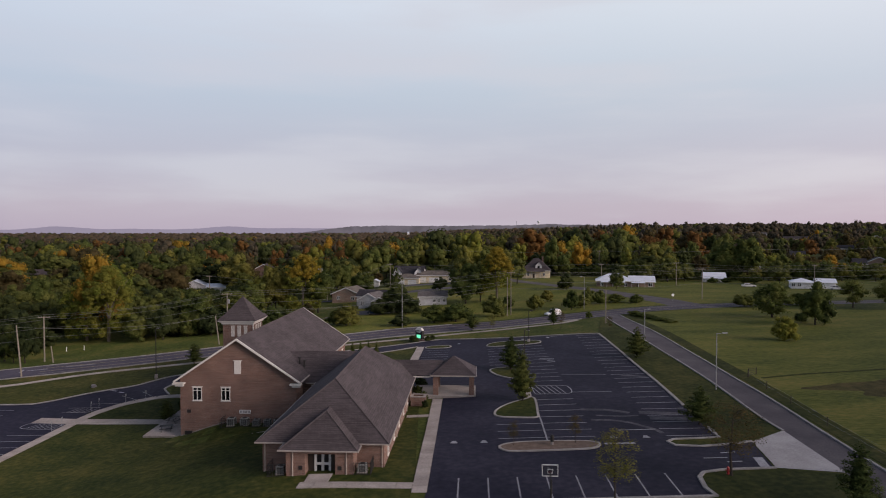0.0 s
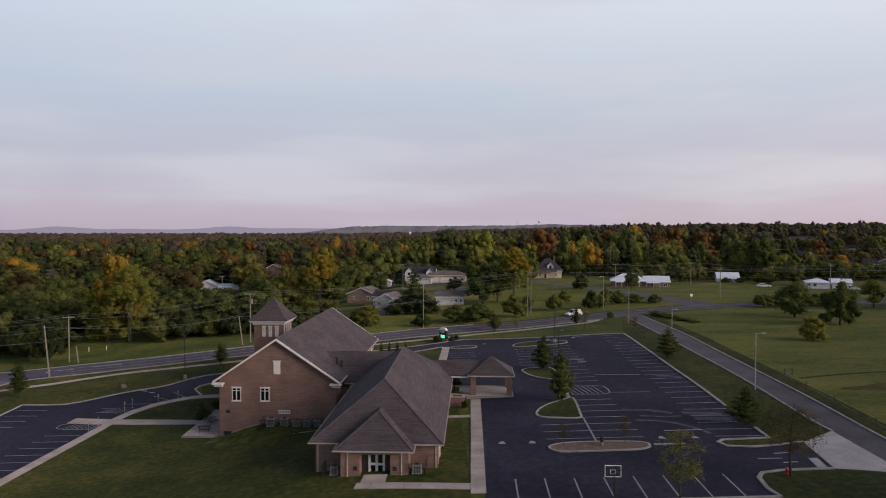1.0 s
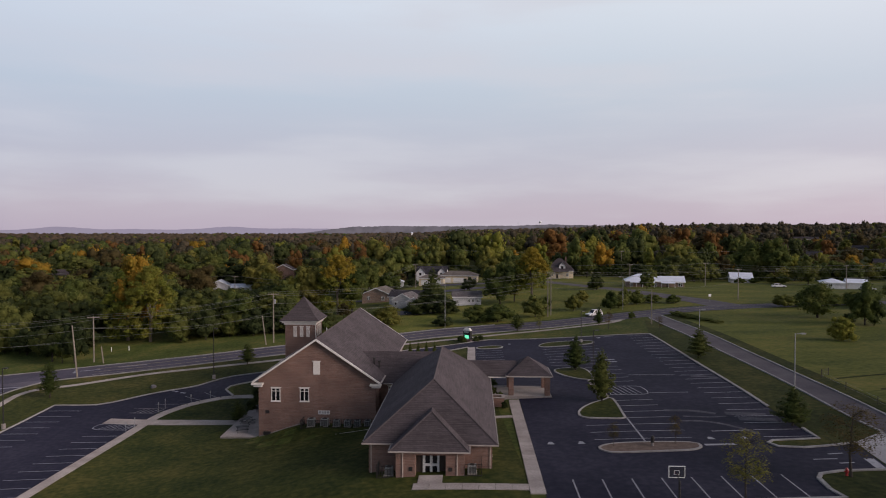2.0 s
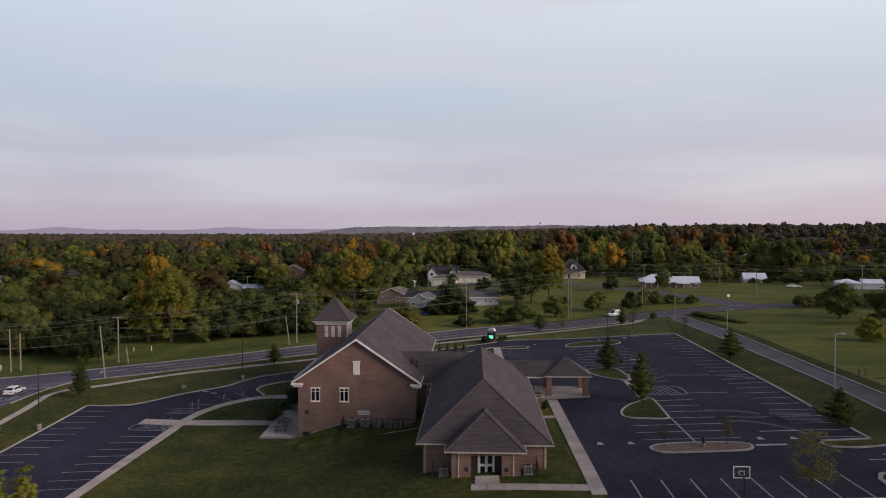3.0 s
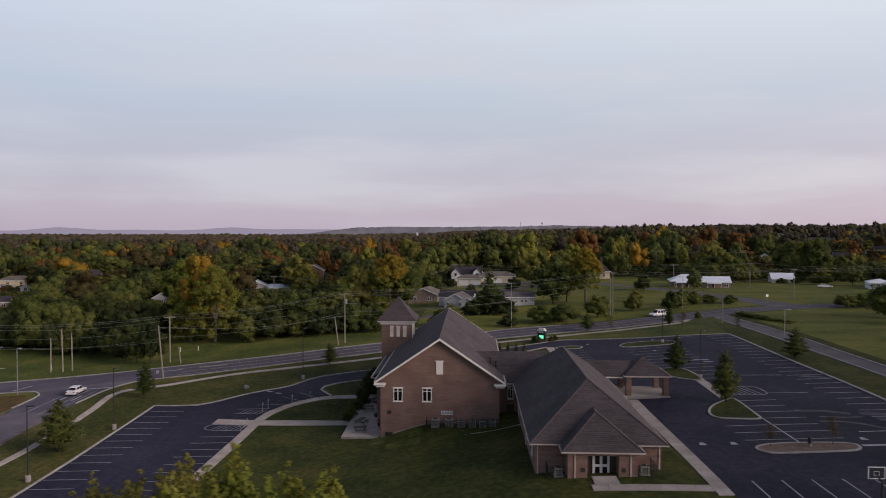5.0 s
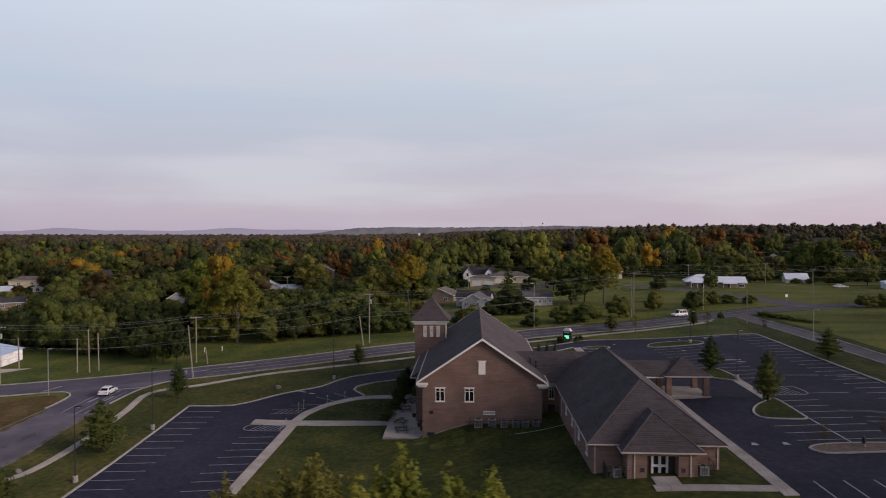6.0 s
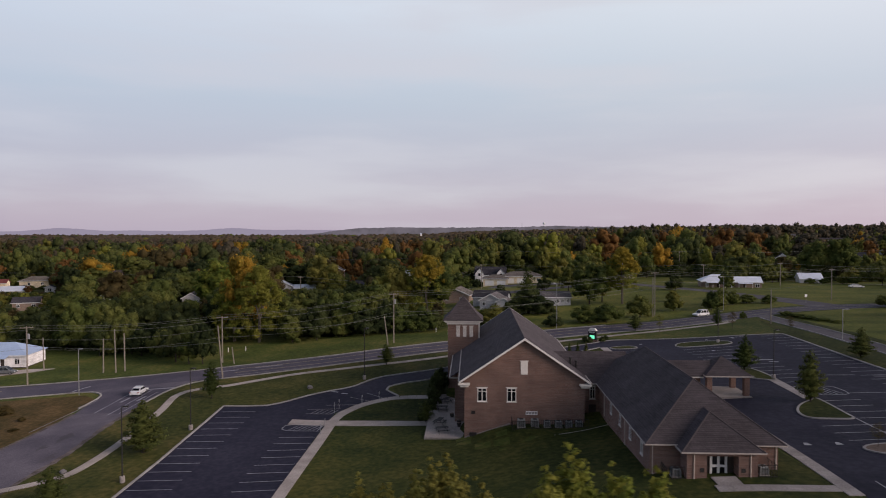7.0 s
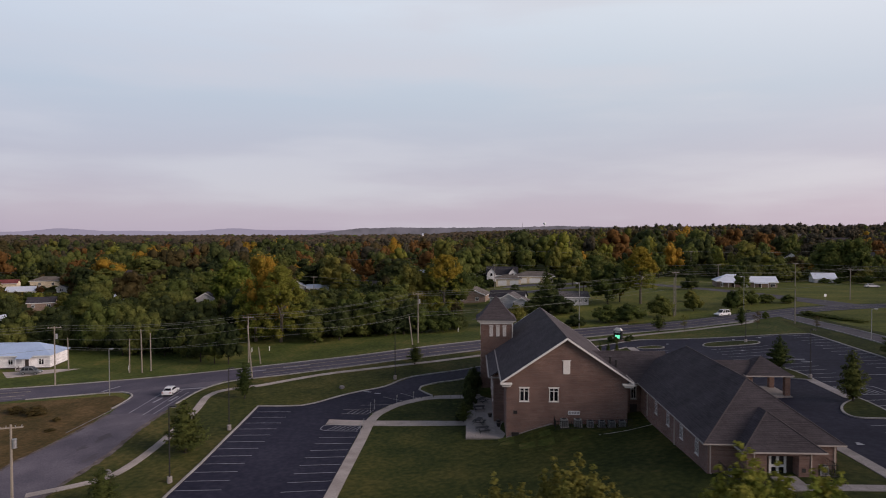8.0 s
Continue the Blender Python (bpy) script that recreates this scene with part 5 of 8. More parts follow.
def picnic_table(x, y, turn):
    t = thing("picnic_table", "dark metal picnic table with fixed benches", "table", (x, y, patio_top(y) + 0.03), turn, "patio tables")
    part("tabletop", bevelled(boxes((-0.9, 0.9, -0.4, 0.4, 0.71, 0.76)), 0.015, 1), DARK, t)
    for s in (-1, 1):
        part("bench", bevelled(boxes((-0.9, 0.9, s * 0.75 - 0.13, s * 0.75 + 0.13, 0.42, 0.46)), 0.012, 1), DARK, t)
        part("frame", tubes([((s * 0.65, -0.8, 0), (s * 0.65, -0.25, 0.7), 0.03, 0.03), ((s * 0.65, 0.8, 0), (s * 0.65, 0.25, 0.7), 0.03, 0.03), ((s * 0.65, -0.85, 0.4), (s * 0.65, 0.85, 0.4), 0.03, 0.03)], 6), DARK, t)


for x, y, r in ((-44.4, 93.6, 20), (-44.9, 97.2, 75), (-44.8, 103.6, 10), (-44.4, 107.8, 60)):
    picnic_table(x, y, r)
for y in (96.2, 97.4, 100.5):
    pot = thing("planter_pot", "dark round planter pot beside the wall", "planter", (-42.05 if y < 98 else -43.2, y, patio_top(y) + 0.03))
    part("pot", tubes([((0, 0, 0), (0, 0, 0.55), 0.24, 0.34)], 12), DARK, pot)
    part("soil", tubes([((0, 0, 0.55), (0, 0, 0.58), 0.3, 0.3)], 12), MULCH, pot)


def planter():
    x, y = -7.8, 94.4
    p = thing("brick_planter", "square brick planter with a concrete cap beside the walk", "planter", (x, y, gz(x, y)))
    part("wall", boxes((-1.05, 1.05, -0.9, -0.6, -0.3, 1.25), (-1.05, 1.05, 0.6, 0.9, -0.3, 1.25), (-1.05, -0.75, -0.6, 0.6, -0.3, 1.25), (0.75, 1.05, -0.6, 0.6, -0.3, 1.25)), BRICK, p)
    part("cap", boxes((-1.12, 1.12, -0.97, -0.55, 1.253, 1.36), (-1.12, 1.12, 0.55, 0.97, 1.253, 1.36), (-1.12, -0.7, -0.55, 0.55, 1.253, 1.36), (0.7, 1.12, -0.55, 0.55, 1.253, 1.36)), CONCRETE, p)
    part("soil", boxes((-0.74, 0.74, -0.59, 0.59, 0.2, 1.0)), MULCH, p)


planter()


def lamp_post(x, y, h, arm, label, turn=0, foot=True, mat=DARK, heads=1):
    lp = thing("street_lamp", label, "street lamp", (x, y, gz(x, y)), turn, "lamp posts")
    if foot:
        part("footing", tubes([((0, 0, -0.5), (0, 0, 0.75), 0.3, 0.3)], 12), CONCRETE, lp, "round concrete footing")
    part("pole", tubes([((0, 0, 0.0), (0, 0, h), 0.09, 0.06)], 8), mat, lp)
    part("arm", tubes([((0, 0, h - 0.08), (arm, 0, h + 0.02), 0.04, 0.035)], 6), mat, lp)
    part("head", bevelled(boxes((arm - 0.1, arm + 0.6, -0.18, 0.18, h - 0.06, h + 0.1)), 0.04, 1), mat if mat == DARK else STEEL, lp)
    part("lens", boxes((arm, arm + 0.5, -0.13, 0.13, h - 0.085, h - 0.062)), WHITE, lp)


lamp_post(-60.3, 123.2, 9.6, 0.25, "tall dark lot lamp on a concrete footing")
lamp_post(-81.9, 96.2, 9.2, 0.3, "tall dark lot lamp on a concrete footing", 0)
lamp_post(-82.1, 77.2, 9.2, 0.3, "tall dark lot lamp on a concrete footing", 0)
lamp_post(11.9, 142.4, 6.8, 0.3, "dark lot lamp on a concrete footing")
lamp_post(8.4, 108.6, 8.0, 0.3, "dark lot lamp on a concrete footing in the grass island")
lamp_post(35.3, 97.6, 8.3, 0.9, "grey steel street lamp beside the lane", 0, False, STEEL)
lamp_post(35.4, 138.4, 6.5, 0.6, "grey steel street lamp beside the lane", 0, False, STEEL)
lamp_post(-112.4, 118.4, 8.6, 0.2, "pale steel lamp post on the street corner", 0, False, STEEL)


def basketball_hoop():
    x, y = 6.9, 58.6
    h = thing("basketball_hoop", "basketball hoop on a dark pole at the lot's edge", "basketball hoop", (x, y, gz(x, y)))
    h.scale = (0.8, 0.9, 0.88)
    part("pole", tubes([((0, -0.3, -0.4), (0, -0.3, 2.6), 0.12, 0.12), ((0, -0.3, 2.6), (0, 0.5, 3.0), 0.09, 0.08)], 8), DARK, h)
    part("backboard", boxes((-0.84, 0.84, 0.6, 0.63, 2.65, 3.72)), CLEAR, h, "clear acrylic backboard")
    part("board_frame", boxes((-0.9, 0.9, 0.58, 0.66, 2.58, 2.65), (-0.9, 0.9, 0.58, 0.66, 3.72, 3.79), (-0.9, -0.84, 0.58, 0.66, 2.65, 3.72), (0.84, 0.9, 0.58, 0.66, 2.65, 3.72),
                              (-0.3, 0.3, 0.585, 0.6, 2.9, 2.94), (-0.3, 0.3, 0.585, 0.6, 3.3, 3.34), (-0.3, -0.26, 0.585, 0.6, 2.9, 3.34), (0.26, 0.3, 0.585, 0.6, 2.9, 3.34)), WHITE, h, "white painted frame")
    bm = bmesh.new()
    for k in range(16):
        a, b = k * math.tau / 16, (k + 1) * math.tau / 16
        tube(bm, (0.23 * math.cos(a), 0.92 + 0.23 * math.sin(a), 2.9), (0.23 * math.cos(b), 0.92 + 0.23 * math.sin(b), 2.9), 0.012, 0.012, 5)
    part("rim", bm, RED, h)


basketball_hoop()


def hydrant(x, y):
    h = thing("fire_hydrant", "red fire hydrant in the grass", "fire hydrant", (x, y, gz(x, y) + 0.04))
    h.scale = (0.8, 0.8, 0.8)
    part("barrel", tubes([((0, 0, -0.1), (0, 0, 0.1), 0.2, 0.18), ((0, 0, 0.1), (0, 0, 0.72), 0.14, 0.14), ((0, 0, 0.72), (0, 0, 0.78), 0.2, 0.2), ((0, 0, 0.78), (0, 0, 0.98), 0.17, 0.05)], 12), RED, h)
    part("outlet", tubes([((-0.3, 0, 0.52), (0.3, 0, 0.52), 0.08, 0.08), ((0, -0.28, 0.5), (0, 0, 0.5), 0.1, 0.1)], 10), RED, h)


hydrant(24.6, 64.6)


def litter_bin(x, y):
    b = thing("litter_bin", "dark round litter bin with a pale base on the island", "bin", (x, y, gz(x, y) + 0.14))
    b.scale = (0.75, 0.75, 0.82)
    part("base", tubes([((0, 0, -0.1), (0, 0, 0.45), 0.24, 0.22)], 12), CONCRETE, b)
    part("drum", tubes([((0, 0, 0.45), (0, 0, 1.15), 0.28, 0.3)], 12), DARK, b)
    part("hood", tubes([((0, 0, 1.15), (0, 0, 1.4), 0.3, 0.12)], 12), DARK, b)


litter_bin(8.9, 74.6)


def monument_sign():
    x, y = -12.4, 153.4
    g = gz(x, y)
    s = thing("monument_sign", "brick monument sign with a lit green display and a pale cap", "sign", (x, y, g), -32)
    part("plinth", bevelled(boxes((-1.3, 1.3, -0.55, 0.55, -0.4, 0.5)), 0.03, 1), BRICK, s)
    part("body", boxes((-0.95, 0.95, -0.36, 0.36, 0.503, 2.5)), DARK, s, "dark cabinet")
    part("screen", boxes((-0.56, 0.56, -0.39, -0.362, 0.72, 1.5)), LED_GREEN, s, "glowing green display")
    part("text_bars", boxes((-0.7, 0.5, -0.39, -0.362, 2.02, 2.12), (-0.7, 0.7, -0.39, -0.362, 2.22, 2.32)), WHITE, s, "pale lettering bars")
    part("cap", solid([(-1.0, -0.42, 2.5), (1.0, -0.42, 2.5), (1.0, 0.42, 2.5), (-1.0, 0.42, 2.5), (-0.55, -0.3, 3.1), (0.55, -0.3, 3.1), (0.55, 0.3, 3.1), (-0.55, 0.3, 3.1)],
                      [(3, 2, 1, 0), (4, 5, 6, 7), (0, 1, 5, 4), (1, 2, 6, 5), (2, 3, 7, 6), (3, 0, 4, 7)]), TRIM, s, "pale stone cap")


monument_sign()


def small_sign(x, y, turn, label, w=0.5, h=0.7, top=2.2, mat=WHITE):
    s = thing("road_sign", label, "sign", (x, y, gz(x, y)), turn)
    part("post", tubes([((0, 0, -0.3), (0, 0, top), 0.03, 0.03)], 6), STEEL, s)
    part("plate", bevelled(boxes((-w / 2, w / 2, -0.05, -0.032, top - h, top)), 0.008, 1), mat, s)


small_sign(-33.4, 152.0, -20, "white road sign on a steel post", 0.9, 1.0, 2.8)
for x, y, r in ((-63.0, 105.2, 90), (-62.6, 106.8, 90), (-59.2, 108.9, 60), (-56.6, 110.6, 60), (-62.9, 94.9, 90), (-62.8, 97.2, 90)):
    small_sign(x + 0.9, y - 0.6, r, "small parking sign on a thin post", 0.26, 0.38, 1.7, STEEL)
small_sign(61.0, 205.5, 10, "round white sign back on a post", 0.8, 0.8, 2.6)


def utility_marker(x, y):
    m = thing("marker_post", "short white utility marker in the grass", "marker post", (x, y, gz(x, y)), 0, "utility markers")
    part("post", tubes([((0, 0, -0.3), (0, 0, 0.95), 0.09, 0.09), ((0, 0, 0.95), (0, 0, 1.1), 0.12, 0.06)], 8), WHITE, m)


for x, y in ((-98.5, 156.0), (-94.4, 156.5), (-49.5, 172.0), (-121.0, 141.5)):
    utility_marker(x, y)


def boulder(x, y, r, seed, label="small grey block in the grass"):
    rnd = random.Random(seed)
    bm = bmesh.new()
    bmesh.ops.create_icosphere(bm, subdivisions=2, radius=r)
    for v in bm.verts:
        v.co *= 0.8 + 0.35 * rnd.random()
        v.co.z *= 0.75
    b = part("boulder", bm, STONE)
    b.matrix_world = pose(x, y, gz(x, y) + r * 0.4, 0, 0, seed * 40)
    tagged(b, label, "boulder")


# a small grey box-like object, drawn here as a rough stone
boulder(-69.3, 117.6, 0.5, 1)
boulder(-91.6, 80.6, 0.42, 2, "dark rounded stone beside the sidewalk")


# ---- houses beyond the road ----
def house(name, x, y, turn, w, d, h, rise, wall, roof, label, style="gable", along="x", windows=(), porch=None, garage=(), chimney=False, lift=0.0):
    """A house with walls, roof, windows, doors; its front looks to -y. windows: (x, width, z0, z1) on the front."""
    ho = thing(name, label, "house", (x, y, gz(x, y) + lift), turn)
    part("wall", boxes((-w / 2, w / 2, -d / 2, d / 2, -1.2, h)), wall, ho)
    o = 0.45
    if style == "hip":
        s = rise / (min(w, d) / 2 + o)
        part("roof", hip_roof(-w / 2 - o, w / 2 + o, -d / 2 - o, d / 2 + o, h + 0.07, s, "x" if w > d else "y"), roof, ho)
    else:
        part("roof", gable_roof(-w / 2 - o, w / 2 + o, -d / 2 - o, d / 2 + o, h - 0.05, h + rise, 0.16, along), roof, ho)
        if along == "y":
            pts = [(-w / 2, h), (w / 2, h), (0, h + rise - 0.2 - 0.05)]
            ends = [(a, yy, z) for yy in (-d / 2, d / 2) for a, z in pts]
            part("gable_wall", solid(ends, [(0, 1, 2), (5, 4, 3), (0, 3, 4, 1), (1, 4, 5, 2), (2, 5, 3, 0)]), wall, ho)
            for s in (-1, 1):
                p = [(s * (w / 2 + o), h - 0.02), (0, h + rise + 0.03), (0, h + rise - 0.3), (s * (w / 2 + o), h - 0.35)]
                part("rake_board", solid([(a, -d / 2 - o - 0.06, z) for a, z in p] + [(a, -d / 2 - o, z) for a, z in p],
                                         [(0, 1, 2, 3), (7, 6, 5, 4), (0, 4, 5, 1), (1, 5, 6, 2), (2, 6, 7, 3), (3, 7, 4, 0)]), WHITE, ho)
        else:
            pts = [(-d / 2, h), (d / 2, h), (0, h + rise - 0.25)]
            ends = [(xx, a, z) for xx in (-w / 2, w / 2) for a, z in pts]
            part("gable_wall", solid(ends, [(0, 1, 2), (5, 4, 3), (0, 3, 4, 1), (1, 4, 5, 2), (2, 5, 3, 0)]), wall, ho)
    part("fascia", boxes((-w / 2 - o, w / 2 + o, -d / 2 - o - 0.08, -d / 2 - o + 0.01, h - 0.22, h + 0.04)) if along == "x" or style == "hip" else boxes((-w / 2 - o - 0.08, -w / 2 - o, -d / 2 - o, d / 2 + o, h - 0.25, h), (w / 2 + o, w / 2 + o + 0.08, -d / 2 - o, d / 2 + o, h - 0.25, h)), WHITE, ho)
    for wx, ww, z0, z1 in windows:
        window(ho, wx, -d / 2, z0, z1, ww, frame_mat=WHITE, lintel=False)
    for gx0, gx1 in garage:
        part("garage_door", boxes((gx0, gx1, -d / 2 - 0.05, -d / 2 + 0.05, -0.1, 2.2), *[(gx0, gx1, -d / 2 - 0.06, -d / 2, 0.45 + 0.55 * k, 0.48 + 0.55 * k) for k in range(3)]), WHITE, ho, "pale panelled garage door")
    if porch:
        p0, p1 = porch
        part("porch_roof", solid([(p0, -d / 2 - 2.2, h - 0.3), (p1, -d / 2 - 2.2, h - 0.3), (p1, -d / 2 - 0.46, h + 0.2), (p0, -d / 2 - 0.46, h + 0.2), (p0, -d / 2 - 2.2, h - 0.42), (p1, -d / 2 - 2.2, h - 0.42), (p1, -d / 2 - 0.46, h + 0.06), (p0, -d / 2 - 0.46, h + 0.06)],
                                 [(0, 1, 2, 3), (7, 6, 5, 4), (0, 4, 5, 1), (1, 5, 6, 2), (2, 6, 7, 3), (3, 7, 4, 0)]), roof, ho)
        k = max(2, round((p1 - p0) / 2.4))
        for i in range(k + 1):
            px = p0 + 0.12 + (p1 - p0 - 0.24) * i / k
            part("porch_post", boxes((px - 0.07, px + 0.07, -d / 2 - 2.12, -d / 2 - 1.98, -0.8, h - 0.4)), WHITE, ho)
        part("porch_floor", boxes((p0, p1, -d / 2 - 2.2, -d / 2 - 0.003, -1.0, 0.1)), CONCRETE, ho)
        part("house_door", boxes(((p0 + p1) / 2 - 0.45, (p0 + p1) / 2 + 0.45, -d / 2 - 0.04, -d / 2 + 0.04, 0.1, 2.1)), DOOR_BROWN, ho)
    if chimney:
        part("chimney", boxes((w * 0.2, w * 0.2 + 0.7, 0.3, 1.0, h, h + rise + 0.8)), BRICK, ho)
    return ho


corner_house = house("house", -152.2, 151.2, 8, 17.6, 9, 3.0, 2.3, SIDING_WHITE, BLUE_ROOF, "long white house with pale blue metal roof and small porch", "hip",
      windows=((-6, 1.1, 0.9, 2.2), (-3.0, 1.1, 0.9, 2.2), (0.2, 1.1, 0.9, 2.2), (6.9, 1.2, 0.9, 2.3)), porch=(2.2, 5.4))
part("skirting", boxes((-8.83, 8.83, -4.53, -4.503, -1.2, 0.25), (8.803, 8.83, -4.5, 4.5, -1.2, 0.25)), DOOR_BROWN, corner_house, "dark skirting under the white walls")
for k in range(3):
    part("porch_step", boxes((3.2, 4.6, -7.0 - 0.3 * k, -6.71 - 0.3 * k, -1.2, -0.12 - 0.22 * k)), DOOR_BROWN, corner_house)
for x in (2.3, 3.0, 4.8, 5.3):
    part("railing", boxes((x - 0.04, x + 0.04, -6.75, -6.67, 0.1, 1.0)), DOOR_BROWN, corner_house)
house("house", -45.5, 246, -12, 11.0, 10, 3.0, 2.4, BRICK2, SHINGLE_TAN, "brick bungalow with a brown gable roof and white trim", "gable", "y", ((-3, 1.2, 0.8, 2.2), (2.6, 1.4, 0.8, 2.2)))
house("house", -33.0, 219.5, -14, 7.2, 9, 2.6, 2.2, SIDING_GREY, SHINGLE_GREY, "small grey clapboard house with white trim", "gable", "y", ((-2.2, 1.1, 0.8, 2.1), (1.9, 1.1, 0.8, 2.1)))
house("house", -33.4, 227.5, -14, 11.5, 7, 2.6, 2.2, SIDING_GREY, SHINGLE_DARK, "rear wing of grey clapboard under a dark roof", "gable", "x")
house("house", -29.6, 213.6, -14, 4.4, 4.0, 2.3, 1.4, SIDING_GREY, SHINGLE_GREY, "small grey clapboard porch annexe with white trim", "gable", "y", ((0.6, 0.9, 0.8, 1.9),))
house("house", -13.2, 217.5, 3, 9.0, 7, 2.7, 1.7, SIDING_GREY, SHINGLE_GREY, "long low grey house with white windows", "gable", "x", ((0.5, 0.9, 0.9, 2.1), (1.9, 0.9, 0.9, 2.1), (3.6, 0.9, 0.9, 2.1)))
house("shed", -45.4, 306, 0, 3.8, 4.5, 2.7, 1.0, SIDING_WHITE, METAL_ROOF, "small white storage shed", "gable", "y")
two_storey = house("house", -31.0, 325, -6, 14.5, 10, 3.0, 3.9, SIDING_GREY, SHINGLE_DARK, "two storey house with a steep dark roof and white gables", "gable", "x", ((-4, 1.3, 0.8, 2.2), (4, 1.3, 0.8, 2.2)))
for gx, gw in ((-4.9, 4.0), (5.3, 3.6)):             # white front gables
    gab = new("front_gable")
    gab.parent = two_storey
    part("gable_face", solid([(gx - gw / 2, -6.2, 0), (gx + gw / 2, -6.2, 0), (gx + gw / 2, -6.2, 4.0), (gx, -6.2, 6.2), (gx - gw / 2, -6.2, 4.0), (gx - gw / 2, -3, 0), (gx + gw / 2, -3, 0), (gx + gw / 2, -3, 4.0), (gx, -3, 6.2), (gx - gw / 2, -3, 4.0)],
                             [(0, 1, 2, 3, 4), (9, 8, 7, 6, 5), (0, 5, 6, 1), (1, 6, 7, 2), (4, 9, 5, 0), (2, 7, 8, 3), (3, 8, 9, 4)]), SIDING_WHITE, gab)
    part("gable_cover", gable_roof(gx - gw / 2 - 0.35, gx + gw / 2 + 0.35, -6.5, -0.4, 3.75, 6.45, 0.14), SHINGLE_DARK, gab)
    part("gable_window", boxes((gx - 0.5, gx + 0.5, -6.27, -6.2, 2.6, 3.9)), GLASS, gab)
house("house", -29.5, 298.5, -3, 11, 8, 3.0, 1.6, SIDING_CREAM, SHINGLE_TAN, "cream garage wing with white doors and tan roof", "hip", "x", garage=((-4.6, -0.8), (0.6, 4.4)))
house("house", -17.4, 303.5, -3, 17, 9, 3.2, 1.9, SIDING_CREAM, SHINGLE_TAN, "cream house with garage doors and tan hip roof", "hip", "x", ((7.2, 1.3, 0.9, 2.3),), garage=((-7.6, -3.6), (-2.4, 2.4)))
farmhouse = house("house", 30.5, 322, -8, 13, 11, 3.7, 5.6, SIDING_CREAM, SHINGLE, "old cream farmhouse with steep brown hipped roof and porch", "hip", "x", ((-3.6, 1.1, 1.0, 2.6), (3.8, 1.1, 1.0, 2.6)), porch=(-6.4, 4.4), chimney=True)
dormer = new("dormer")
dormer.parent = farmhouse
part("dormer_wall", solid([(-0.2, -4.9, 3.8), (2.8, -4.9, 3.8), (2.8, -4.9, 6.0), (1.3, -4.9, 7.6), (-0.2, -4.9, 6.0), (-0.2, -1.0, 3.8), (2.8, -1.0, 3.8), (2.8, -1.0, 6.0), (1.3, -1.0, 7.6), (-0.2, -1.0, 6.0)],
                          [(0, 1, 2, 3, 4), (9, 8, 7, 6, 5), (0, 5, 6, 1), (1, 6, 7, 2), (4, 9, 5, 0), (2, 7, 8, 3), (3, 8, 9, 4)]), SIDING_WHITE, dormer)
part("dormer_roof", gable_roof(-0.6, 3.2, -5.2, -0.6, 5.7, 7.9, 0.14), SHINGLE, dormer)
part("dormer_window", boxes((0.8, 1.8, -4.98, -4.9, 4.5, 5.8)), GLASS, dormer)
house("house", 54.6, 260.5, -10, 13.0, 9, 2.9, 2.5, BRICK2, METAL_ROOF, "brick ranch house with a pale metal roof and white porch", "hip", "x", ((-4.5, 1.2, 0.8, 2.2), (4.2, 1.2, 0.8, 2.2)), porch=(-5, 4), lift=-0.7)
house("house", 64.6, 258.0, -10, 9.0, 8.0, 2.6, 2.0, BRICK2, METAL_ROOF, "brick side wing with a pale metal roof", "gable", "x", ((3.0, 1.6, 0.8, 2.2),), porch=(-4, 1), lift=-0.6)
house("barn", 102.2, 287, -12, 8.4, 8, 1.7, 2.4, SIDING_WHITE, METAL_ROOF, "white metal barn with a pale blue roof", "gable", "x", ((-2, 1.0, 1.0, 2.0),))
house("house", 121.8, 252, -20, 7.6, 8, 2.3, 1.3, SIDING_WHITE, METAL_ROOF, "white cottage with a pale metal roof", "hip", "x", ((-3, 1.2, 0.8, 2.1), (-1, 1.2, 0.8, 2.1)))
house("house", 129.2, 250, -20, 6.2, 7, 2.3, 1.3, SIDING_WHITE, METAL_ROOF, "white outbuilding with a pale blue metal roof", "gable", "x", garage=((-2.6, 2.6),))
house("house", 137, 325, -20, 8.5, 8, 2.8, 2.2, BRICK2, SHINGLE_GREY, "small tan house with a dark gable roof", "gable", "y", ((0, 1.3, 0.8, 2.1),))
house("house", -126, 296, 14, 10, 10, 4.0, 2.4, SIDING_GREY, METAL_ROOF, "pale blue-grey house with a metal roof", "gable", "y", ((2.6, 1.2, 0.8, 2.1),), lift=0.4)
house("house", -115, 295.5, 12, 9.5, 7, 3.2, 1.5, SIDING_WHITE, METAL_ROOF, "low white annexe with a pale roof", "gable", "x", ((-2, 1.2, 0.8, 2.1), (2, 1.2, 0.8, 2.1)), lift=0.4)
house("house", -236, 352, 20, 11, 9, 3.2, 3.4, BRICK, SHINGLE, "brick house with a steep brown roof among the trees", "gable", "x", ((-2, 1.2, 0.8, 2.1),), lift=1.5)
house("house", -205, 239, 24, 8.6, 7, 2.6, 1.9, BRICK2, SHINGLE_DARK, "tan brick bungalow with a dark roof among the trees", "gable", "x", ((2.6, 1.4, 0.8, 2.1), (-2.4, 1.2, 0.8, 2.1)), lift=0.3)
house("house", -253.5, 299, 22, 13, 9, 2.4, 2.0, SIDING_WHITE, METAL_ROOF, "white house with a broad pale metal roof", "gable", "x", lift=-0.6)
house("house", -193.5, 203, 24, 8, 7, 2.3, 1.4, SIDING_WHITE, METAL_ROOF, "low white house behind the hedge trees", "hip", "x", lift=-0.6)
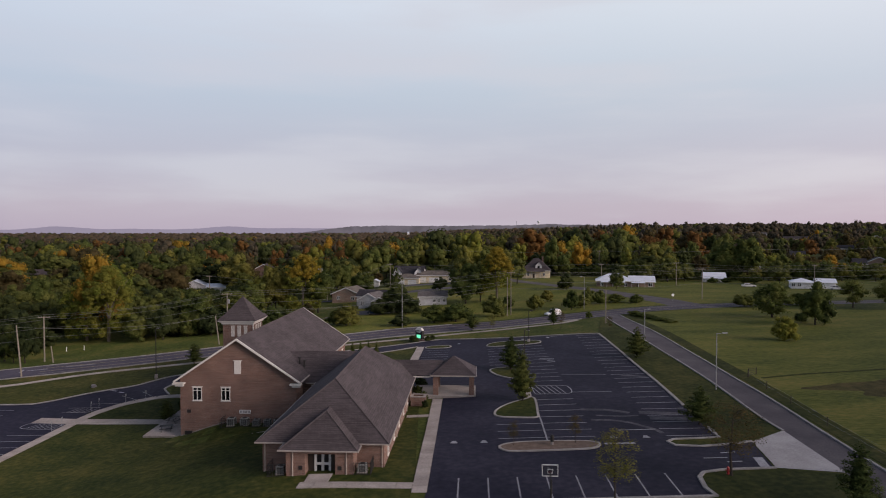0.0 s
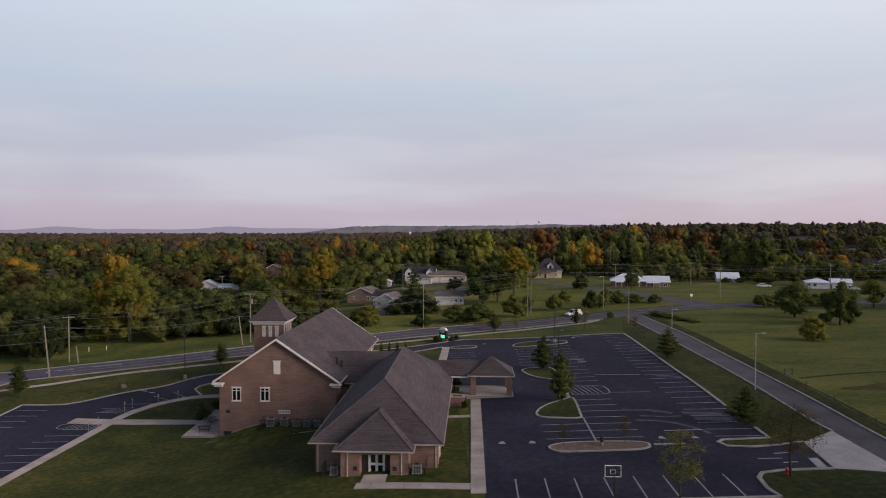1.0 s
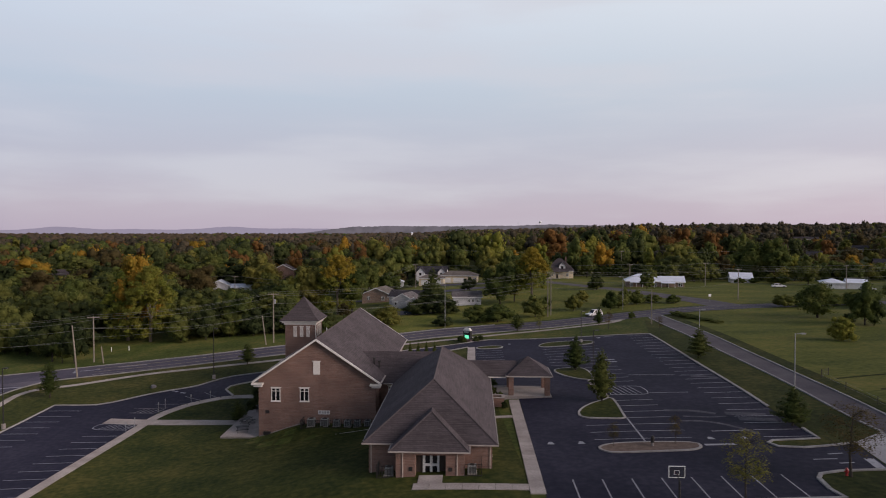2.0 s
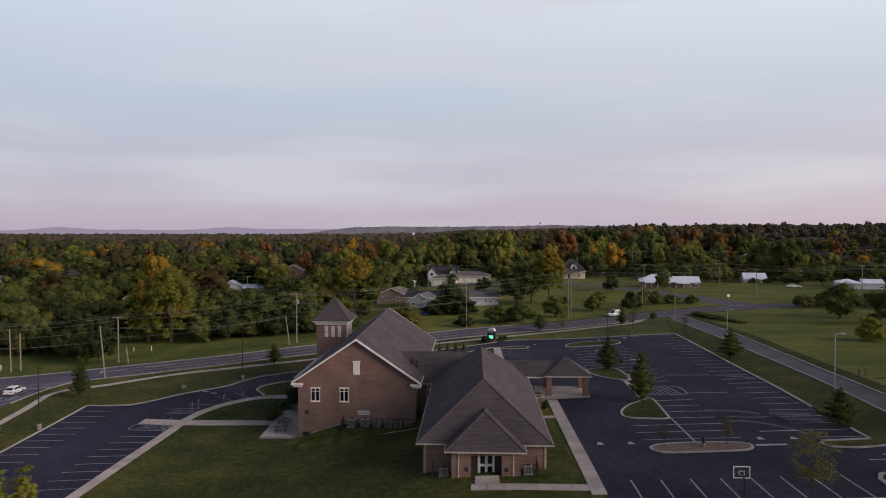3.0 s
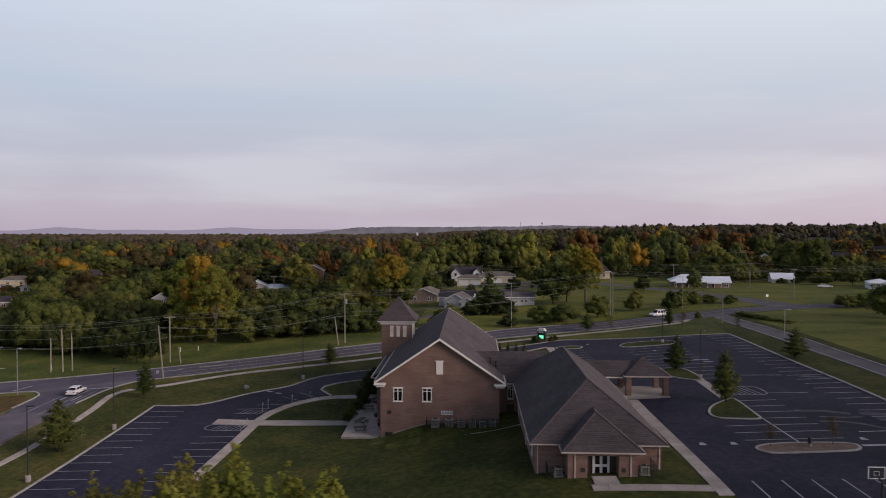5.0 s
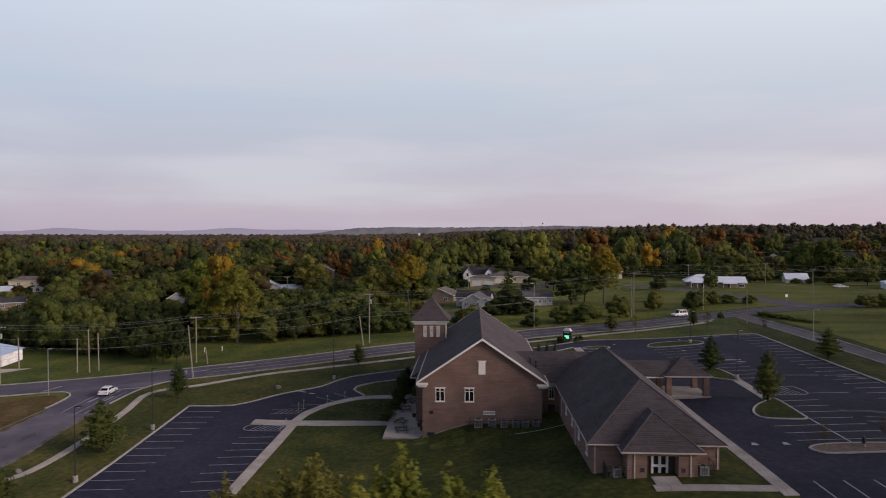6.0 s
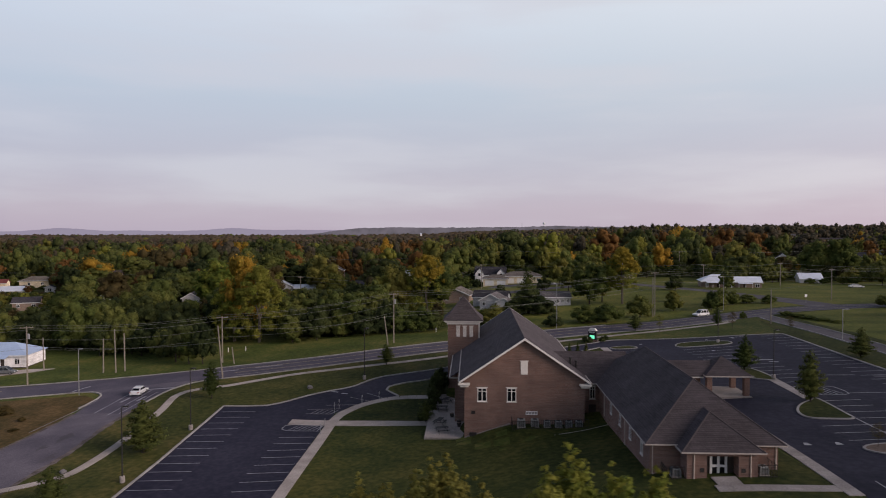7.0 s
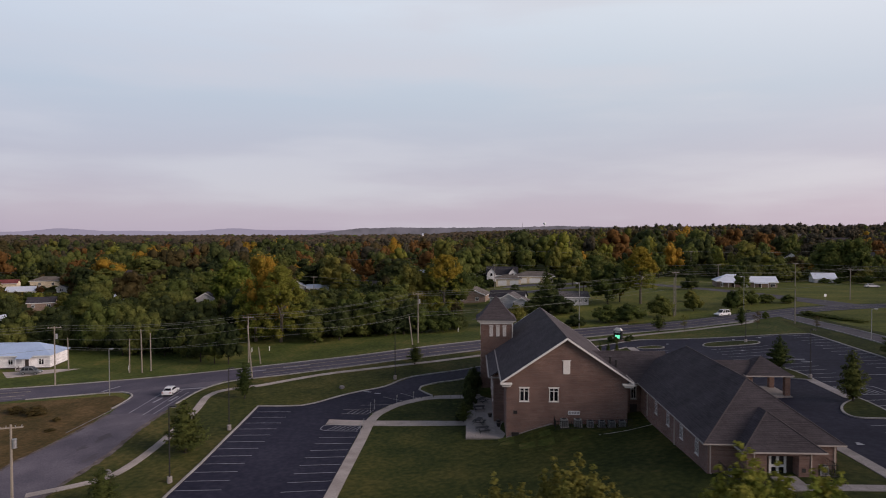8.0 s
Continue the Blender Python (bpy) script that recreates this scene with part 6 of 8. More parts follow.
house("house", -266, 336, 20, 15, 9, 3.0, 2.0, SIDING_CREAM, SHINGLE_TAN, "long tan-roofed bungalow among the trees", "hip", "x", ((-3, 1.3, 0.8, 2.1), (3, 1.3, 0.8, 2.1)), lift=0.8)
house("shed", -236, 300, 24, 4.0, 4.6, 2.9, 1.0, SIDING_WHITE, SHINGLE_DARK, "small white two-window outbuilding", "gable", "y", ((0, 1.4, 1.2, 2.6),), lift=0.4)
house("shed", -188, 264, 20, 5.0, 5, 2.4, 1.0, SIDING_WHITE, METAL_ROOF, "low white garden shed among the trees", "gable", "x", lift=0.2)
house("house", -76, 338, -5, 12, 7, 3.4, 1.4, SIDING_WHITE, METAL_ROOF, "long white building among the trees", "gable", "x", lift=4.0)
house("house", -118, 372, 5, 11, 9, 4.0, 3.0, BRICK, SHINGLE, "brick house with white gable trim among the trees", "gable", "y", lift=3.0)
for x, y, r, m, rf, lab, w, along in ((217, 455, -22, SIDING_GREY, SHINGLE_DARK, "grey two storey house on the wooded slope", 9, "x"), (226, 381, -24, BRICK2, SHINGLE_DARK, "tan brick gabled house with white trim on the wooded slope", 11, "y"),
                                      (204, 361, -20, BRICK2, SHINGLE_DARK, "low tan brick house under the wooded slope", 6, "x"), (300, 552, -20, SIDING_GREY, SHINGLE_DARK, "house with a wide dark roof on the wooded slope", 17, "x"),
                                      (159, 436, -20, SIDING_WHITE, SHINGLE_DARK, "small white gabled house among dark trees", 7, "y"), (348, 734, -15, BRICK, SHINGLE, "long brick house on the far slope", 24, "x"),
                                      (366, 868, -15, SIDING_GREY, SHINGLE_GREY, "long pale building on the far slope", 16, "x"), (448, 760, -25, SIDING_GREY, SHINGLE_DARK, "grey house on the far slope", 15, "y")):
    house("house", x, y, r, w, 9, 4.2, 2.8, m, rf, lab, "gable", along, ((-w / 4, 1.3, 0.9, 2.3), (w / 4, 1.3, 0.9, 2.3)), lift=0.0)
house("house", -150, 256, 12, 6.5, 6, 2.6, 2.2, SIDING_GREY, SHINGLE_GREY, "small grey gabled house among the trees", "gable", "y", ((0, 1.3, 0.8, 2.0),), lift=0.4)
house("house", -279, 324, 20, 9, 7, 2.6, 1.8, SIDING_CREAM, SHINGLE_RED, "low house with a dull red roof", "gable", "x", lift=0.6)
BUILT = [(o.location.x, o.location.y) for o in bpy.data.objects if o.get("category") == "house"]


# ---- utility poles and wires ----
def utility_pole(x, y, h, label, arms=1, lean=(0, 0), box_on=False, turn=20, mat=WOODPOLE):
    up = thing("utility_pole", label, "utility pole", (x, y, gz(x, y)), turn, "utility poles")
    top = Vector((lean[0], lean[1], h))
    part("pole", tubes([((0, 0, -0.5), top, 0.16, 0.11)], 8), mat, up)
    for k in range(arms):
        z = h - 0.35 - 0.9 * k
        part("crossarm", boxes((-1.2 + lean[0], 1.2 + lean[0], -0.07 + lean[1], 0.07 + lean[1], z - 0.07, z + 0.07)), mat, up)
        for i in (-1.05, -0.45, 0.45, 1.05):
            part("insulator", tubes([((i + lean[0], lean[1], z + 0.07), (i + lean[0], lean[1], z + 0.27), 0.05, 0.035)], 6), STEEL, up)
    if box_on:
        part("transformer", tubes([((0.32, 0, h - 2.6), (0.32, 0, h - 1.6), 0.25, 0.25)], 10), STEEL, up, "grey pole transformer")
    return up


def wire(parent_label, ends, sag):
    """A hanging cable from pole to pole."""
    bm = bmesh.new()
    last = None
    for (ax, ay, az), (bx, by, bz) in zip(ends, ends[1:]):
        for k in range(11):
            t = k / 10
            p = Vector((ax + (bx - ax) * t, ay + (by - ay) * t, az + (bz - az) * t - 4 * sag * t * (1 - t)))
            if last is not None and k > 0:
                tube(bm, last, p, 0.02, 0.02, 4)
            last = p
    tagged(part("power_line", bm, CABLE), parent_label, "power line", "overhead lines")


ROADPOLES = [(-200, 108.0, 11.5), (-129.8, 129.5, 12.0), (-94.4, 141.6, 10.2), (-58.6, 155.5, 11.9), (10.6, 186.5, 12.2), (72.0, 212.0, 9.8), (150, 222, 10)]
for k, (x, y, h) in enumerate(ROADPOLES):
    utility_pole(x, y, h, "weathered wooden utility pole beside the road" + (" with a grey transformer" if k in (1, 3) else ""), 1, box_on=k in (1, 3))
for dx, dz, sag in ((-0.9, -0.35, 0.8), (0.0, 0.25, 1.0), (0.9, -0.7, 1.15), (0.0, -2.6, 1.1), (0.1, -4.6, 1.2)):
    wire("thin dark power lines along the road", [(x + dx, y, gz(x, y) + h + dz) for x, y, h in ROADPOLES], sag)
for x, y, h, ln, lab in ((-88.0, 125.0, 10.2, (-0.9, 0), "pale leaning wooden pole at the road"), (-59.6, 153.0, 6.8, (-0.9, 0), "leaning wooden stub pole beside the road"), (9.5, 184.4, 10.8, (0, 0), "wooden pole standing beside a taller one"),
                         (-119.4, 138.8, 7.4, (0.1, 0), "short wooden pole in the grass"), (-116.3, 138.2, 9.3, (-0.2, 0), "bare wooden pole in the grass"), (-114.9, 139.3, 8.2, (-0.1, 0), "bare wooden pole with a small box"),
                         (-136.8, 145.2, 7.3, (-0.1, 0), "short wooden pole near the white house"), (32.6, 164.6, 8.4, (0, 0), "pale wooden pole at the lane's corner"), (-91.0, 139.5, 3.6, (-0.5, 0), "short leaning stub in the grass")):
    utility_pole(x, y, h, lab, 0, ln, turn=0)
wire("thin cable between poles", [(-88.9, 125.0, gz(-88, 125) + 9.8), (-59.9, 153, gz(-59, 153) + 6.6), (9.5, 184.4, gz(9, 184) + 9)], 1.2)
wire("thin cable over the street corner", [(-129.8, 129.5, gz(-130, 130) + 8.0), (-88.9, 125.0, gz(-88, 125) + 7.0)], 0.9)
lamp_post(-18.4, 171.3, 11.6, 0.5, "tall pale lamp post across the road", 200, False, STEEL)
lamp_post(32.2, 194.0, 9.5, 0.8, "tall pale lamp post across the road", 200, False, STEEL)
FARPOLES = [(-330, 330, 10), (-215, 300, 10), (-113.3, 280.4, 9.4), (-56.4, 254.1, 7.6), (-36, 287, 10.5), (50.6, 264.5, 8.4), (79, 262, 9.0), (122, 243, 9.0), (200, 250, 9.5)]
for x, y, h in FARPOLES:
    utility_pole(x, y, h, "wooden utility pole among the houses", 1)
for dx, dz in ((-0.8, 0), (0.8, 0), (0, -1.6)):
    wire("thin dark power lines over the houses", [(x + dx, y, gz(x, y) + h + dz) for x, y, h in FARPOLES], 1.0)
HILLPOLES = [(-230, 372, 14), (-90, 352, 14), (-20, 345, 13.5), (62.8, 334.5, 12.4), (140, 345, 12.5), (230, 372, 13)]
for x, y, h in HILLPOLES:
    utility_pole(x, y, h, "tall wooden utility pole before the woods", 1)
for dx in (-0.8, 0.8):
    wire("thin dark power lines before the woods", [(x + dx, y, gz(x, y) + h) for x, y, h in HILLPOLES], 1.2)
utility_pole(38.9, 61.4, 7.6, "wooden utility pole with a small lamp beside the lane", 0)
utility_pole(-96.4, 70.0, 9.8, "wooden utility pole with a grey transformer beside the street", 1, box_on=True)


# ---- cars ----
def car(x, y, turn, paint, label, length=4.5, height=1.45, wagon=False, half=0.88):
    c = thing("car", label, "car", (x, y, gz(x, y) + 0.06), turn)
    L, W = length / 2, half
    side = [(-L, 0.35), (-L, 0.82), (-L + 0.25, 0.93), (L - 1.1, 0.88), (L - 0.1, 0.72), (L, 0.5), (L - 0.05, 0.3), (-L + 0.1, 0.28)]
    n = len(side)
    bm = solid([(a, -W, z) for a, z in side] + [(a, W, z) for a, z in side], [tuple(range(n)), tuple(range(2 * n - 1, n - 1, -1))] + [(k, k + n, (k + 1) % n + n, (k + 1) % n) for k in range(n)])
    part("body", bevelled(bm, 0.06, 2), paint, c, smooth=False)
    tail = 0.5 if wagon else 1.2                      # how far the roof starts before the rear end
    cab = [(-L + (0.08 if wagon else 0.4), 0.9), (-L + tail, height), (0.3, height), (1.2, 0.88)]

    def across(z):
        return W * (0.93 - 0.17 * (z - 0.9) / (height - 0.9))

    part("cabin", bevelled(solid([(a, -W * (0.93 if z < 1 else 0.76), z) for a, z in cab] + [(a, W * (0.93 if z < 1 else 0.76), z) for a, z in cab],
                                 [(0, 1, 2, 3), (7, 6, 5, 4), (0, 4, 5, 1), (1, 5, 6, 2), (2, 6, 7, 3), (3, 7, 4, 0)]), 0.05, 2), paint, c)
    lo, hi = 0.97, height - 0.1
    sides = ((-L + 0.32, -L + 1.0, -L + 0.55, -L + 1.0), (-L + 1.1, -0.3, -L + 1.1, -0.3), (-0.2, 0.92, -0.2, 0.32)) if wagon else ((-L + 0.75, -0.3, -L + 1.2, -0.3), (-0.2, 0.95, -0.2, 0.32))
    for q in (-1, 1):
        for a0, a1, b0, b1 in sides:
            rim = [(a0, lo), (a1, lo), (b1, hi), (b0, hi)]
            part("side_window", solid([(a, q * (across(z) - 0.02), z) for a, z in rim] + [(a, q * (across(z) + 0.012), z) for a, z in rim],
                                      [(0, 1, 2, 3), (7, 6, 5, 4), (0, 4, 5, 1), (1, 5, 6, 2), (2, 6, 7, 3), (3, 7, 4, 0)]), GLASS, c, "dark side glass")
        if wagon:
            part("roof_rail", boxes((-L + 0.7, 0.2, q * W * 0.66 - 0.025, q * W * 0.66 + 0.025, height + 0.03, height + 0.09)), DARK, c, "dark roof rail")
    for name, (a0, z0), (a1, z1) in (("windscreen", (1.12, 0.95), (0.38, height - 0.07)), ("rear_window", (cab[0][0] + 0.1, 1.0), (-L + tail - 0.06, height - 0.06))):
        e = 0.016 if name == "windscreen" else -0.016
        ring = [(a + d, q * (across(z) - 0.09), z) for d in (-e, e) for a, z, q in ((a0, z0, -1), (a0, z0, 1), (a1, z1, 1), (a1, z1, -1))]
        part(name, solid(ring, [(0, 1, 2, 3), (7, 6, 5, 4), (0, 4, 5, 1), (1, 5, 6, 2), (2, 6, 7, 3), (3, 7, 4, 0)]), GLASS, c, "dark glass")
    part("roof", bevelled(boxes((cab[1][0] - 0.02, cab[2][0] + 0.05, -W * 0.77, W * 0.77, height - 0.03, height + 0.035)), 0.03, 1), paint, c)
    for a in (-L + 0.85, L - 0.9):
        for s in (-1, 1):
            wheel = new("wheel")
            wheel.parent = c
            wheel.location = (a, s * (W - 0.08), 0.31)
            part("tyre", tubes([((0, -0.11, 0), (0, 0.11, 0), 0.32, 0.32)], 16), RUBBER, wheel)
            part("rim", tubes([((0, -0.12, 0), (0, 0.12, 0), 0.19, 0.19)], 10), STEEL, wheel)
    for s in (-1, 1):
        part("tail_light", boxes((-L - 0.015, -L + 0.05, s * 0.68 - 0.16, s * 0.68 + 0.16, 0.66, 0.8)), TAIL, c)
        part("headlight", boxes((L - 0.14, L + 0.01, s * 0.64 - 0.18, s * 0.64 + 0.18, 0.52, 0.64)), WHITE, c)
    return c


car(-100.0, 116.3, 94, CAR_WHITE, "white sedan waiting at the stop line", 4.2, 1.42, half=0.82)
car(21.9, 182.5, 210, CAR_WHITE, "white sport utility car on the main road", 4.7, 1.72, True, 0.9)
car(-143.0, 141.6, 10, CAR_GREY, "grey hatchback parked on the drive", 4.2, 1.6, True)
car(-29.6, 198.6, 5, CAR_BLUE, "dark blue pickup parked in front of the small house", 4.8, 1.6)
car(104.0, 255.3, -8, CAR_WHITE, "white car parked on the grass", 5.0, 1.4)
car(128.6, 241.0, -20, CAR_WHITE, "white car parked beside the cottage", 4.6, 1.5)
car(-197.0, 230.5, 40, CAR_GREY, "grey car parked at the bungalow", 4.6, 1.5)
car(-192.5, 233.0, 44, CAR_WHITE, "white car parked at the bungalow", 4.6, 1.5)
car(-96.5, 330, 70, CAR_WHITE, "white car parked on the pale street", 4.6, 1.5)


def field_fence():
    pts = straight_line([(42.6, 104.5), (42.2, 97), (41.9, 89), (41.4, 79), (41.0, 66), (40.0, 48)], 7.5)
    f = thing("wire_fence", "old wire fence on weathered posts along the field", "fence", (42.6, 104.5, gz(42.6, 104.5)))
    o = Vector((42.6, 104.5, gz(42.6, 104.5)))
    tops = []
    for p in pts:
        q = Vector((p.x, p.y, gz(p.x, p.y))) - o
        part("post", tubes([(q - Vector((0, 0, 0.3)), q + Vector((0.03, 0, 1.15)), 0.055, 0.05)], 6), DARKWOOD, f)
        tops.append(q)
    for z in (0.5, 1.0):
        part("wire", tubes([(a + Vector((0, 0, z)), b + Vector((0, 0, z)), 0.006, 0.006) for a, b in zip(tops, tops[1:])], 4), STEEL, f)
    gate = thing("farm_gate", "low grey farm gate in the wire fence", "gate", (42.9, 105.0, gz(43, 105)), 40)
    part("gate_frame", tubes([((0, 0, 0), (0, 0, 1.3), 0.08, 0.08), ((2.4, 0, 0), (2.4, 0, 1.2), 0.06, 0.06)] + [((0, 0, 0.25 + 0.28 * k), (2.4, 0, 0.25 + 0.28 * k), 0.025, 0.025) for k in range(4)], 6), DARKWOOD, gate)


field_fence()


# ---- trees ----
def leaf_cards(rng, centres, normals, size):
    """Small bent leaf clumps, one for each centre, facing roughly along its normal."""
    n = len(centres)
    nr = normals + np.array([0, 0, 0.25]) + rng.normal(0, 0.34, (n, 3))
    nr /= np.linalg.norm(nr, axis=1, keepdims=True)
    a = np.cross(nr, rng.normal(0, 1, (n, 3)))
    a /= np.linalg.norm(a, axis=1, keepdims=True)
    b = np.cross(nr, a)
    s = (size * rng.uniform(0.6, 1.35, n))[:, None]
    c = centres
    v = np.stack([c - a * s - 0.25 * b * s, c + 0.15 * a * s - 0.75 * b * s - 0.15 * nr * s, c + a * s + 0.2 * b * s, c - 0.1 * a * s + 0.8 * b * s - 0.15 * nr * s], 1).reshape(-1, 3)
    f = np.arange(4 * n).reshape(-1, 4)
    return v, f


ICO = bmesh.new()
bmesh.ops.create_icosphere(ICO, subdivisions=2, radius=1.0)
ICO_V = np.array([v.co[:] for v in ICO.verts])
ICO_F = np.array([[v.index for v in f.verts] for f in ICO.faces])
ICO.free()
LUMP = bmesh.new()
bmesh.ops.create_icosphere(LUMP, subdivisions=1, radius=1.0)
LUMP_V = np.array([v.co[:] for v in LUMP.verts])
LUMP_F = np.array([[v.index for v in f.verts] for f in LUMP.faces])
LUMP.free()


def crown(rng, cards, size, rx, rz, cz, lobes, shape="round", core=0.6, given=None):
    """Leaves of one crown: clumps over the skin of many lobes, round a dark inner mass."""
    pts, nrm = [], []
    lc, lr = [], []
    for k in range(0 if given else lobes):
        u = rng.uniform(-0.95, 1.0) if shape != "cone" else 1 - 2 * math.sqrt(rng.uniform(0, 1))
        ang = rng.uniform(0, math.tau)
        if shape == "cone":
            w = (1 - u) / 2 * 0.72 + 0.04
            rad = rx * w * math.sqrt(rng.uniform(0.2, 1))
            r = rx * (0.12 + 0.26 * w)
        else:
            w = math.sqrt(max(0, 1 - u * u))
            rad = rx * 0.68 * w * math.sqrt(rng.uniform(0.1, 1))
            r = rx * (0.16 + 0.30 * rng.uniform(0, 1) ** 1.4)
            rad *= 1.12
        lc.append((rad * math.cos(ang), rad * math.sin(ang), cz + u * rz * (0.66 if shape != "cone" else 0.9)))
        lr.append(r)
    if given:
        lc, lr = [q[:3] for q in given], [q[3] for q in given]
        lobes = len(given)
    lc, lr = np.array(lc), np.array(lr)
    which = rng.choice(lobes, cards, p=lr ** 2 / (lr ** 2).sum())
    d = rng.normal(0, 1, (cards, 3))
    d /= np.linalg.norm(d, axis=1, keepdims=True)
    d[:, 2] = np.where(d[:, 2] < -0.5, -d[:, 2], d[:, 2])
    rr = 1.14 - 0.62 * rng.uniform(0, 1, (cards, 1)) ** 1.6
    c = lc[which] + d * lr[which][:, None] * rr * np.array([1, 1, 0.85])
    v, f = leaf_cards(rng, c, d, size)
    vs, fs, k = [v], [list(q) for q in f], len(v)
    if core:
        for p, r in zip(lc, lr):
            w = LUMP_V * r * core * (1 + 0.3 * rng.normal(0, 1, (len(LUMP_V), 1)).clip(-1.5, 1.5)) * np.array([1, 1, 0.85]) + p
            vs.append(w)
            fs += [list(q + k) for q in LUMP_F]
            k += len(w)
    return np.concatenate(vs), fs


def mass(rng, cards, size, rx, rz, cz, rough=1.0, core=0.74, fine=True):
    """Leaves of one full crown: leaf clumps over the skin of many rounded boughs that bulge from an egg, round dark inner masses."""
    n = 40 if cards > 400 else 20 if fine else 8
    k = np.arange(n) + 0.5
    u = np.clip(1 - 1.72 * k / n + rng.normal(0, 0.10, n), -0.8, 1)
    a = k * 2.39996 + rng.normal(0, 0.35, n)
    egg = rng.uniform(0.75, 1.0)
    w = np.sqrt(1 - u * u) * np.where(u > 0, egg, 1.0)
    reach = 0.68 + 0.14 * rough * rng.normal(0, 1, n).clip(-1.6, 1.6)
    lc = np.stack([rx * reach * w * np.cos(a), rx * reach * w * np.sin(a), cz + rz * reach * u], 1)
    lr = rx * (0.27 if n > 20 else 0.33 if n > 10 else 0.46) * rng.uniform(0.55, 1.35, n)
    which = rng.choice(n, cards, p=lr ** 2 / (lr ** 2).sum())
    out = lc - np.array([0, 0, cz - 0.3 * rz])
    out /= np.linalg.norm(out, axis=1, keepdims=True)
    d = rng.normal(0, 1, (cards, 3)) + 0.9 * out[which]
    d /= np.linalg.norm(d, axis=1, keepdims=True)
    c = lc[which] + d * lr[which][:, None] * (1.0 + 0.26 * rng.normal(0, 1, (cards, 1)).clip(-1.0, 1.7)) * np.array([1, 1, 0.9])
    v, f = leaf_cards(rng, c, d, size)
    cv, cf = (ICO_V, ICO_F) if n > 20 else (LUMP_V, LUMP_F)
    vs, fs, m = [v], [list(q) for q in f], len(v)
    for p, r in list(zip(lc, lr * (0.82 if n > 20 else 0.90))) + [(np.array([0, 0, cz - 0.1 * rz]), rx * 0.62)]:
        q = cv * r * (1 + 0.17 * rng.normal(0, 1, (len(cv), 1)).clip(-1.5, 1.5)) * np.array([1, 1, 0.95]) + p
        vs.append(q)
        fs += [list(i + m) for i in cf]
        m += len(q)
    return np.concatenate(vs), fs


def feather(rng, cards, size, rx, h0, h1, power=0.75):
    """Leaves of a young pointed tree: fine sprays along rising branches, with open feathery edges."""
    n = 46
    hb = h0 + (h1 - h0) * (np.arange(n) + rng.uniform(0, 1, n)) / n
    u = (hb - h0) / (h1 - h0)
    low = np.clip(u / 0.12, 0.35, 1)
    ln = rx * (1 - u) ** power * low * rng.uniform(0.72, 1.12, n) + 0.12
    an = np.arange(n) * 2.4 + rng.uniform(-0.4, 0.4, n)
    which = rng.choice(n, cards, p=(ln ** 1.6) / (ln ** 1.6).sum())
    t = rng.uniform(0.08, 1.0, cards) ** 0.62
    a = an[which] + rng.normal(0, 0.34, cards) * (1.15 - 0.5 * t)
    rad = ln[which] * t
    z = hb[which] + rad * 0.42 + rng.normal(0, 0.16, cards) - 0.18 * t
    c = np.stack([rad * np.cos(a), rad * np.sin(a), z], 1)
    d = np.stack([np.cos(a) * 0.7, np.sin(a) * 0.7, np.full(cards, 0.5)], 1)
    v, f = leaf_cards(rng, c, d, size)
    w = ICO_V * np.array([rx * 0.36, rx * 0.36, (h1 - h0) * 0.40])
    w[:, :2] *= 1 - 0.75 * np.clip(w[:, 2:3] / ((h1 - h0) * 0.40), -0.2, 1)
    w[:, 2] += h0 + (h1 - h0) * 0.44
    return np.concatenate([v, w]), [list(q) for q in f] + [list(q + len(v)) for q in ICO_F]


def limbs(rng, h, top, r, spread, count, start=0.35):
    rows = [((0, 0, -0.3), (rng.uniform(-.15, .15), rng.uniform(-.15, .15), h * start), r, r * 0.75)]
    a = Vector(rows[0][1])
    b = Vector((rng.uniform(-.3, .3), rng.uniform(-.3, .3), top))
    rows.append((a, b, r * 0.75, r * 0.15))
    for k in range(count):
        t = rng.uniform(0.0, 0.75)
        p = a.lerp(b, t)
        ang = rng.uniform(0, math.tau)
        reach = spread * (1 - 0.6 * t) * rng.uniform(0.6, 1.0)
        mid = p + Vector((math.cos(ang) * reach * 0.55, math.sin(ang) * reach * 0.55, reach * 0.45))
        rows.append((p, mid, r * 0.42 * (1 - 0.5 * t), r * 0.24))
        rows.append((mid, mid + Vector((math.cos(ang + .3) * reach * 0.5, math.sin(ang + .3) * reach * 0.5, reach * 0.5)), r * 0.24, r * 0.05))
    return tubes(rows, 6)


class Stock:
    """Tree shapes of one metre scale, built once; every planted tree shares their meshes."""
    meshes = {}


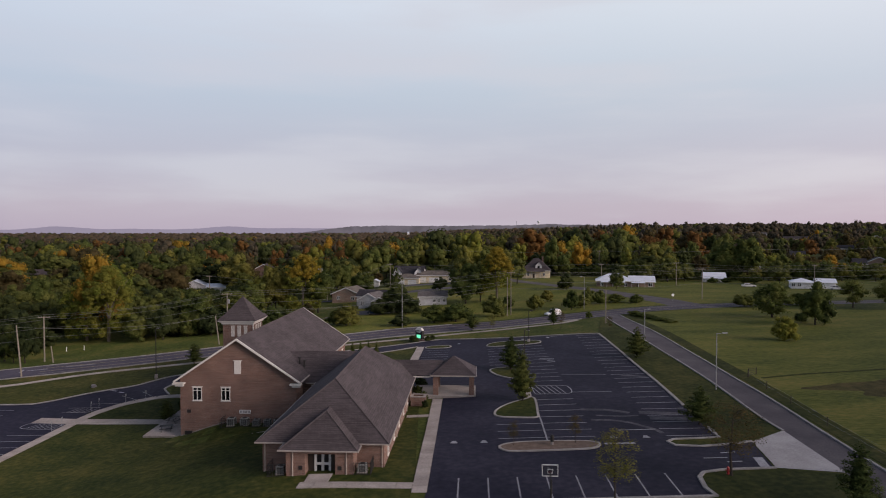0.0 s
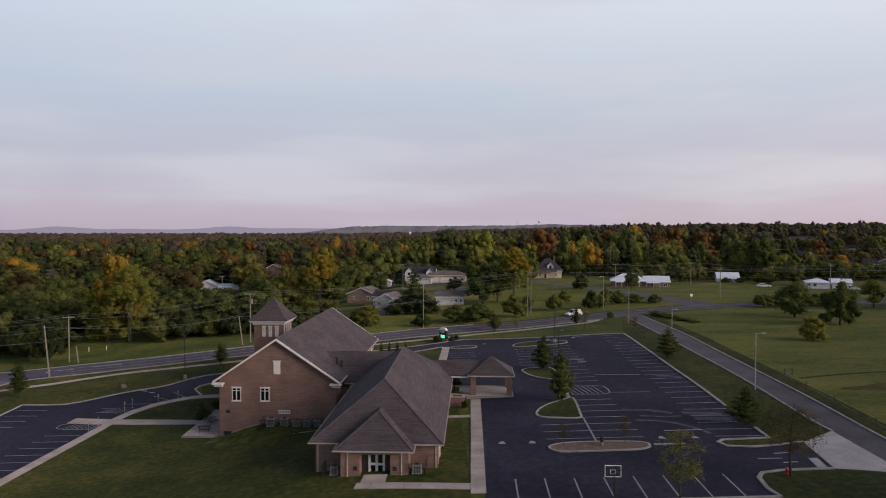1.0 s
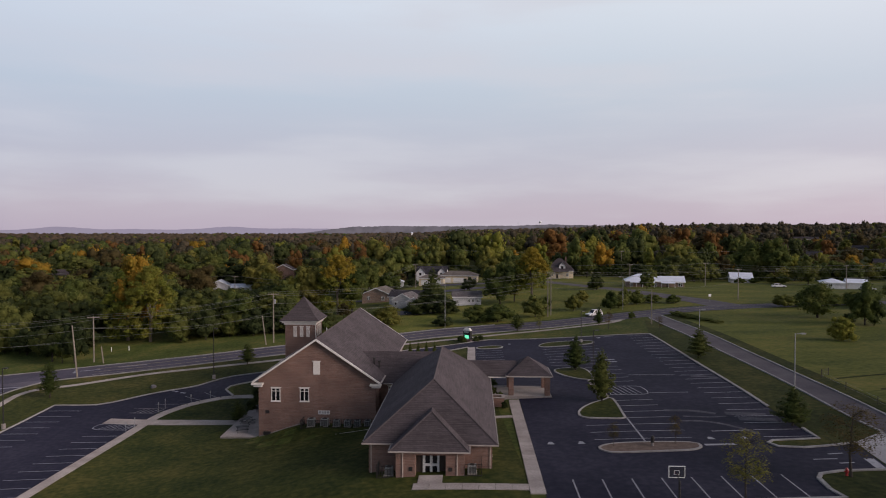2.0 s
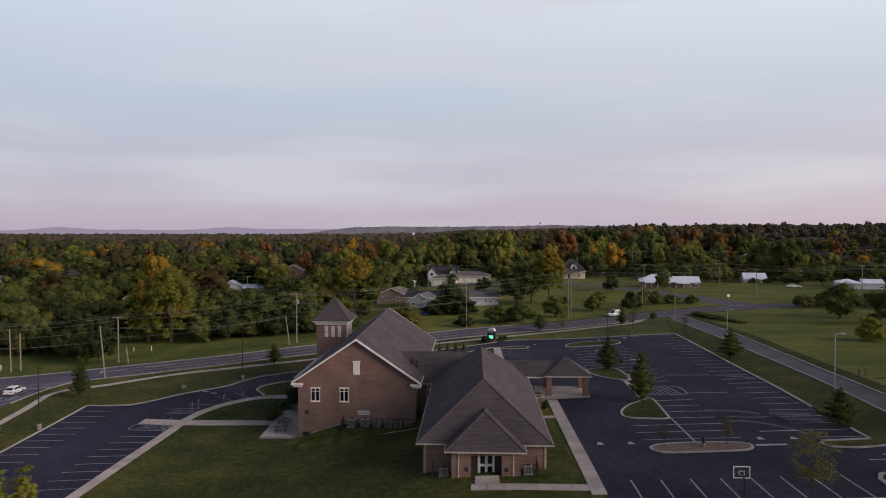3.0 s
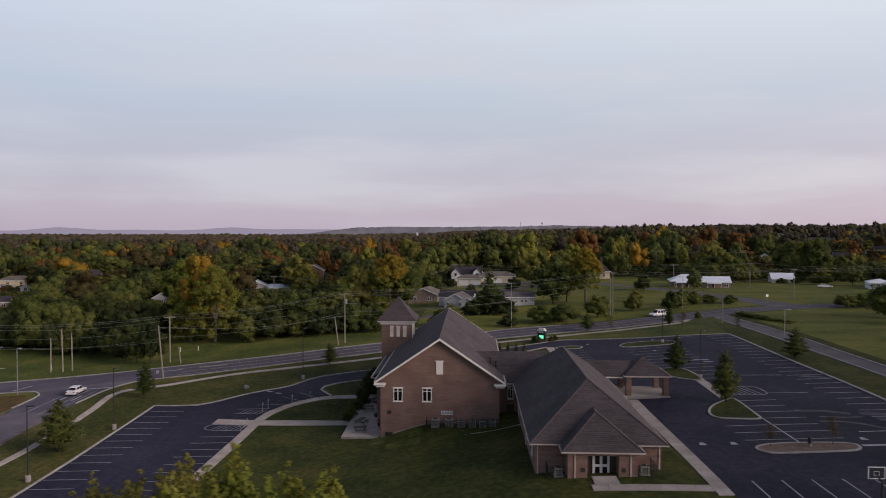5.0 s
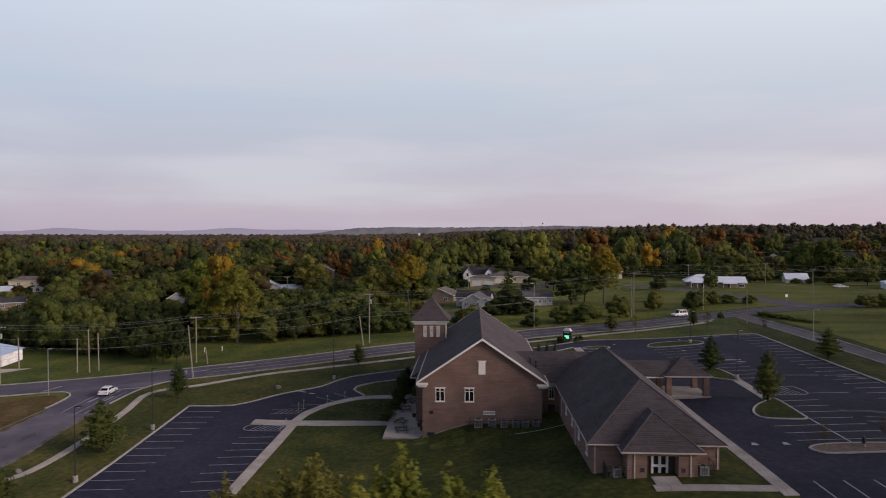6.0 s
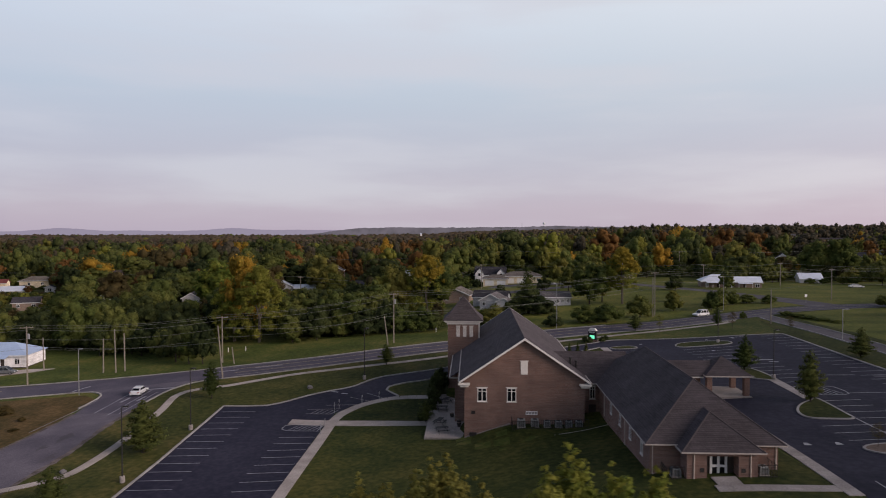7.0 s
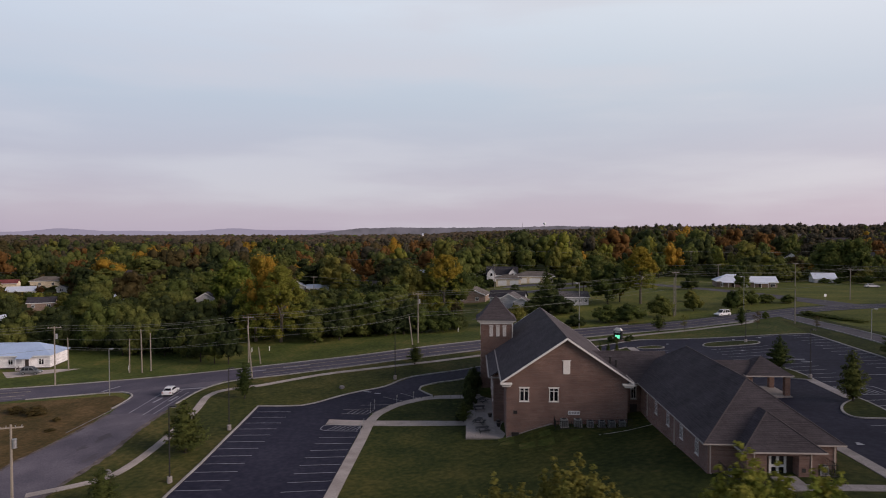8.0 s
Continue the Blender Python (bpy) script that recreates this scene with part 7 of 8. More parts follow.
def shape_mesh(kind, seed):
    key = (kind, seed)
    if key in Stock.meshes:
        return Stock.meshes[key]
    rng = np.random.default_rng(seed * 7 + len(kind))
    if kind == "broad":
        v, f = mass(rng, 1900, 0.25, 4.0, 4.3, 5.6, 1.15)
        bm = limbs(rng, 10, 8.0, 0.26, 3.0, 6, 0.2)
    elif kind == "full":                             # leaves nearly down to the ground
        v, f = mass(rng, 2400, 0.22, 4.1, 4.75, 5.15, 1.2)
        bm = limbs(rng, 10, 8.0, 0.26, 3.0, 6, 0.1)
    elif kind == "fine":                             # the same uneven shape in finer leaves
        v, f = mass(rng, 4600, 0.16, 3.6, 4.3, 5.5, 1.35, 0.68)
        bm = limbs(rng, 10, 8.0, 0.24, 2.6, 6, 0.2)
    elif kind == "ragged":                           # open field tree with an uneven outline
        v, f = crown(rng, 3800, 0.155, 4.1, 4.7, 5.2, 46, core=0.5)
        bm = limbs(rng, 10, 8.0, 0.24, 3.0, 9, 0.2)
    elif kind == "oval":                             # uneven, with more than one top
        v, f = mass(rng, 1900, 0.25, 3.6, 4.3, 5.6, 1.35)
        bm = limbs(rng, 10, 8.0, 0.24, 2.6, 6, 0.2)
    elif kind == "tall":
        v, f = mass(rng, 1800, 0.235, 3.0, 4.8, 5.2, 1.4)
        bm = limbs(rng, 10, 8.6, 0.22, 2.2, 7, 0.2)
    elif kind == "cone":
        v, f = feather(rng, 3600, 0.15, 2.9, 0.5, 9.9, 0.8)
        bm = limbs(rng, 10, 9.3, 0.16, 1.6, 8, 0.12)
    elif kind == "shrub":
        v, f = mass(rng, 2000, 0.30, 5.2, 5.2, 4.7, 1.2)
        bm = limbs(rng, 10, 6.5, 0.3, 3.6, 6, 0.08)
    elif kind == "young":
        v, f = feather(rng, 3400, 0.14, 2.7, 1.1, 9.9, 0.6)
        bm = limbs(rng, 10, 9.0, 0.14, 1.8, 9, 0.16)
    else:                                            # airy: few leaves on thin twigs
        v, f = crown(rng, 3000, 0.07, 2.6, 4.0, 5.9, 40, core=0)
        bm = limbs(rng, 10, 9.3, 0.11, 2.6, 14, 0.3)
    me = bpy.data.meshes.new("crown")
    me.from_pydata([tuple(map(float, q)) for q in v], [], [tuple(map(int, q)) for q in f])
    me.materials.append(LEAF_GREEN)
    me.polygons.foreach_set("use_smooth", [len(q) == 3 for q in f])
    tm = bpy.data.meshes.new("trunk")
    bm.normal_update()
    bm.to_mesh(tm)
    bm.free()
    tm.materials.append(BARK)
    Stock.meshes[key] = (me, tm)
    return Stock.meshes[key]


def tree(kind, seed, x, y, h, width, leaves, label, group="", name="tree", bark=BARK, sink=0.0):
    """A tree h metres high and width metres across."""
    me, tm = shape_mesh(kind, seed)
    natural = {"broad": 8.6, "full": 8.8, "oval": 7.6, "fine": 7.6, "ragged": 8.6, "tall": 6.4, "cone": 5.6, "shrub": 11.0, "young": 5.4, "airy": 5.6}[kind]
    rnd = random.Random(int(x * 31 + y * 17))
    t = thing(name, label, "tree" if name == "tree" else "shrub", (x, y, gz(x, y) - sink), rnd.uniform(0, 360), group)
    s = width / natural
    t.scale = (s, s, h / 10)
    for n, mesh, m in (("trunk", tm, bark), ("crown", me, leaves)):
        ob = new(n, mesh)
        ob.parent = t
        ob.material_slots[0].link = "OBJECT"
        ob.material_slots[0].material = m
    return t


# young trees of the lots and verges
for x, y, h, w, k, m in ((7.0, 94.2, 7.8, 5.2, 1, LEAF_PINE), (6.6, 115.4, 6.4, 5.2, 2, LEAF_PINE), (30.0, 122.4, 5.8, 5.6, 3, LEAF_PINE), (27.8, 82.2, 5.0, 5.0, 4, LEAF_PINE), (-57.5, 134.0, 4.4, 4.0, 5, LEAF_PINE),
                      (-85.0, 111.9, 6.4, 4.2, 6, LEAF_PINE), (-84.6, 87.2, 7.4, 7.4, 7, LEAF_PINE), (-86.6, 70.5, 4.6, 4.6, 8, LEAF_PINE), (-0.3, 163.7, 4.4, 4.2, 9, LEAF_PINE), (19.8, 164.6, 4.6, 3.2, 10, LEAF_PINE),
                      (31.6, 55.2, 5.8, 4.0, 11, LEAF_PINE), (-47.2, 99.6, 3.4, 3.0, 12, LEAF_PINE)):
    tree("young" if w < 5 else "cone", k % 4, x, y, h, w, m, "young dark green tree with a pointed crown in mown grass", "young trees")
for k, (x, y, h, w) in enumerate(((-119.2, 107.4, 1.5, 4.2), (-123.4, 109.0, 1.2, 3.0), (-110.4, 98.0, 0.5, 1.6), (-112.6, 103.0, 0.7, 1.4))):
    tree("shrub", 1 + k % 4, x, y, h, w, LEAF_BRONZE, "low dry weeds in the brown field", "dry weeds", "shrub")
tree("airy", 1, 12.4, 57.8, 7.6, 5.0, LEAF_OLIVE, "thin young tree with sparse yellow-green leaves", "young trees")
tree("airy", 2, 24.8, 64.2, 7.6, 7.0, LEAF_BRONZE, "bare-looking tree with sparse reddish leaves", "young trees")
tree("airy", 3, 4.6, 74.6, 3.4, 2.0, LEAF_BRONZE, "thin nearly bare young tree on the island", "young trees")
tree("airy", 4, 11.6, 75.0, 3.6, 2.2, LEAF_BRONZE, "thin nearly bare young tree on the island", "young trees")
tree("airy", 5, 4.8, 160.6, 4.6, 3.0, LEAF_OLIVE, "thin young tree on the road verge", "young trees")
tree("airy", 6, 20.8, 158.0, 4.6, 3.0, LEAF_BRONZE, "thin young tree on the road verge", "young trees")
tree("airy", 7, 30.6, 150.5, 3.8, 2.6, LEAF_BRONZE, "thin young tree at the lot's corner", "young trees")
for k in range(4):
    tree("cone", 2, -23.2 + 1.55 * k, 126.5, 4.6, 1.7, LEAF_PINE, "narrow dark evergreen in a row behind the church", "evergreen row")
for x, y in ((-10.4, 152.6), (-14.2, 153.4), (-9.4, 153.6), (-13.2, 152.0)):
    tree("shrub", 1, x, y, 1.3, 1.6, LEAF_DEEP, "low dark shrub round the sign", "sign shrubs", "shrub")
for x, y, h, w in ((-7.2, 96.6, 1.3, 1.4), (-6.7, 92.6, 1.0, 1.1), (-8.3, 99.2, 1.6, 1.7), (-8.4, 105.4, 1.4, 2.4), (-46.6, 104.6, 2.2, 2.2), (-46.4, 107.6, 3.4, 2.6), (-46.2, 112.2, 4.0, 3.0), (-45.6, 115.2, 3.6, 3.0), (-48.0, 100.8, 1.0, 1.2)):
    tree("shrub", 2, x, y, h, w, LEAF_DEEP, "dark clipped shrub beside the building", "", "shrub")
tree("full", 1, 78.6, 156.0, 10.6, 8.4, LEAF_GREEN, "green shade tree in the hay field", "field trees", sink=0.8)
tree("ragged", 3, 75.2, 170.0, 10.4, 12.0, LEAF_GREEN, "broad green shade tree in the hay field", "field trees", sink=0.8)
tree("full", 2, 62.9, 136.4, 6.1, 5.2, LEAF_LIME, "young bushy green tree in the hay field", "field trees", sink=0.9)
tree("shrub", 3, 77.4, 160.0, 2.4, 3.0, LEAF_DEEP, "low growth under the field trees", "", "shrub")
tree("ragged", 3, 104.0, 186.4, 8.2, 8.0, LEAF_GREEN, "green tree at the end of the hay field", "field trees")
tree("ragged", 4, 112.0, 184.0, 8.2, 8.0, LEAF_GREEN, "green tree at the end of the hay field", "field trees")
for x, y, h, w in ((77.0, 192.0, 3.8, 6.0), (82.0, 193.5, 3.4, 6.5), (87.5, 194.5, 3.6, 6.0), (93.0, 195, 3.2, 6.0), (98, 195.5, 4.0, 6.0), (43.5, 180.0, 1.1, 4.6), (44.6, 176.4, 1.0, 4.4), (45.8, 172.6, 0.9, 4.2), (47.2, 168.8, 0.8, 4.0), (48.7, 165, 0.7, 4.0)):
    tree("shrub", 1 + int(x) % 3, x, y, h, w, LEAF_GREEN, "wild bush along the field edge", "field edge bushes", "shrub")
# bushes and trees just across the road
for kind, x, y, h, w, m, lab in (
        ("shrub", -34.4, 178.0, 5.6, 8.4, LEAF_OLIVE, "pale flowering bush beside the back street"), ("shrub", -37.5, 180.0, 4.2, 5.6, LEAF_GREEN, "green bush beside the back street"), ("full", -23.0, 199.6, 8.0, 11.0, LEAF_DEEP, "large dark evergreen between the houses"),
        ("cone", -23.4, 200.5, 13.8, 10.0, LEAF_PINE, "pointed dark evergreen between the houses"), ("shrub", -19.0, 173.0, 3.2, 5.6, LEAF_DEEP, "round dark bush beside the road"), ("shrub", -10.4, 177.4, 4.8, 8.4, LEAF_GREEN, "green bush row beside the road"),
        ("shrub", -4.6, 177.4, 5.0, 8.8, LEAF_GREEN, "green bush row beside the road"), ("shrub", 6.0, 184.0, 5.8, 7.4, LEAF_GREEN, "round green bush beside the poles"),
        ("full", -2.4, 214.5, 13.0, 12.0, LEAF_GREEN, "large green shade tree across the road"), ("ragged", 2.4, 219.0, 12.0, 9.0, LEAF_OLIVE, "large green shade tree across the road"),
        ("full", 9.0, 268.0, 12.0, 12.0, LEAF_OLIVE, "yellow-green yard tree across the road"), ("full", 18.5, 280.0, 11.0, 10.0, LEAF_GREEN, "green yard tree across the road"), ("full", 34.2, 246.0, 6.4, 5.6, LEAF_DEEP, "round green tree on the far lawn"), ("full", 52.6, 246.4, 6.8, 6.2, LEAF_GREEN, "round green tree before the ranch house"),
        ("shrub", 28.4, 193.0, 5.8, 4.6, LEAF_GREEN, "green bush across the road"), ("shrub", 34.8, 203.0, 5.0, 4.8, LEAF_GREEN, "green bush across the road"), ("shrub", 38.6, 204.0, 4.2, 5.2, LEAF_GREEN, "green bush across the road"), ("shrub", 44.0, 207.0, 2.8, 6.0, LEAF_GREEN, "low green bush across the road"), ("shrub", 50.0, 205.0, 2.6, 5.0, LEAF_GREEN, "low green bush across the road"), ("shrub", 18.0, 194.0, 4.8, 5.0, LEAF_OLIVE, "green bush across the road"),
        ("shrub", 30.5, 176.0, 1.7, 2.0, LEAF_GREEN, "small green bush at the corner"), ("shrub", 10.6, 200.0, 3.6, 4.4, LEAF_GREEN, "green bush on the far lawn"), ("full", -12.5, 255.0, 6.0, 6.5, LEAF_DEEP, "green bushy tree beside the far drive"), ("shrub", -29, 262, 3.4, 4, LEAF_DEEP, "green bushy tree beside the far drive"), ("shrub", 34, 250, 3.4, 6, LEAF_GREEN, "green bush beside the climbing lane"),
        ("full", -3.0, 256.0, 10.5, 9.5, LEAF_OLIVE, "green yard tree between the far houses"), ("full", 3.0, 244.0, 11.5, 10.0, LEAF_GREEN, "green yard tree between the far houses"), ("full", -3.5, 281.0, 12.0, 11.0, LEAF_OLIVE, "yellow-green yard tree between the far houses"), ("full", 8.0, 292.0, 13.0, 11.0, LEAF_GREEN, "green yard tree between the far houses"),
        ("full", 15.0, 304.0, 11.0, 9.0, LEAF_OLIVE, "green yard tree beside the farmhouse"), ("full", 43.5, 322.0, 12.5, 10.0, LEAF_GREEN, "green yard tree beside the farmhouse"), ("shrub", -38.0, 294.0, 4.0, 5.0, LEAF_DEEP, "green yard tree between the far houses"),
        ("shrub", 60.5, 271.0, 6.5, 7.0, LEAF_GREEN, "green bush behind the ranch house"), ("full", 82.0, 284.0, 11.0, 10.0, LEAF_GREEN, "green tree behind the ranch house"), ("full", 91.0, 290.0, 7.5, 8.0, LEAF_GREEN, "green bushy tree beside the white barn"),
        ("shrub", 99.5, 280.0, 2.2, 5.0, LEAF_GREEN, "low green bush beside the white barn"), ("shrub", 104.5, 279.0, 2.0, 5.0, LEAF_GREEN, "low green bush beside the white barn"), ("shrub", 111.0, 277.5, 4.0, 6.0, LEAF_OLIVE, "green bush beside the white barn"), ("shrub", 114.5, 275.0, 3.6, 6.0, LEAF_GREEN, "green bush beside the white barn"), ("full", 134.5, 262.0, 9.0, 9.0, LEAF_GREEN, "green tree behind the white cottage"), ("full", 121.0, 268.0, 9.5, 9.0, LEAF_GREEN, "green tree behind the white cottage"),
        ("shrub", -20.0, 196.0, 5.2, 10.0, LEAF_DEEP, "green bush under the evergreen"), ("shrub", -28.0, 197.0, 4.6, 8.0, LEAF_DEEP, "green bush under the evergreen"), ("shrub", 24.0, 214.0, 3.4, 5.0, LEAF_OLIVE, "green bush on the far lawn"),
        ("shrub", 31.8, 197.5, 3.6, 5.5, LEAF_GREEN, "green bush across the road"), 
        ("broad", 110.0, 297.0, 17.0, 16.0, LEAF_GREEN, "large green tree beside the white barn"), ("broad", 119.0, 294.0, 18.0, 16.0, LEAF_GREEN, "large green tree beside the white barn"), ("broad", 113.0, 305.0, 16.0, 12.0, LEAF_GREEN, "large green tree behind the white barn"),
        ("full", -69.0, 206.0, 12.5, 11.0, LEAF_GREEN, "green tree under the yellow one"), ("full", -64.5, 214.0, 16.5, 12.0, LEAF_OLIVE, "olive tree beside the yellow one"),
        ("full", -98.7, 141.4, 9.4, 5.4, LEAF_DEEP, "young bushy tree beside the road"), ("full", -102.4, 143.0, 8.0, 5.0, LEAF_GREEN, "young bushy tree beside the road"), ("full", -107.0, 146.4, 9.0, 7.0, LEAF_DEEP, "green bushy tree beside the road")):
    tree(kind, 1 + int(abs(x) * 3 + h) % 4, x, y, h, w, m, lab, "roadside trees", "shrub" if kind == "shrub" else "tree")


def edge_tree(x, y, h, w, seed, leaves, upper=None, low=0.12, label="tall open yellow-green tree with a pale forked trunk before the woods"):
    """Tall open tree: a pale trunk that forks twice, with small leaf masses and gaps between them."""
    t = thing("tree", label, "tree", (x, y, gz(x, y)), 0, "wood edge")
    rng = np.random.default_rng(seed)
    fork = Vector((rng.uniform(-.3, .3), 0, h * 0.40))
    rows = [((0, 0, -0.3), fork, 0.42, 0.32)]
    tips = []
    for k in range(9):
        a = math.tau * k / 9 + rng.uniform(-.3, .3)
        reach, top = w * 0.5 * rng.uniform(0.25, 0.75), h * rng.uniform(0.62, 0.93)
        mid = fork + Vector((math.cos(a) * reach * 0.45, math.sin(a) * reach * 0.45, (top - fork.z) * 0.5))
        end = Vector((math.cos(a) * reach, math.sin(a) * reach, top))
        rows += [(fork if k % 2 else fork * 0.75, mid, 0.2, 0.13), (mid, end, 0.13, 0.03)]
        tips += [(mid, 1.2), (end, 1.0)]
        for q in range(3):
            b = a + rng.uniform(-1.2, 1.2)
            e = mid + Vector((math.cos(b) * w * 0.22, math.sin(b) * w * 0.22, rng.uniform(-0.5, 2.5)))
            rows.append((mid, e, 0.07, 0.02))
            tips.append((e, 1.0))
    given = []
    for p, r in tips:
        for q in range(3):
            d = rng.normal(0, 0.62, 3)
            given.append((p.x + d[0], p.y + d[1], p.z + d[2], r * rng.uniform(0.45, 0.95)))
    for q in range(150):                             # the outer skin, fuller towards the top
        u = rng.uniform(low, 1.0)
        ring = w * 0.5 * (0.62 + 0.38 * math.sin(math.pi * min(1, u * 1.05))) * math.sqrt(max(0.03, 1 - max(0, u - 0.55) ** 2 / 0.21))
        a = rng.uniform(0, math.tau)
        ring *= rng.uniform(0.45, 0.92)
        given.append((ring * math.cos(a), ring * math.sin(a), h * u - 0.6, rng.uniform(0.6, 1.3)))
    turned = [p for p in given if upper and p[2] + rng.normal(0, 1.2) > h * (0.62 - 0.02 * p[0])]
    green = [p for p in given if p not in turned]
    for name, lobes, m in (("crown", green, leaves), ("upper_crown", turned, upper)):
        if lobes:
            v, f = crown(rng, int(24000 * len(lobes) / len(given)), 0.16, 1, 1, 1, 0, core=0.5, given=lobes)
            raw(name, v, f, m, t, "golden autumn leaves" if m == upper else "")
    part("trunk", tubes(rows, 7), PALE_BARK, t)


edge_tree(-95.0, 168.4, 19.5, 14.0, 31, LEAF_LIME)
edge_tree(-102.6, 171.5, 16.5, 13.0, 32, LEAF_LIME)
edge_tree(7.6, 213.0, 18.0, 11.5, 33, LEAF_LIME, LEAF_GOLD, 0.3, "tall airy tree turning orange and yellow across the road")
edge_tree(-54.6, 211.5, 19.6, 14.5, 34, LEAF_LIME, LEAF_GOLD, 0.1, "tall tree with a golden crown above green lower boughs")
tree("fine", 2, -100.6, 173.0, 24.2, 12.0, LEAF_YELLOW, "tall orange-topped tree behind the wood edge", "wood edge")


def big_tree(x, y, base, left, right, deep, tops, cards, seed, leaves, label):
    """A big tree below the flight path: only the uneven top of its crown reaches into view. tops: place across, width and height of each leader."""
    g = gz(x, y)
    t = thing("tree", label, "tree", (x, y, g))
    rng = np.random.default_rng(seed)
    given = []
    for k in range(int(9 * (left + right) * deep / 4)):
        dx, dy = rng.uniform(-left, right), rng.uniform(-deep, deep)
        top = base + sum((z - base) * math.exp(-((dx - c) / w) ** 2) for c, w, z in tops)
        top -= 0.06 * dy * dy + 0.25 * max(0, -dx - left + 1.5) ** 2 + 0.25 * max(0, dx - right + 1.5) ** 2
        top += 0.15 - abs(rng.normal(0, 0.6))
        lean_x, lean_y = rng.normal(0, 0.16, 2)
        size = rng.uniform(0.7, 1.2)
        for q in range(6):                           # a sprig: masses that dwindle upwards
            u = q / 5
            given.append((dx + lean_x * (u - 1) * 2 + rng.normal(0, 0.08), dy + lean_y * (u - 1) * 2 + rng.normal(0, 0.08), top - g - 0.1 - 1.9 * size * (1 - u), size * (0.58 - 0.42 * u)))
    mid = (right - left) / 2
    for k in range(60):
        a, q = rng.uniform(0, math.tau), math.sqrt(rng.uniform(0, 1))
        given.append((mid + (left + right) * 0.46 * q * math.cos(a), deep * q * math.sin(a), base - rng.uniform(1.2, 6.5) - g, rng.uniform(0.9, 1.5)))
    v, f = crown(rng, cards, 0.09, 1, 1, 1, 0, core=0.5, given=given)
    raw("crown", v, f, leaves, t)
    part("trunk", limbs(rng, base - g, base - g - 0.5, 0.45, (left + right) / 2, 18, 0.3), BARK, t)


big_tree(-36.6, 20.5, 15.5, 2.9, 4.4, 3.6, ((-0.3, 0.8, 17.5), (1.5, 0.6, 16.7), (3.0, 0.6, 16.7), (-1.4, 0.5, 16.9)), 46000, 5, LEAF_LIME, "tall broad tree with dense yellow-green leaves")
big_tree(-42.0, 27.5, 13.0, 4.8, 3.6, 3.6, ((-0.3, 0.7, 14.7), (0.9, 0.6, 14.6), (-3.1, 0.7, 14.1), (2.2, 0.5, 13.7), (-1.7, 0.5, 14.0)), 46000, 6, LEAF_OLIVE, "tall tree with dense olive-green leaves")
# trees that stand out in the woods
for kind, x, y, h, w, m, lab in (("fine", -193.5, 428, 24, 18, LEAF_YELLOW, "tall golden tree above the woods"), ("fine", -100, 452, 24, 13, LEAF_YELLOW, "orange-gold tree above the woods"), ("fine", -122, 268, 15, 12, LEAF_BRONZE, "bronze-brown tree above the woods"),
                                 ("fine", -58, 360, 20, 17, LEAF_YELLOW, "golden tree above the woods"), ("fine", -46, 350, 17, 13, LEAF_OLIVE, "yellow-green tree above the woods"), ("fine", -82, 470, 22, 20, LEAF_RUST, "rust-brown tree above the woods"),
                                 ("fine", -170, 236, 15, 13, LEAF_BRONZE, "bronze-brown tree above the woods"), ("fine", -200, 330, 14, 12, LEAF_RUST, "rust-orange tree above the woods"), ("fine", 35, 420, 21, 14, LEAF_YELLOW, "golden tree above the woods"), ("fine", 92, 400, 17, 13, LEAF_OLIVE, "yellow-green tree above the woods"),
                                 ("fine", 110, 420, 19, 16, LEAF_RUST, "rust-brown tree above the woods"), ("fine", 10, 440, 20, 16, LEAF_OLIVE, "yellow-green tree above the woods"), ("fine", 60, 440, 22, 18, LEAF_BRONZE, "bronze-brown tree above the woods")):
    tree(kind, 1 + int(abs(x)) % 4, x, y, h, w, m, lab, "standing out in the woods")


# ---- woods ----
def open_land(x, y):
    """True where no wood grows: lawns, roads, yards and the fields."""
    if y < 150:
        return True
    if any((x - a) ** 2 + ((y - b) * (0.45 if y < b else 1.0)) ** 2 < 13.5 ** 2 for a, b in BUILT if -60 < a < 140 and b < 335):
        return True
    if any((x - a) ** 2 + (y - b) ** 2 < 8.5 ** 2 for a, b in BUILT):
        return True
    for ex, a, b, w in ((-44, -205, 239, 5), (-30, -76, 338, 8)):   # clearings before the houses
        if 176 < y < b and abs(x - (ex + (a - ex) * y / b)) < w * (0.55 + 0.45 * y / b):
            return True
    if x < -56:
        if y < 172 - 0.22 * (x + 56) * -1 and x > -103:
            return True
        if x <= -103 and y < 158 + max(0, -x - 128) * 0.15:
            return True
        return False
    if x < -40:
        return y < 222 and not (x < -50 and y > 200)
    if x < 70:
        return y < 328
    return y < 282 + 0.05 * (x - 70)


SEEN = [(e, a, b, w) for e in (-46, -38) for a, b, w in ((-253.5, 299, 6), (-205, 239, 5), (-193.5, 203, 4), (-268, 336, 7), (-236.5, 300, 4), (-188, 264, 3), (-150, 256, 3.5), (-279, 324, 5))] + \
       [(e, -121, 296, 10) for e in (0, -15, -30, -46)] + [(-46, -98, 330, 3), (-46, -100, 345, 3), (-5, -236, 352, 4), (0, -118, 372, 5)] + [(e, -54.6, 211.5, 7.0) for e in (0, -12, -23, -35, -46)] + \
       [(e, a, b, w) for e in (0, -23, -46) for a, b, w in ((217, 455, 5), (226, 381, 6), (204, 361, 5), (300, 552, 9), (159, 436, 4), (348, 734, 12), (366, 868, 11), (448, 760, 8), (137, 325, 5), (30.5, 322, 8), (-31.5, 325, 9))]


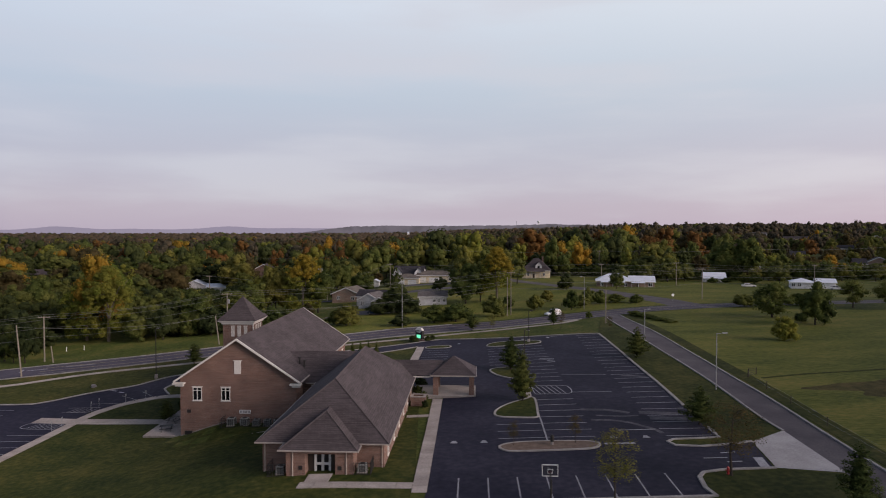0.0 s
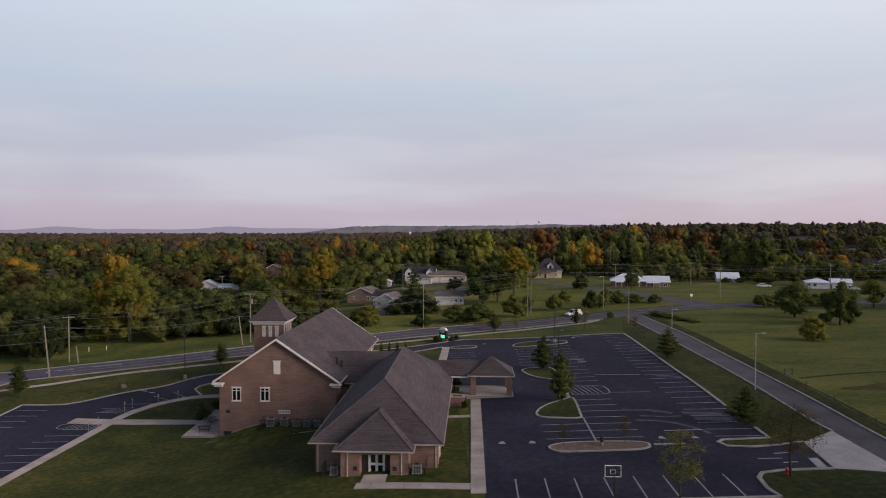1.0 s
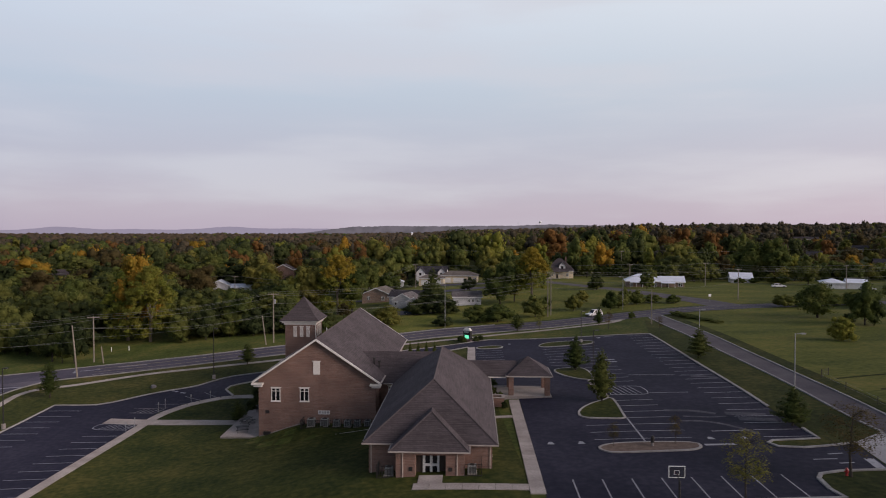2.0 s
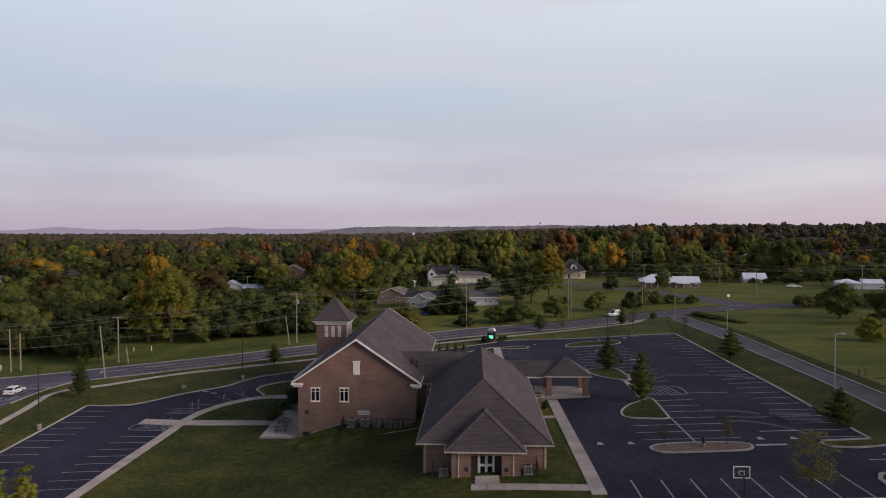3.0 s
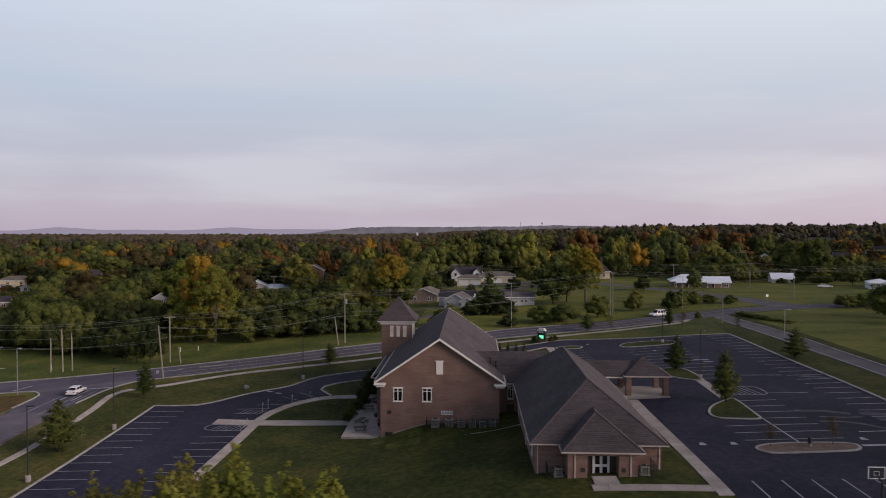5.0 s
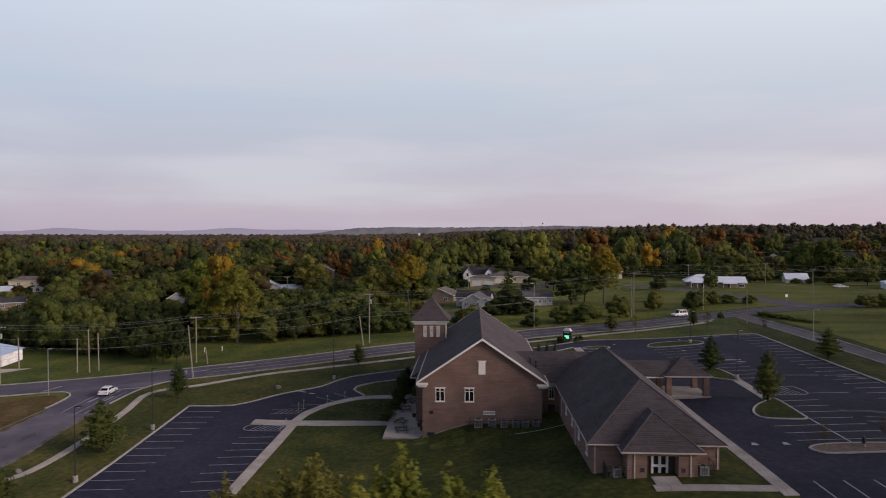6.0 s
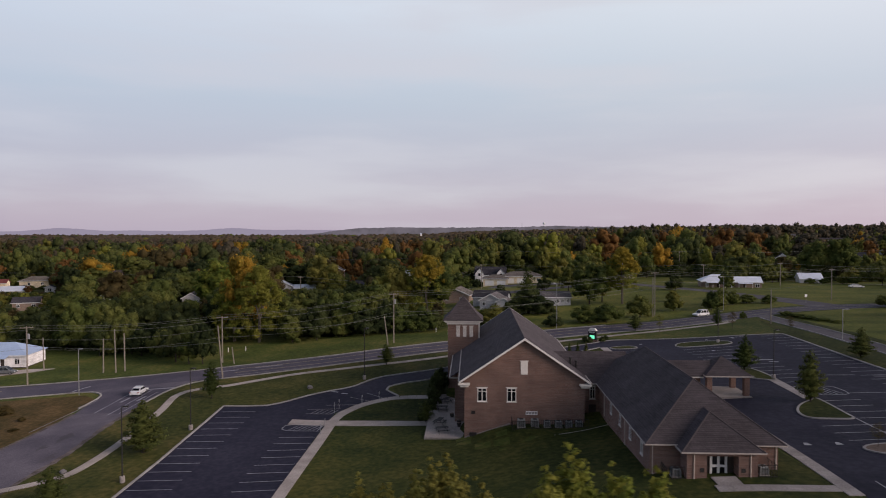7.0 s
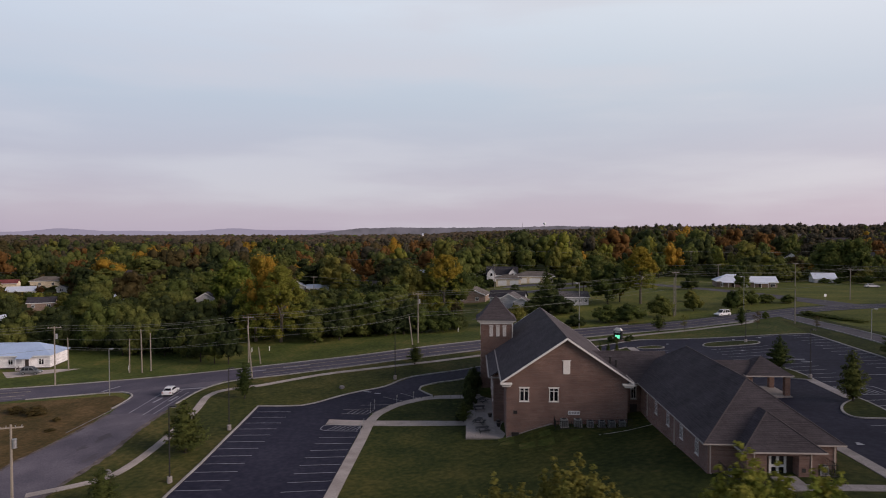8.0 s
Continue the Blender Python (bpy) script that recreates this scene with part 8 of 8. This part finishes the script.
def headroom(x, y, width):
    """How high a tree may grow at a place: low wherever a house further off looks out over it."""
    top = 99.0
    for e, a, b, w in SEEN:
        f = y / b
        if f < 0.99 and abs(x - (e + (a - e) * f)) < w * f + 0.42 * width:
            top = min(top, 25 + (gz(a, b) + (4.6 if a > 130 or a == -236 else 0.9 if a < -190 else 1.8 if a < -140 else 2.6 if a == -121 else 3.6) - 25) * f - gz(x, y))
    return top


rnd = random.Random(11)
placed = []


def spot_free(x, y, gap):
    return all((x - a) ** 2 + (y - b) ** 2 > gap * gap for a, b in placed)


TONES = (LEAF_RUST, LEAF_YELLOW, LEAF_BRONZE, LEAF_OLIVE, LEAF_LIME, LEAF_GREEN, LEAF_DEEP)


def wood_leaves(x, y):
    """Autumn has come further in the west and on the far slopes; yellow-green crowns stand in the middle, dark green ones near the road."""
    if x < -50:
        share = (0, 0, 0.02, 0.15, 0.07, 0.40, 0.36) if y < 225 else (0.03, 0.02, 0.05, 0.16, 0.04, 0.38, 0.32) if y < 300 else (0.13, 0.04, 0.17, 0.14, 0.02, 0.25, 0.25)
    elif x < 80 and y < 560:
        share = (0.025, 0.06, 0.11, 0.25, 0.08, 0.31, 0.165)
    else:
        share = (0.02, 0.03, 0.10, 0.28, 0.09, 0.36, 0.12) if y < 430 else (0.14, 0.03, 0.29, 0.20, 0.02, 0.20, 0.12)
    n = noise.noise(Vector((x * 0.013, y * 0.013, 3.0)))
    share = [a * math.exp((2.2, 2.0, 2.0, 0.4, 0.0, -1.4, -1.6)[i] * n) for i, a in enumerate(share)]
    return rnd.choices(TONES, share)[0]


NAMES = {LEAF_RUST: "rust-orange autumn tree in the woods", LEAF_YELLOW: "golden yellow autumn tree in the woods", LEAF_OLIVE: "yellow-green tree in the woods", LEAF_BRONZE: "bronze-brown autumn tree in the woods",
         LEAF_GREEN: "green broadleaf tree in the woods", LEAF_LIME: "bright yellow-green tree in the woods", LEAF_DEEP: "dark green tree in the woods"}
count = 0
tries = 0
while count < 265 and tries < 40000:
    tries += 1
    y = rnd.uniform(150, 322)
    x = rnd.uniform(-0.80 * y - 50, 0.56 * y + 20)
    if open_land(x, y) or (abs(x + 98) < 11 and y < 178) or not spot_free(x, y, 9.0):
        continue
    edge = x < -56 and y < 190
    h = rnd.uniform(8, 12.5) if edge else (10.5 + 8.5 * rnd.random() ** 1.3) * (0.68 if x > 70 else 1.0)
    h = min(h, headroom(x, y, 0.9 * h))
    if h < 3.0:
        continue
    m = wood_leaves(x, y) if not edge else rnd.choice((LEAF_DEEP, LEAF_GREEN, LEAF_DEEP, LEAF_DEEP))
    tree("shrub" if edge and rnd.random() < 0.3 else "full" if edge else "fine" if y < 196 or x > -60 else rnd.choice(("broad", "oval", "full", "tall")), rnd.randrange(1, 5), x, y, h, h * rnd.uniform(0.72, 1.1), m, NAMES[m], "woods")
    placed.append((x, y))
    count += 1

# bushes and small trees that fill the yards of the western houses
for k in range(1500):
    x, y = rnd.uniform(-300, -112), rnd.uniform(182, 345)
    if x < -0.82 * y - 46 or not spot_free(x, y, 5.2) or any((x - a) ** 2 + (y - b) ** 2 < 7.4 ** 2 for a, b in BUILT) or (-205 < x < -186 and 222 < y < 238):
        continue
    h = min(rnd.uniform(3.2, 8.5), headroom(x, y, 6.0))
    if h > 1.4:
        m = rnd.choice((LEAF_DEEP, LEAF_DEEP, LEAF_GREEN, LEAF_BRONZE))
        tree("shrub", 1 + k % 4, x, y, h, rnd.uniform(5.5, 8.5), m, "bronze-leaved bush in a back yard" if m == LEAF_BRONZE else "dark green bush in a back yard", "yard bushes", "shrub")
        placed.append((x, y))

# undergrowth along the edge of the woods
for k, p in enumerate(straight_line([(-38, 331), (-8, 334), (20, 340), (44, 334), (68, 330), (72, 296), (96, 302), (132, 292), (165, 298), (200, 296)], 6.0)):
    if all((p.x - a) ** 2 + (p.y - b) ** 2 > 9 ** 2 for a, b in BUILT):
        tree("shrub", 1 + k % 4, p.x + rnd.uniform(-2, 2), p.y + rnd.uniform(-1, 3), rnd.uniform(4, 7.5), rnd.uniform(7, 10), rnd.choice((LEAF_DEEP, LEAF_GREEN, LEAF_GREEN)), "green undergrowth at the edge of the far woods", "wood edge", "shrub")
for k, p in enumerate(straight_line([(-50, 176), (-58, 170.5), (-75, 167), (-103, 160.5), (-110, 152), (-128, 160), (-142, 168), (-170, 172), (-215, 168), (-170, 178), (-130, 170), (-109, 162), (-84, 171), (-62, 178)], 4.6)):
    if abs(p.x + 97.5) < 10.5:                        # the tall tree stands free here
        continue
    tree("shrub", 1 + k % 4, p.x + rnd.uniform(-1.5, 1.5), p.y + rnd.uniform(-0.5, 2.5), rnd.uniform(4.5, 8.5), rnd.uniform(6.5, 9.5), rnd.choice((LEAF_DEEP, LEAF_GREEN, LEAF_DEEP)), "dark tangled undergrowth at the edge of the woods", "wood edge", "shrub")


def far_wood(name, y0, y1, gap, cards, size, seed, label, hmin=12, hmax=18, plain=False):
    """Woods too far off to count: many crowns joined by leaf colour, greyed with distance in place of haze."""
    rng = np.random.default_rng(seed)
    rr = random.Random(seed)
    stock = [mass(np.random.default_rng(seed * 10 + k), cards, size, 4.2, 4.5, 5.5, 1.3, 0.76, cards > 60) for k in range(9)] if not plain else None
    bins = {}
    y = y0
    while y < y1:
        row = gap * (y / y0) ** 0.75
        x = -0.80 * y - 60 + rr.uniform(0, row)
        while x < 0.60 * y + 40:
            px, py = x + rr.uniform(-0.4, 0.4) * row, y + rr.uniform(-0.4, 0.4) * row
            x += row * rr.uniform(0.8, 1.25)
            if py < 345 and open_land(px, py):
                continue
            if any((px - a) ** 2 + ((py - b) * (0.35 if py < b and a < 100 else 0.13 if py < b else 1.0)) ** 2 < (12 if a < 100 else 9) ** 2 for a, b in BUILT) or rr.random() < 0.06:
                continue
            h = (hmin + (hmax - hmin) * rr.random() ** 1.8 + 3.0 * noise.noise(Vector((px * 0.02, py * 0.02, 9.0)))) * (0.72 if px > 90 and py < 440 else 1.0) + (0.8 if py > 620 and px > 0.2 * py else 0.0)
            h = min(h, headroom(px, py, 0.9 * h))
            if h < 4.0:
                continue
            s = h / 10 * (row / gap) ** 0.5
            # the further off, the more crowns take the haze-greyed colour
            m = wood_leaves(px, py) if rr.random() > min(0.88, (py - 350) / 620) else LEAF_HAZED
            if plain:
                w = LUMP_V * (1 + 0.12 * rng.normal(0, 1, (len(LUMP_V), 1)).clip(-1.5, 1.5)) * np.array([0.60 * h, 0.60 * h, 0.44 * h]) * (row / gap) ** 0.4 + np.array([0, 0, h * 0.58])
                v, f = w, LUMP_F
            else:
                v, f = stock[rr.randrange(9)]
                a = rr.uniform(0, math.tau)
                v = np.stack([v[:, 0] * math.cos(a) - v[:, 1] * math.sin(a), v[:, 0] * math.sin(a) + v[:, 1] * math.cos(a), v[:, 2]], 1) * np.array([s * rr.uniform(0.55, 1.15), s * rr.uniform(0.55, 1.15), h / 10 * rr.uniform(0.9, 1.15)])
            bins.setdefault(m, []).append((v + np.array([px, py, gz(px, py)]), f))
        y += row * 0.9
    top = thing(name, label, "woods", kind="stuff")
    for m, rows in bins.items():
        vs, fs, k = [], [], 0
        for v, f in rows:
            vs.append(v)
            fs += [tuple(int(i) + k for i in q) for q in f]
            k += len(v)
        me = bpy.data.meshes.new("canopy")
        me.from_pydata(np.concatenate(vs).tolist(), [], fs)
        me.materials.append(m)
        me.polygons.foreach_set("use_smooth", [len(q) == 3 for q in fs])
        ob = new("canopy", me)
        ob.parent = top


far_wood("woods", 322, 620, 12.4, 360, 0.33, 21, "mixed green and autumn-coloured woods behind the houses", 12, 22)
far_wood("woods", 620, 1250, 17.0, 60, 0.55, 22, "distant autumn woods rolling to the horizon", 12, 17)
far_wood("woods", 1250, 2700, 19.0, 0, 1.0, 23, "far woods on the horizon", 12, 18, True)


def far_hills():
    """Low blue ridges on the horizon, their haze painted as an even glow."""
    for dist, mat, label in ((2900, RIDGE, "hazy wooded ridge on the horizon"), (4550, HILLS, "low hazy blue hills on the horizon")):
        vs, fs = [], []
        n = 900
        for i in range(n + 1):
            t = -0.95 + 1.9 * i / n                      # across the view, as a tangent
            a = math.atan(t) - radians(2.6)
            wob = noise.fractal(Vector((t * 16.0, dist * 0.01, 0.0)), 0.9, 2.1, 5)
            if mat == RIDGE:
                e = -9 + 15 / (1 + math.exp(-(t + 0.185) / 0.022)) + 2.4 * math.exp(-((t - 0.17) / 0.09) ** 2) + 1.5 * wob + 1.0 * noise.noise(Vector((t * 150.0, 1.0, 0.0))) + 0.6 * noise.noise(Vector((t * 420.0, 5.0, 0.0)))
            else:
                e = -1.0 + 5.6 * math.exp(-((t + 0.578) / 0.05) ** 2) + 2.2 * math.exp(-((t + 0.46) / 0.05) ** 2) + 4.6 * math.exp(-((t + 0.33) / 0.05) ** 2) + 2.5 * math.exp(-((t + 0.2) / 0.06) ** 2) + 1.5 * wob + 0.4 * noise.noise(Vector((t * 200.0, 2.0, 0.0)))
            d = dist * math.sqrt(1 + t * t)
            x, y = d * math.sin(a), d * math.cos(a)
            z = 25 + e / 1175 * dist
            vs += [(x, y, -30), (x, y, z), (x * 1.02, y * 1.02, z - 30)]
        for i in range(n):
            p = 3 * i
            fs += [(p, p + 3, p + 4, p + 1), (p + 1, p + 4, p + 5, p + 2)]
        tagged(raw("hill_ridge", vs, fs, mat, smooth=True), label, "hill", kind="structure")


far_hills()


def water_tower(x, y, z):
    """A white tank on a stem, far off on the ridge."""
    t = thing("water_tower", "white water tower on the far ridge", "water tower", (x, y, z))
    bm = bmesh.new()
    bmesh.ops.create_uvsphere(bm, u_segments=16, v_segments=10, radius=8.5)
    for v in bm.verts:
        v.co.z = v.co.z * 0.7 + 22
    part("tank", bm, WHITE, t, smooth=True)
    part("stem", tubes([((0, 0, -40), (0, 0, 18), 3.0, 2.4)], 12), WHITE, t)


water_tower(390, 4000, 48)
mast = thing("radio_mast", "thin grey radio mast on the far ridge", "mast", (259, 4000, 40))
part("lattice", tubes([((0, 0, -30), (0, 0, 36), 1.2, 0.8)], 6), STEEL, mast)
for x, y, z, w in ((-186, 1900, 10, 2.2), (448, 4000, 30, 16), (500, 4000, 29, 12), (640, 3000, 34, 30), (560, 3000, 34, 14)):
    far = thing("building", "pale building far off among the woods", "building", (x, y, z))
    part("wall", boxes((-w, w, -6, 6, -30, 5)), SIDING_WHITE, far)
    part("roof", gable_roof(-w - 0.5, w + 0.5, -6.5, 6.5, 5, 8, 0.3, "x"), METAL_ROOF, far)
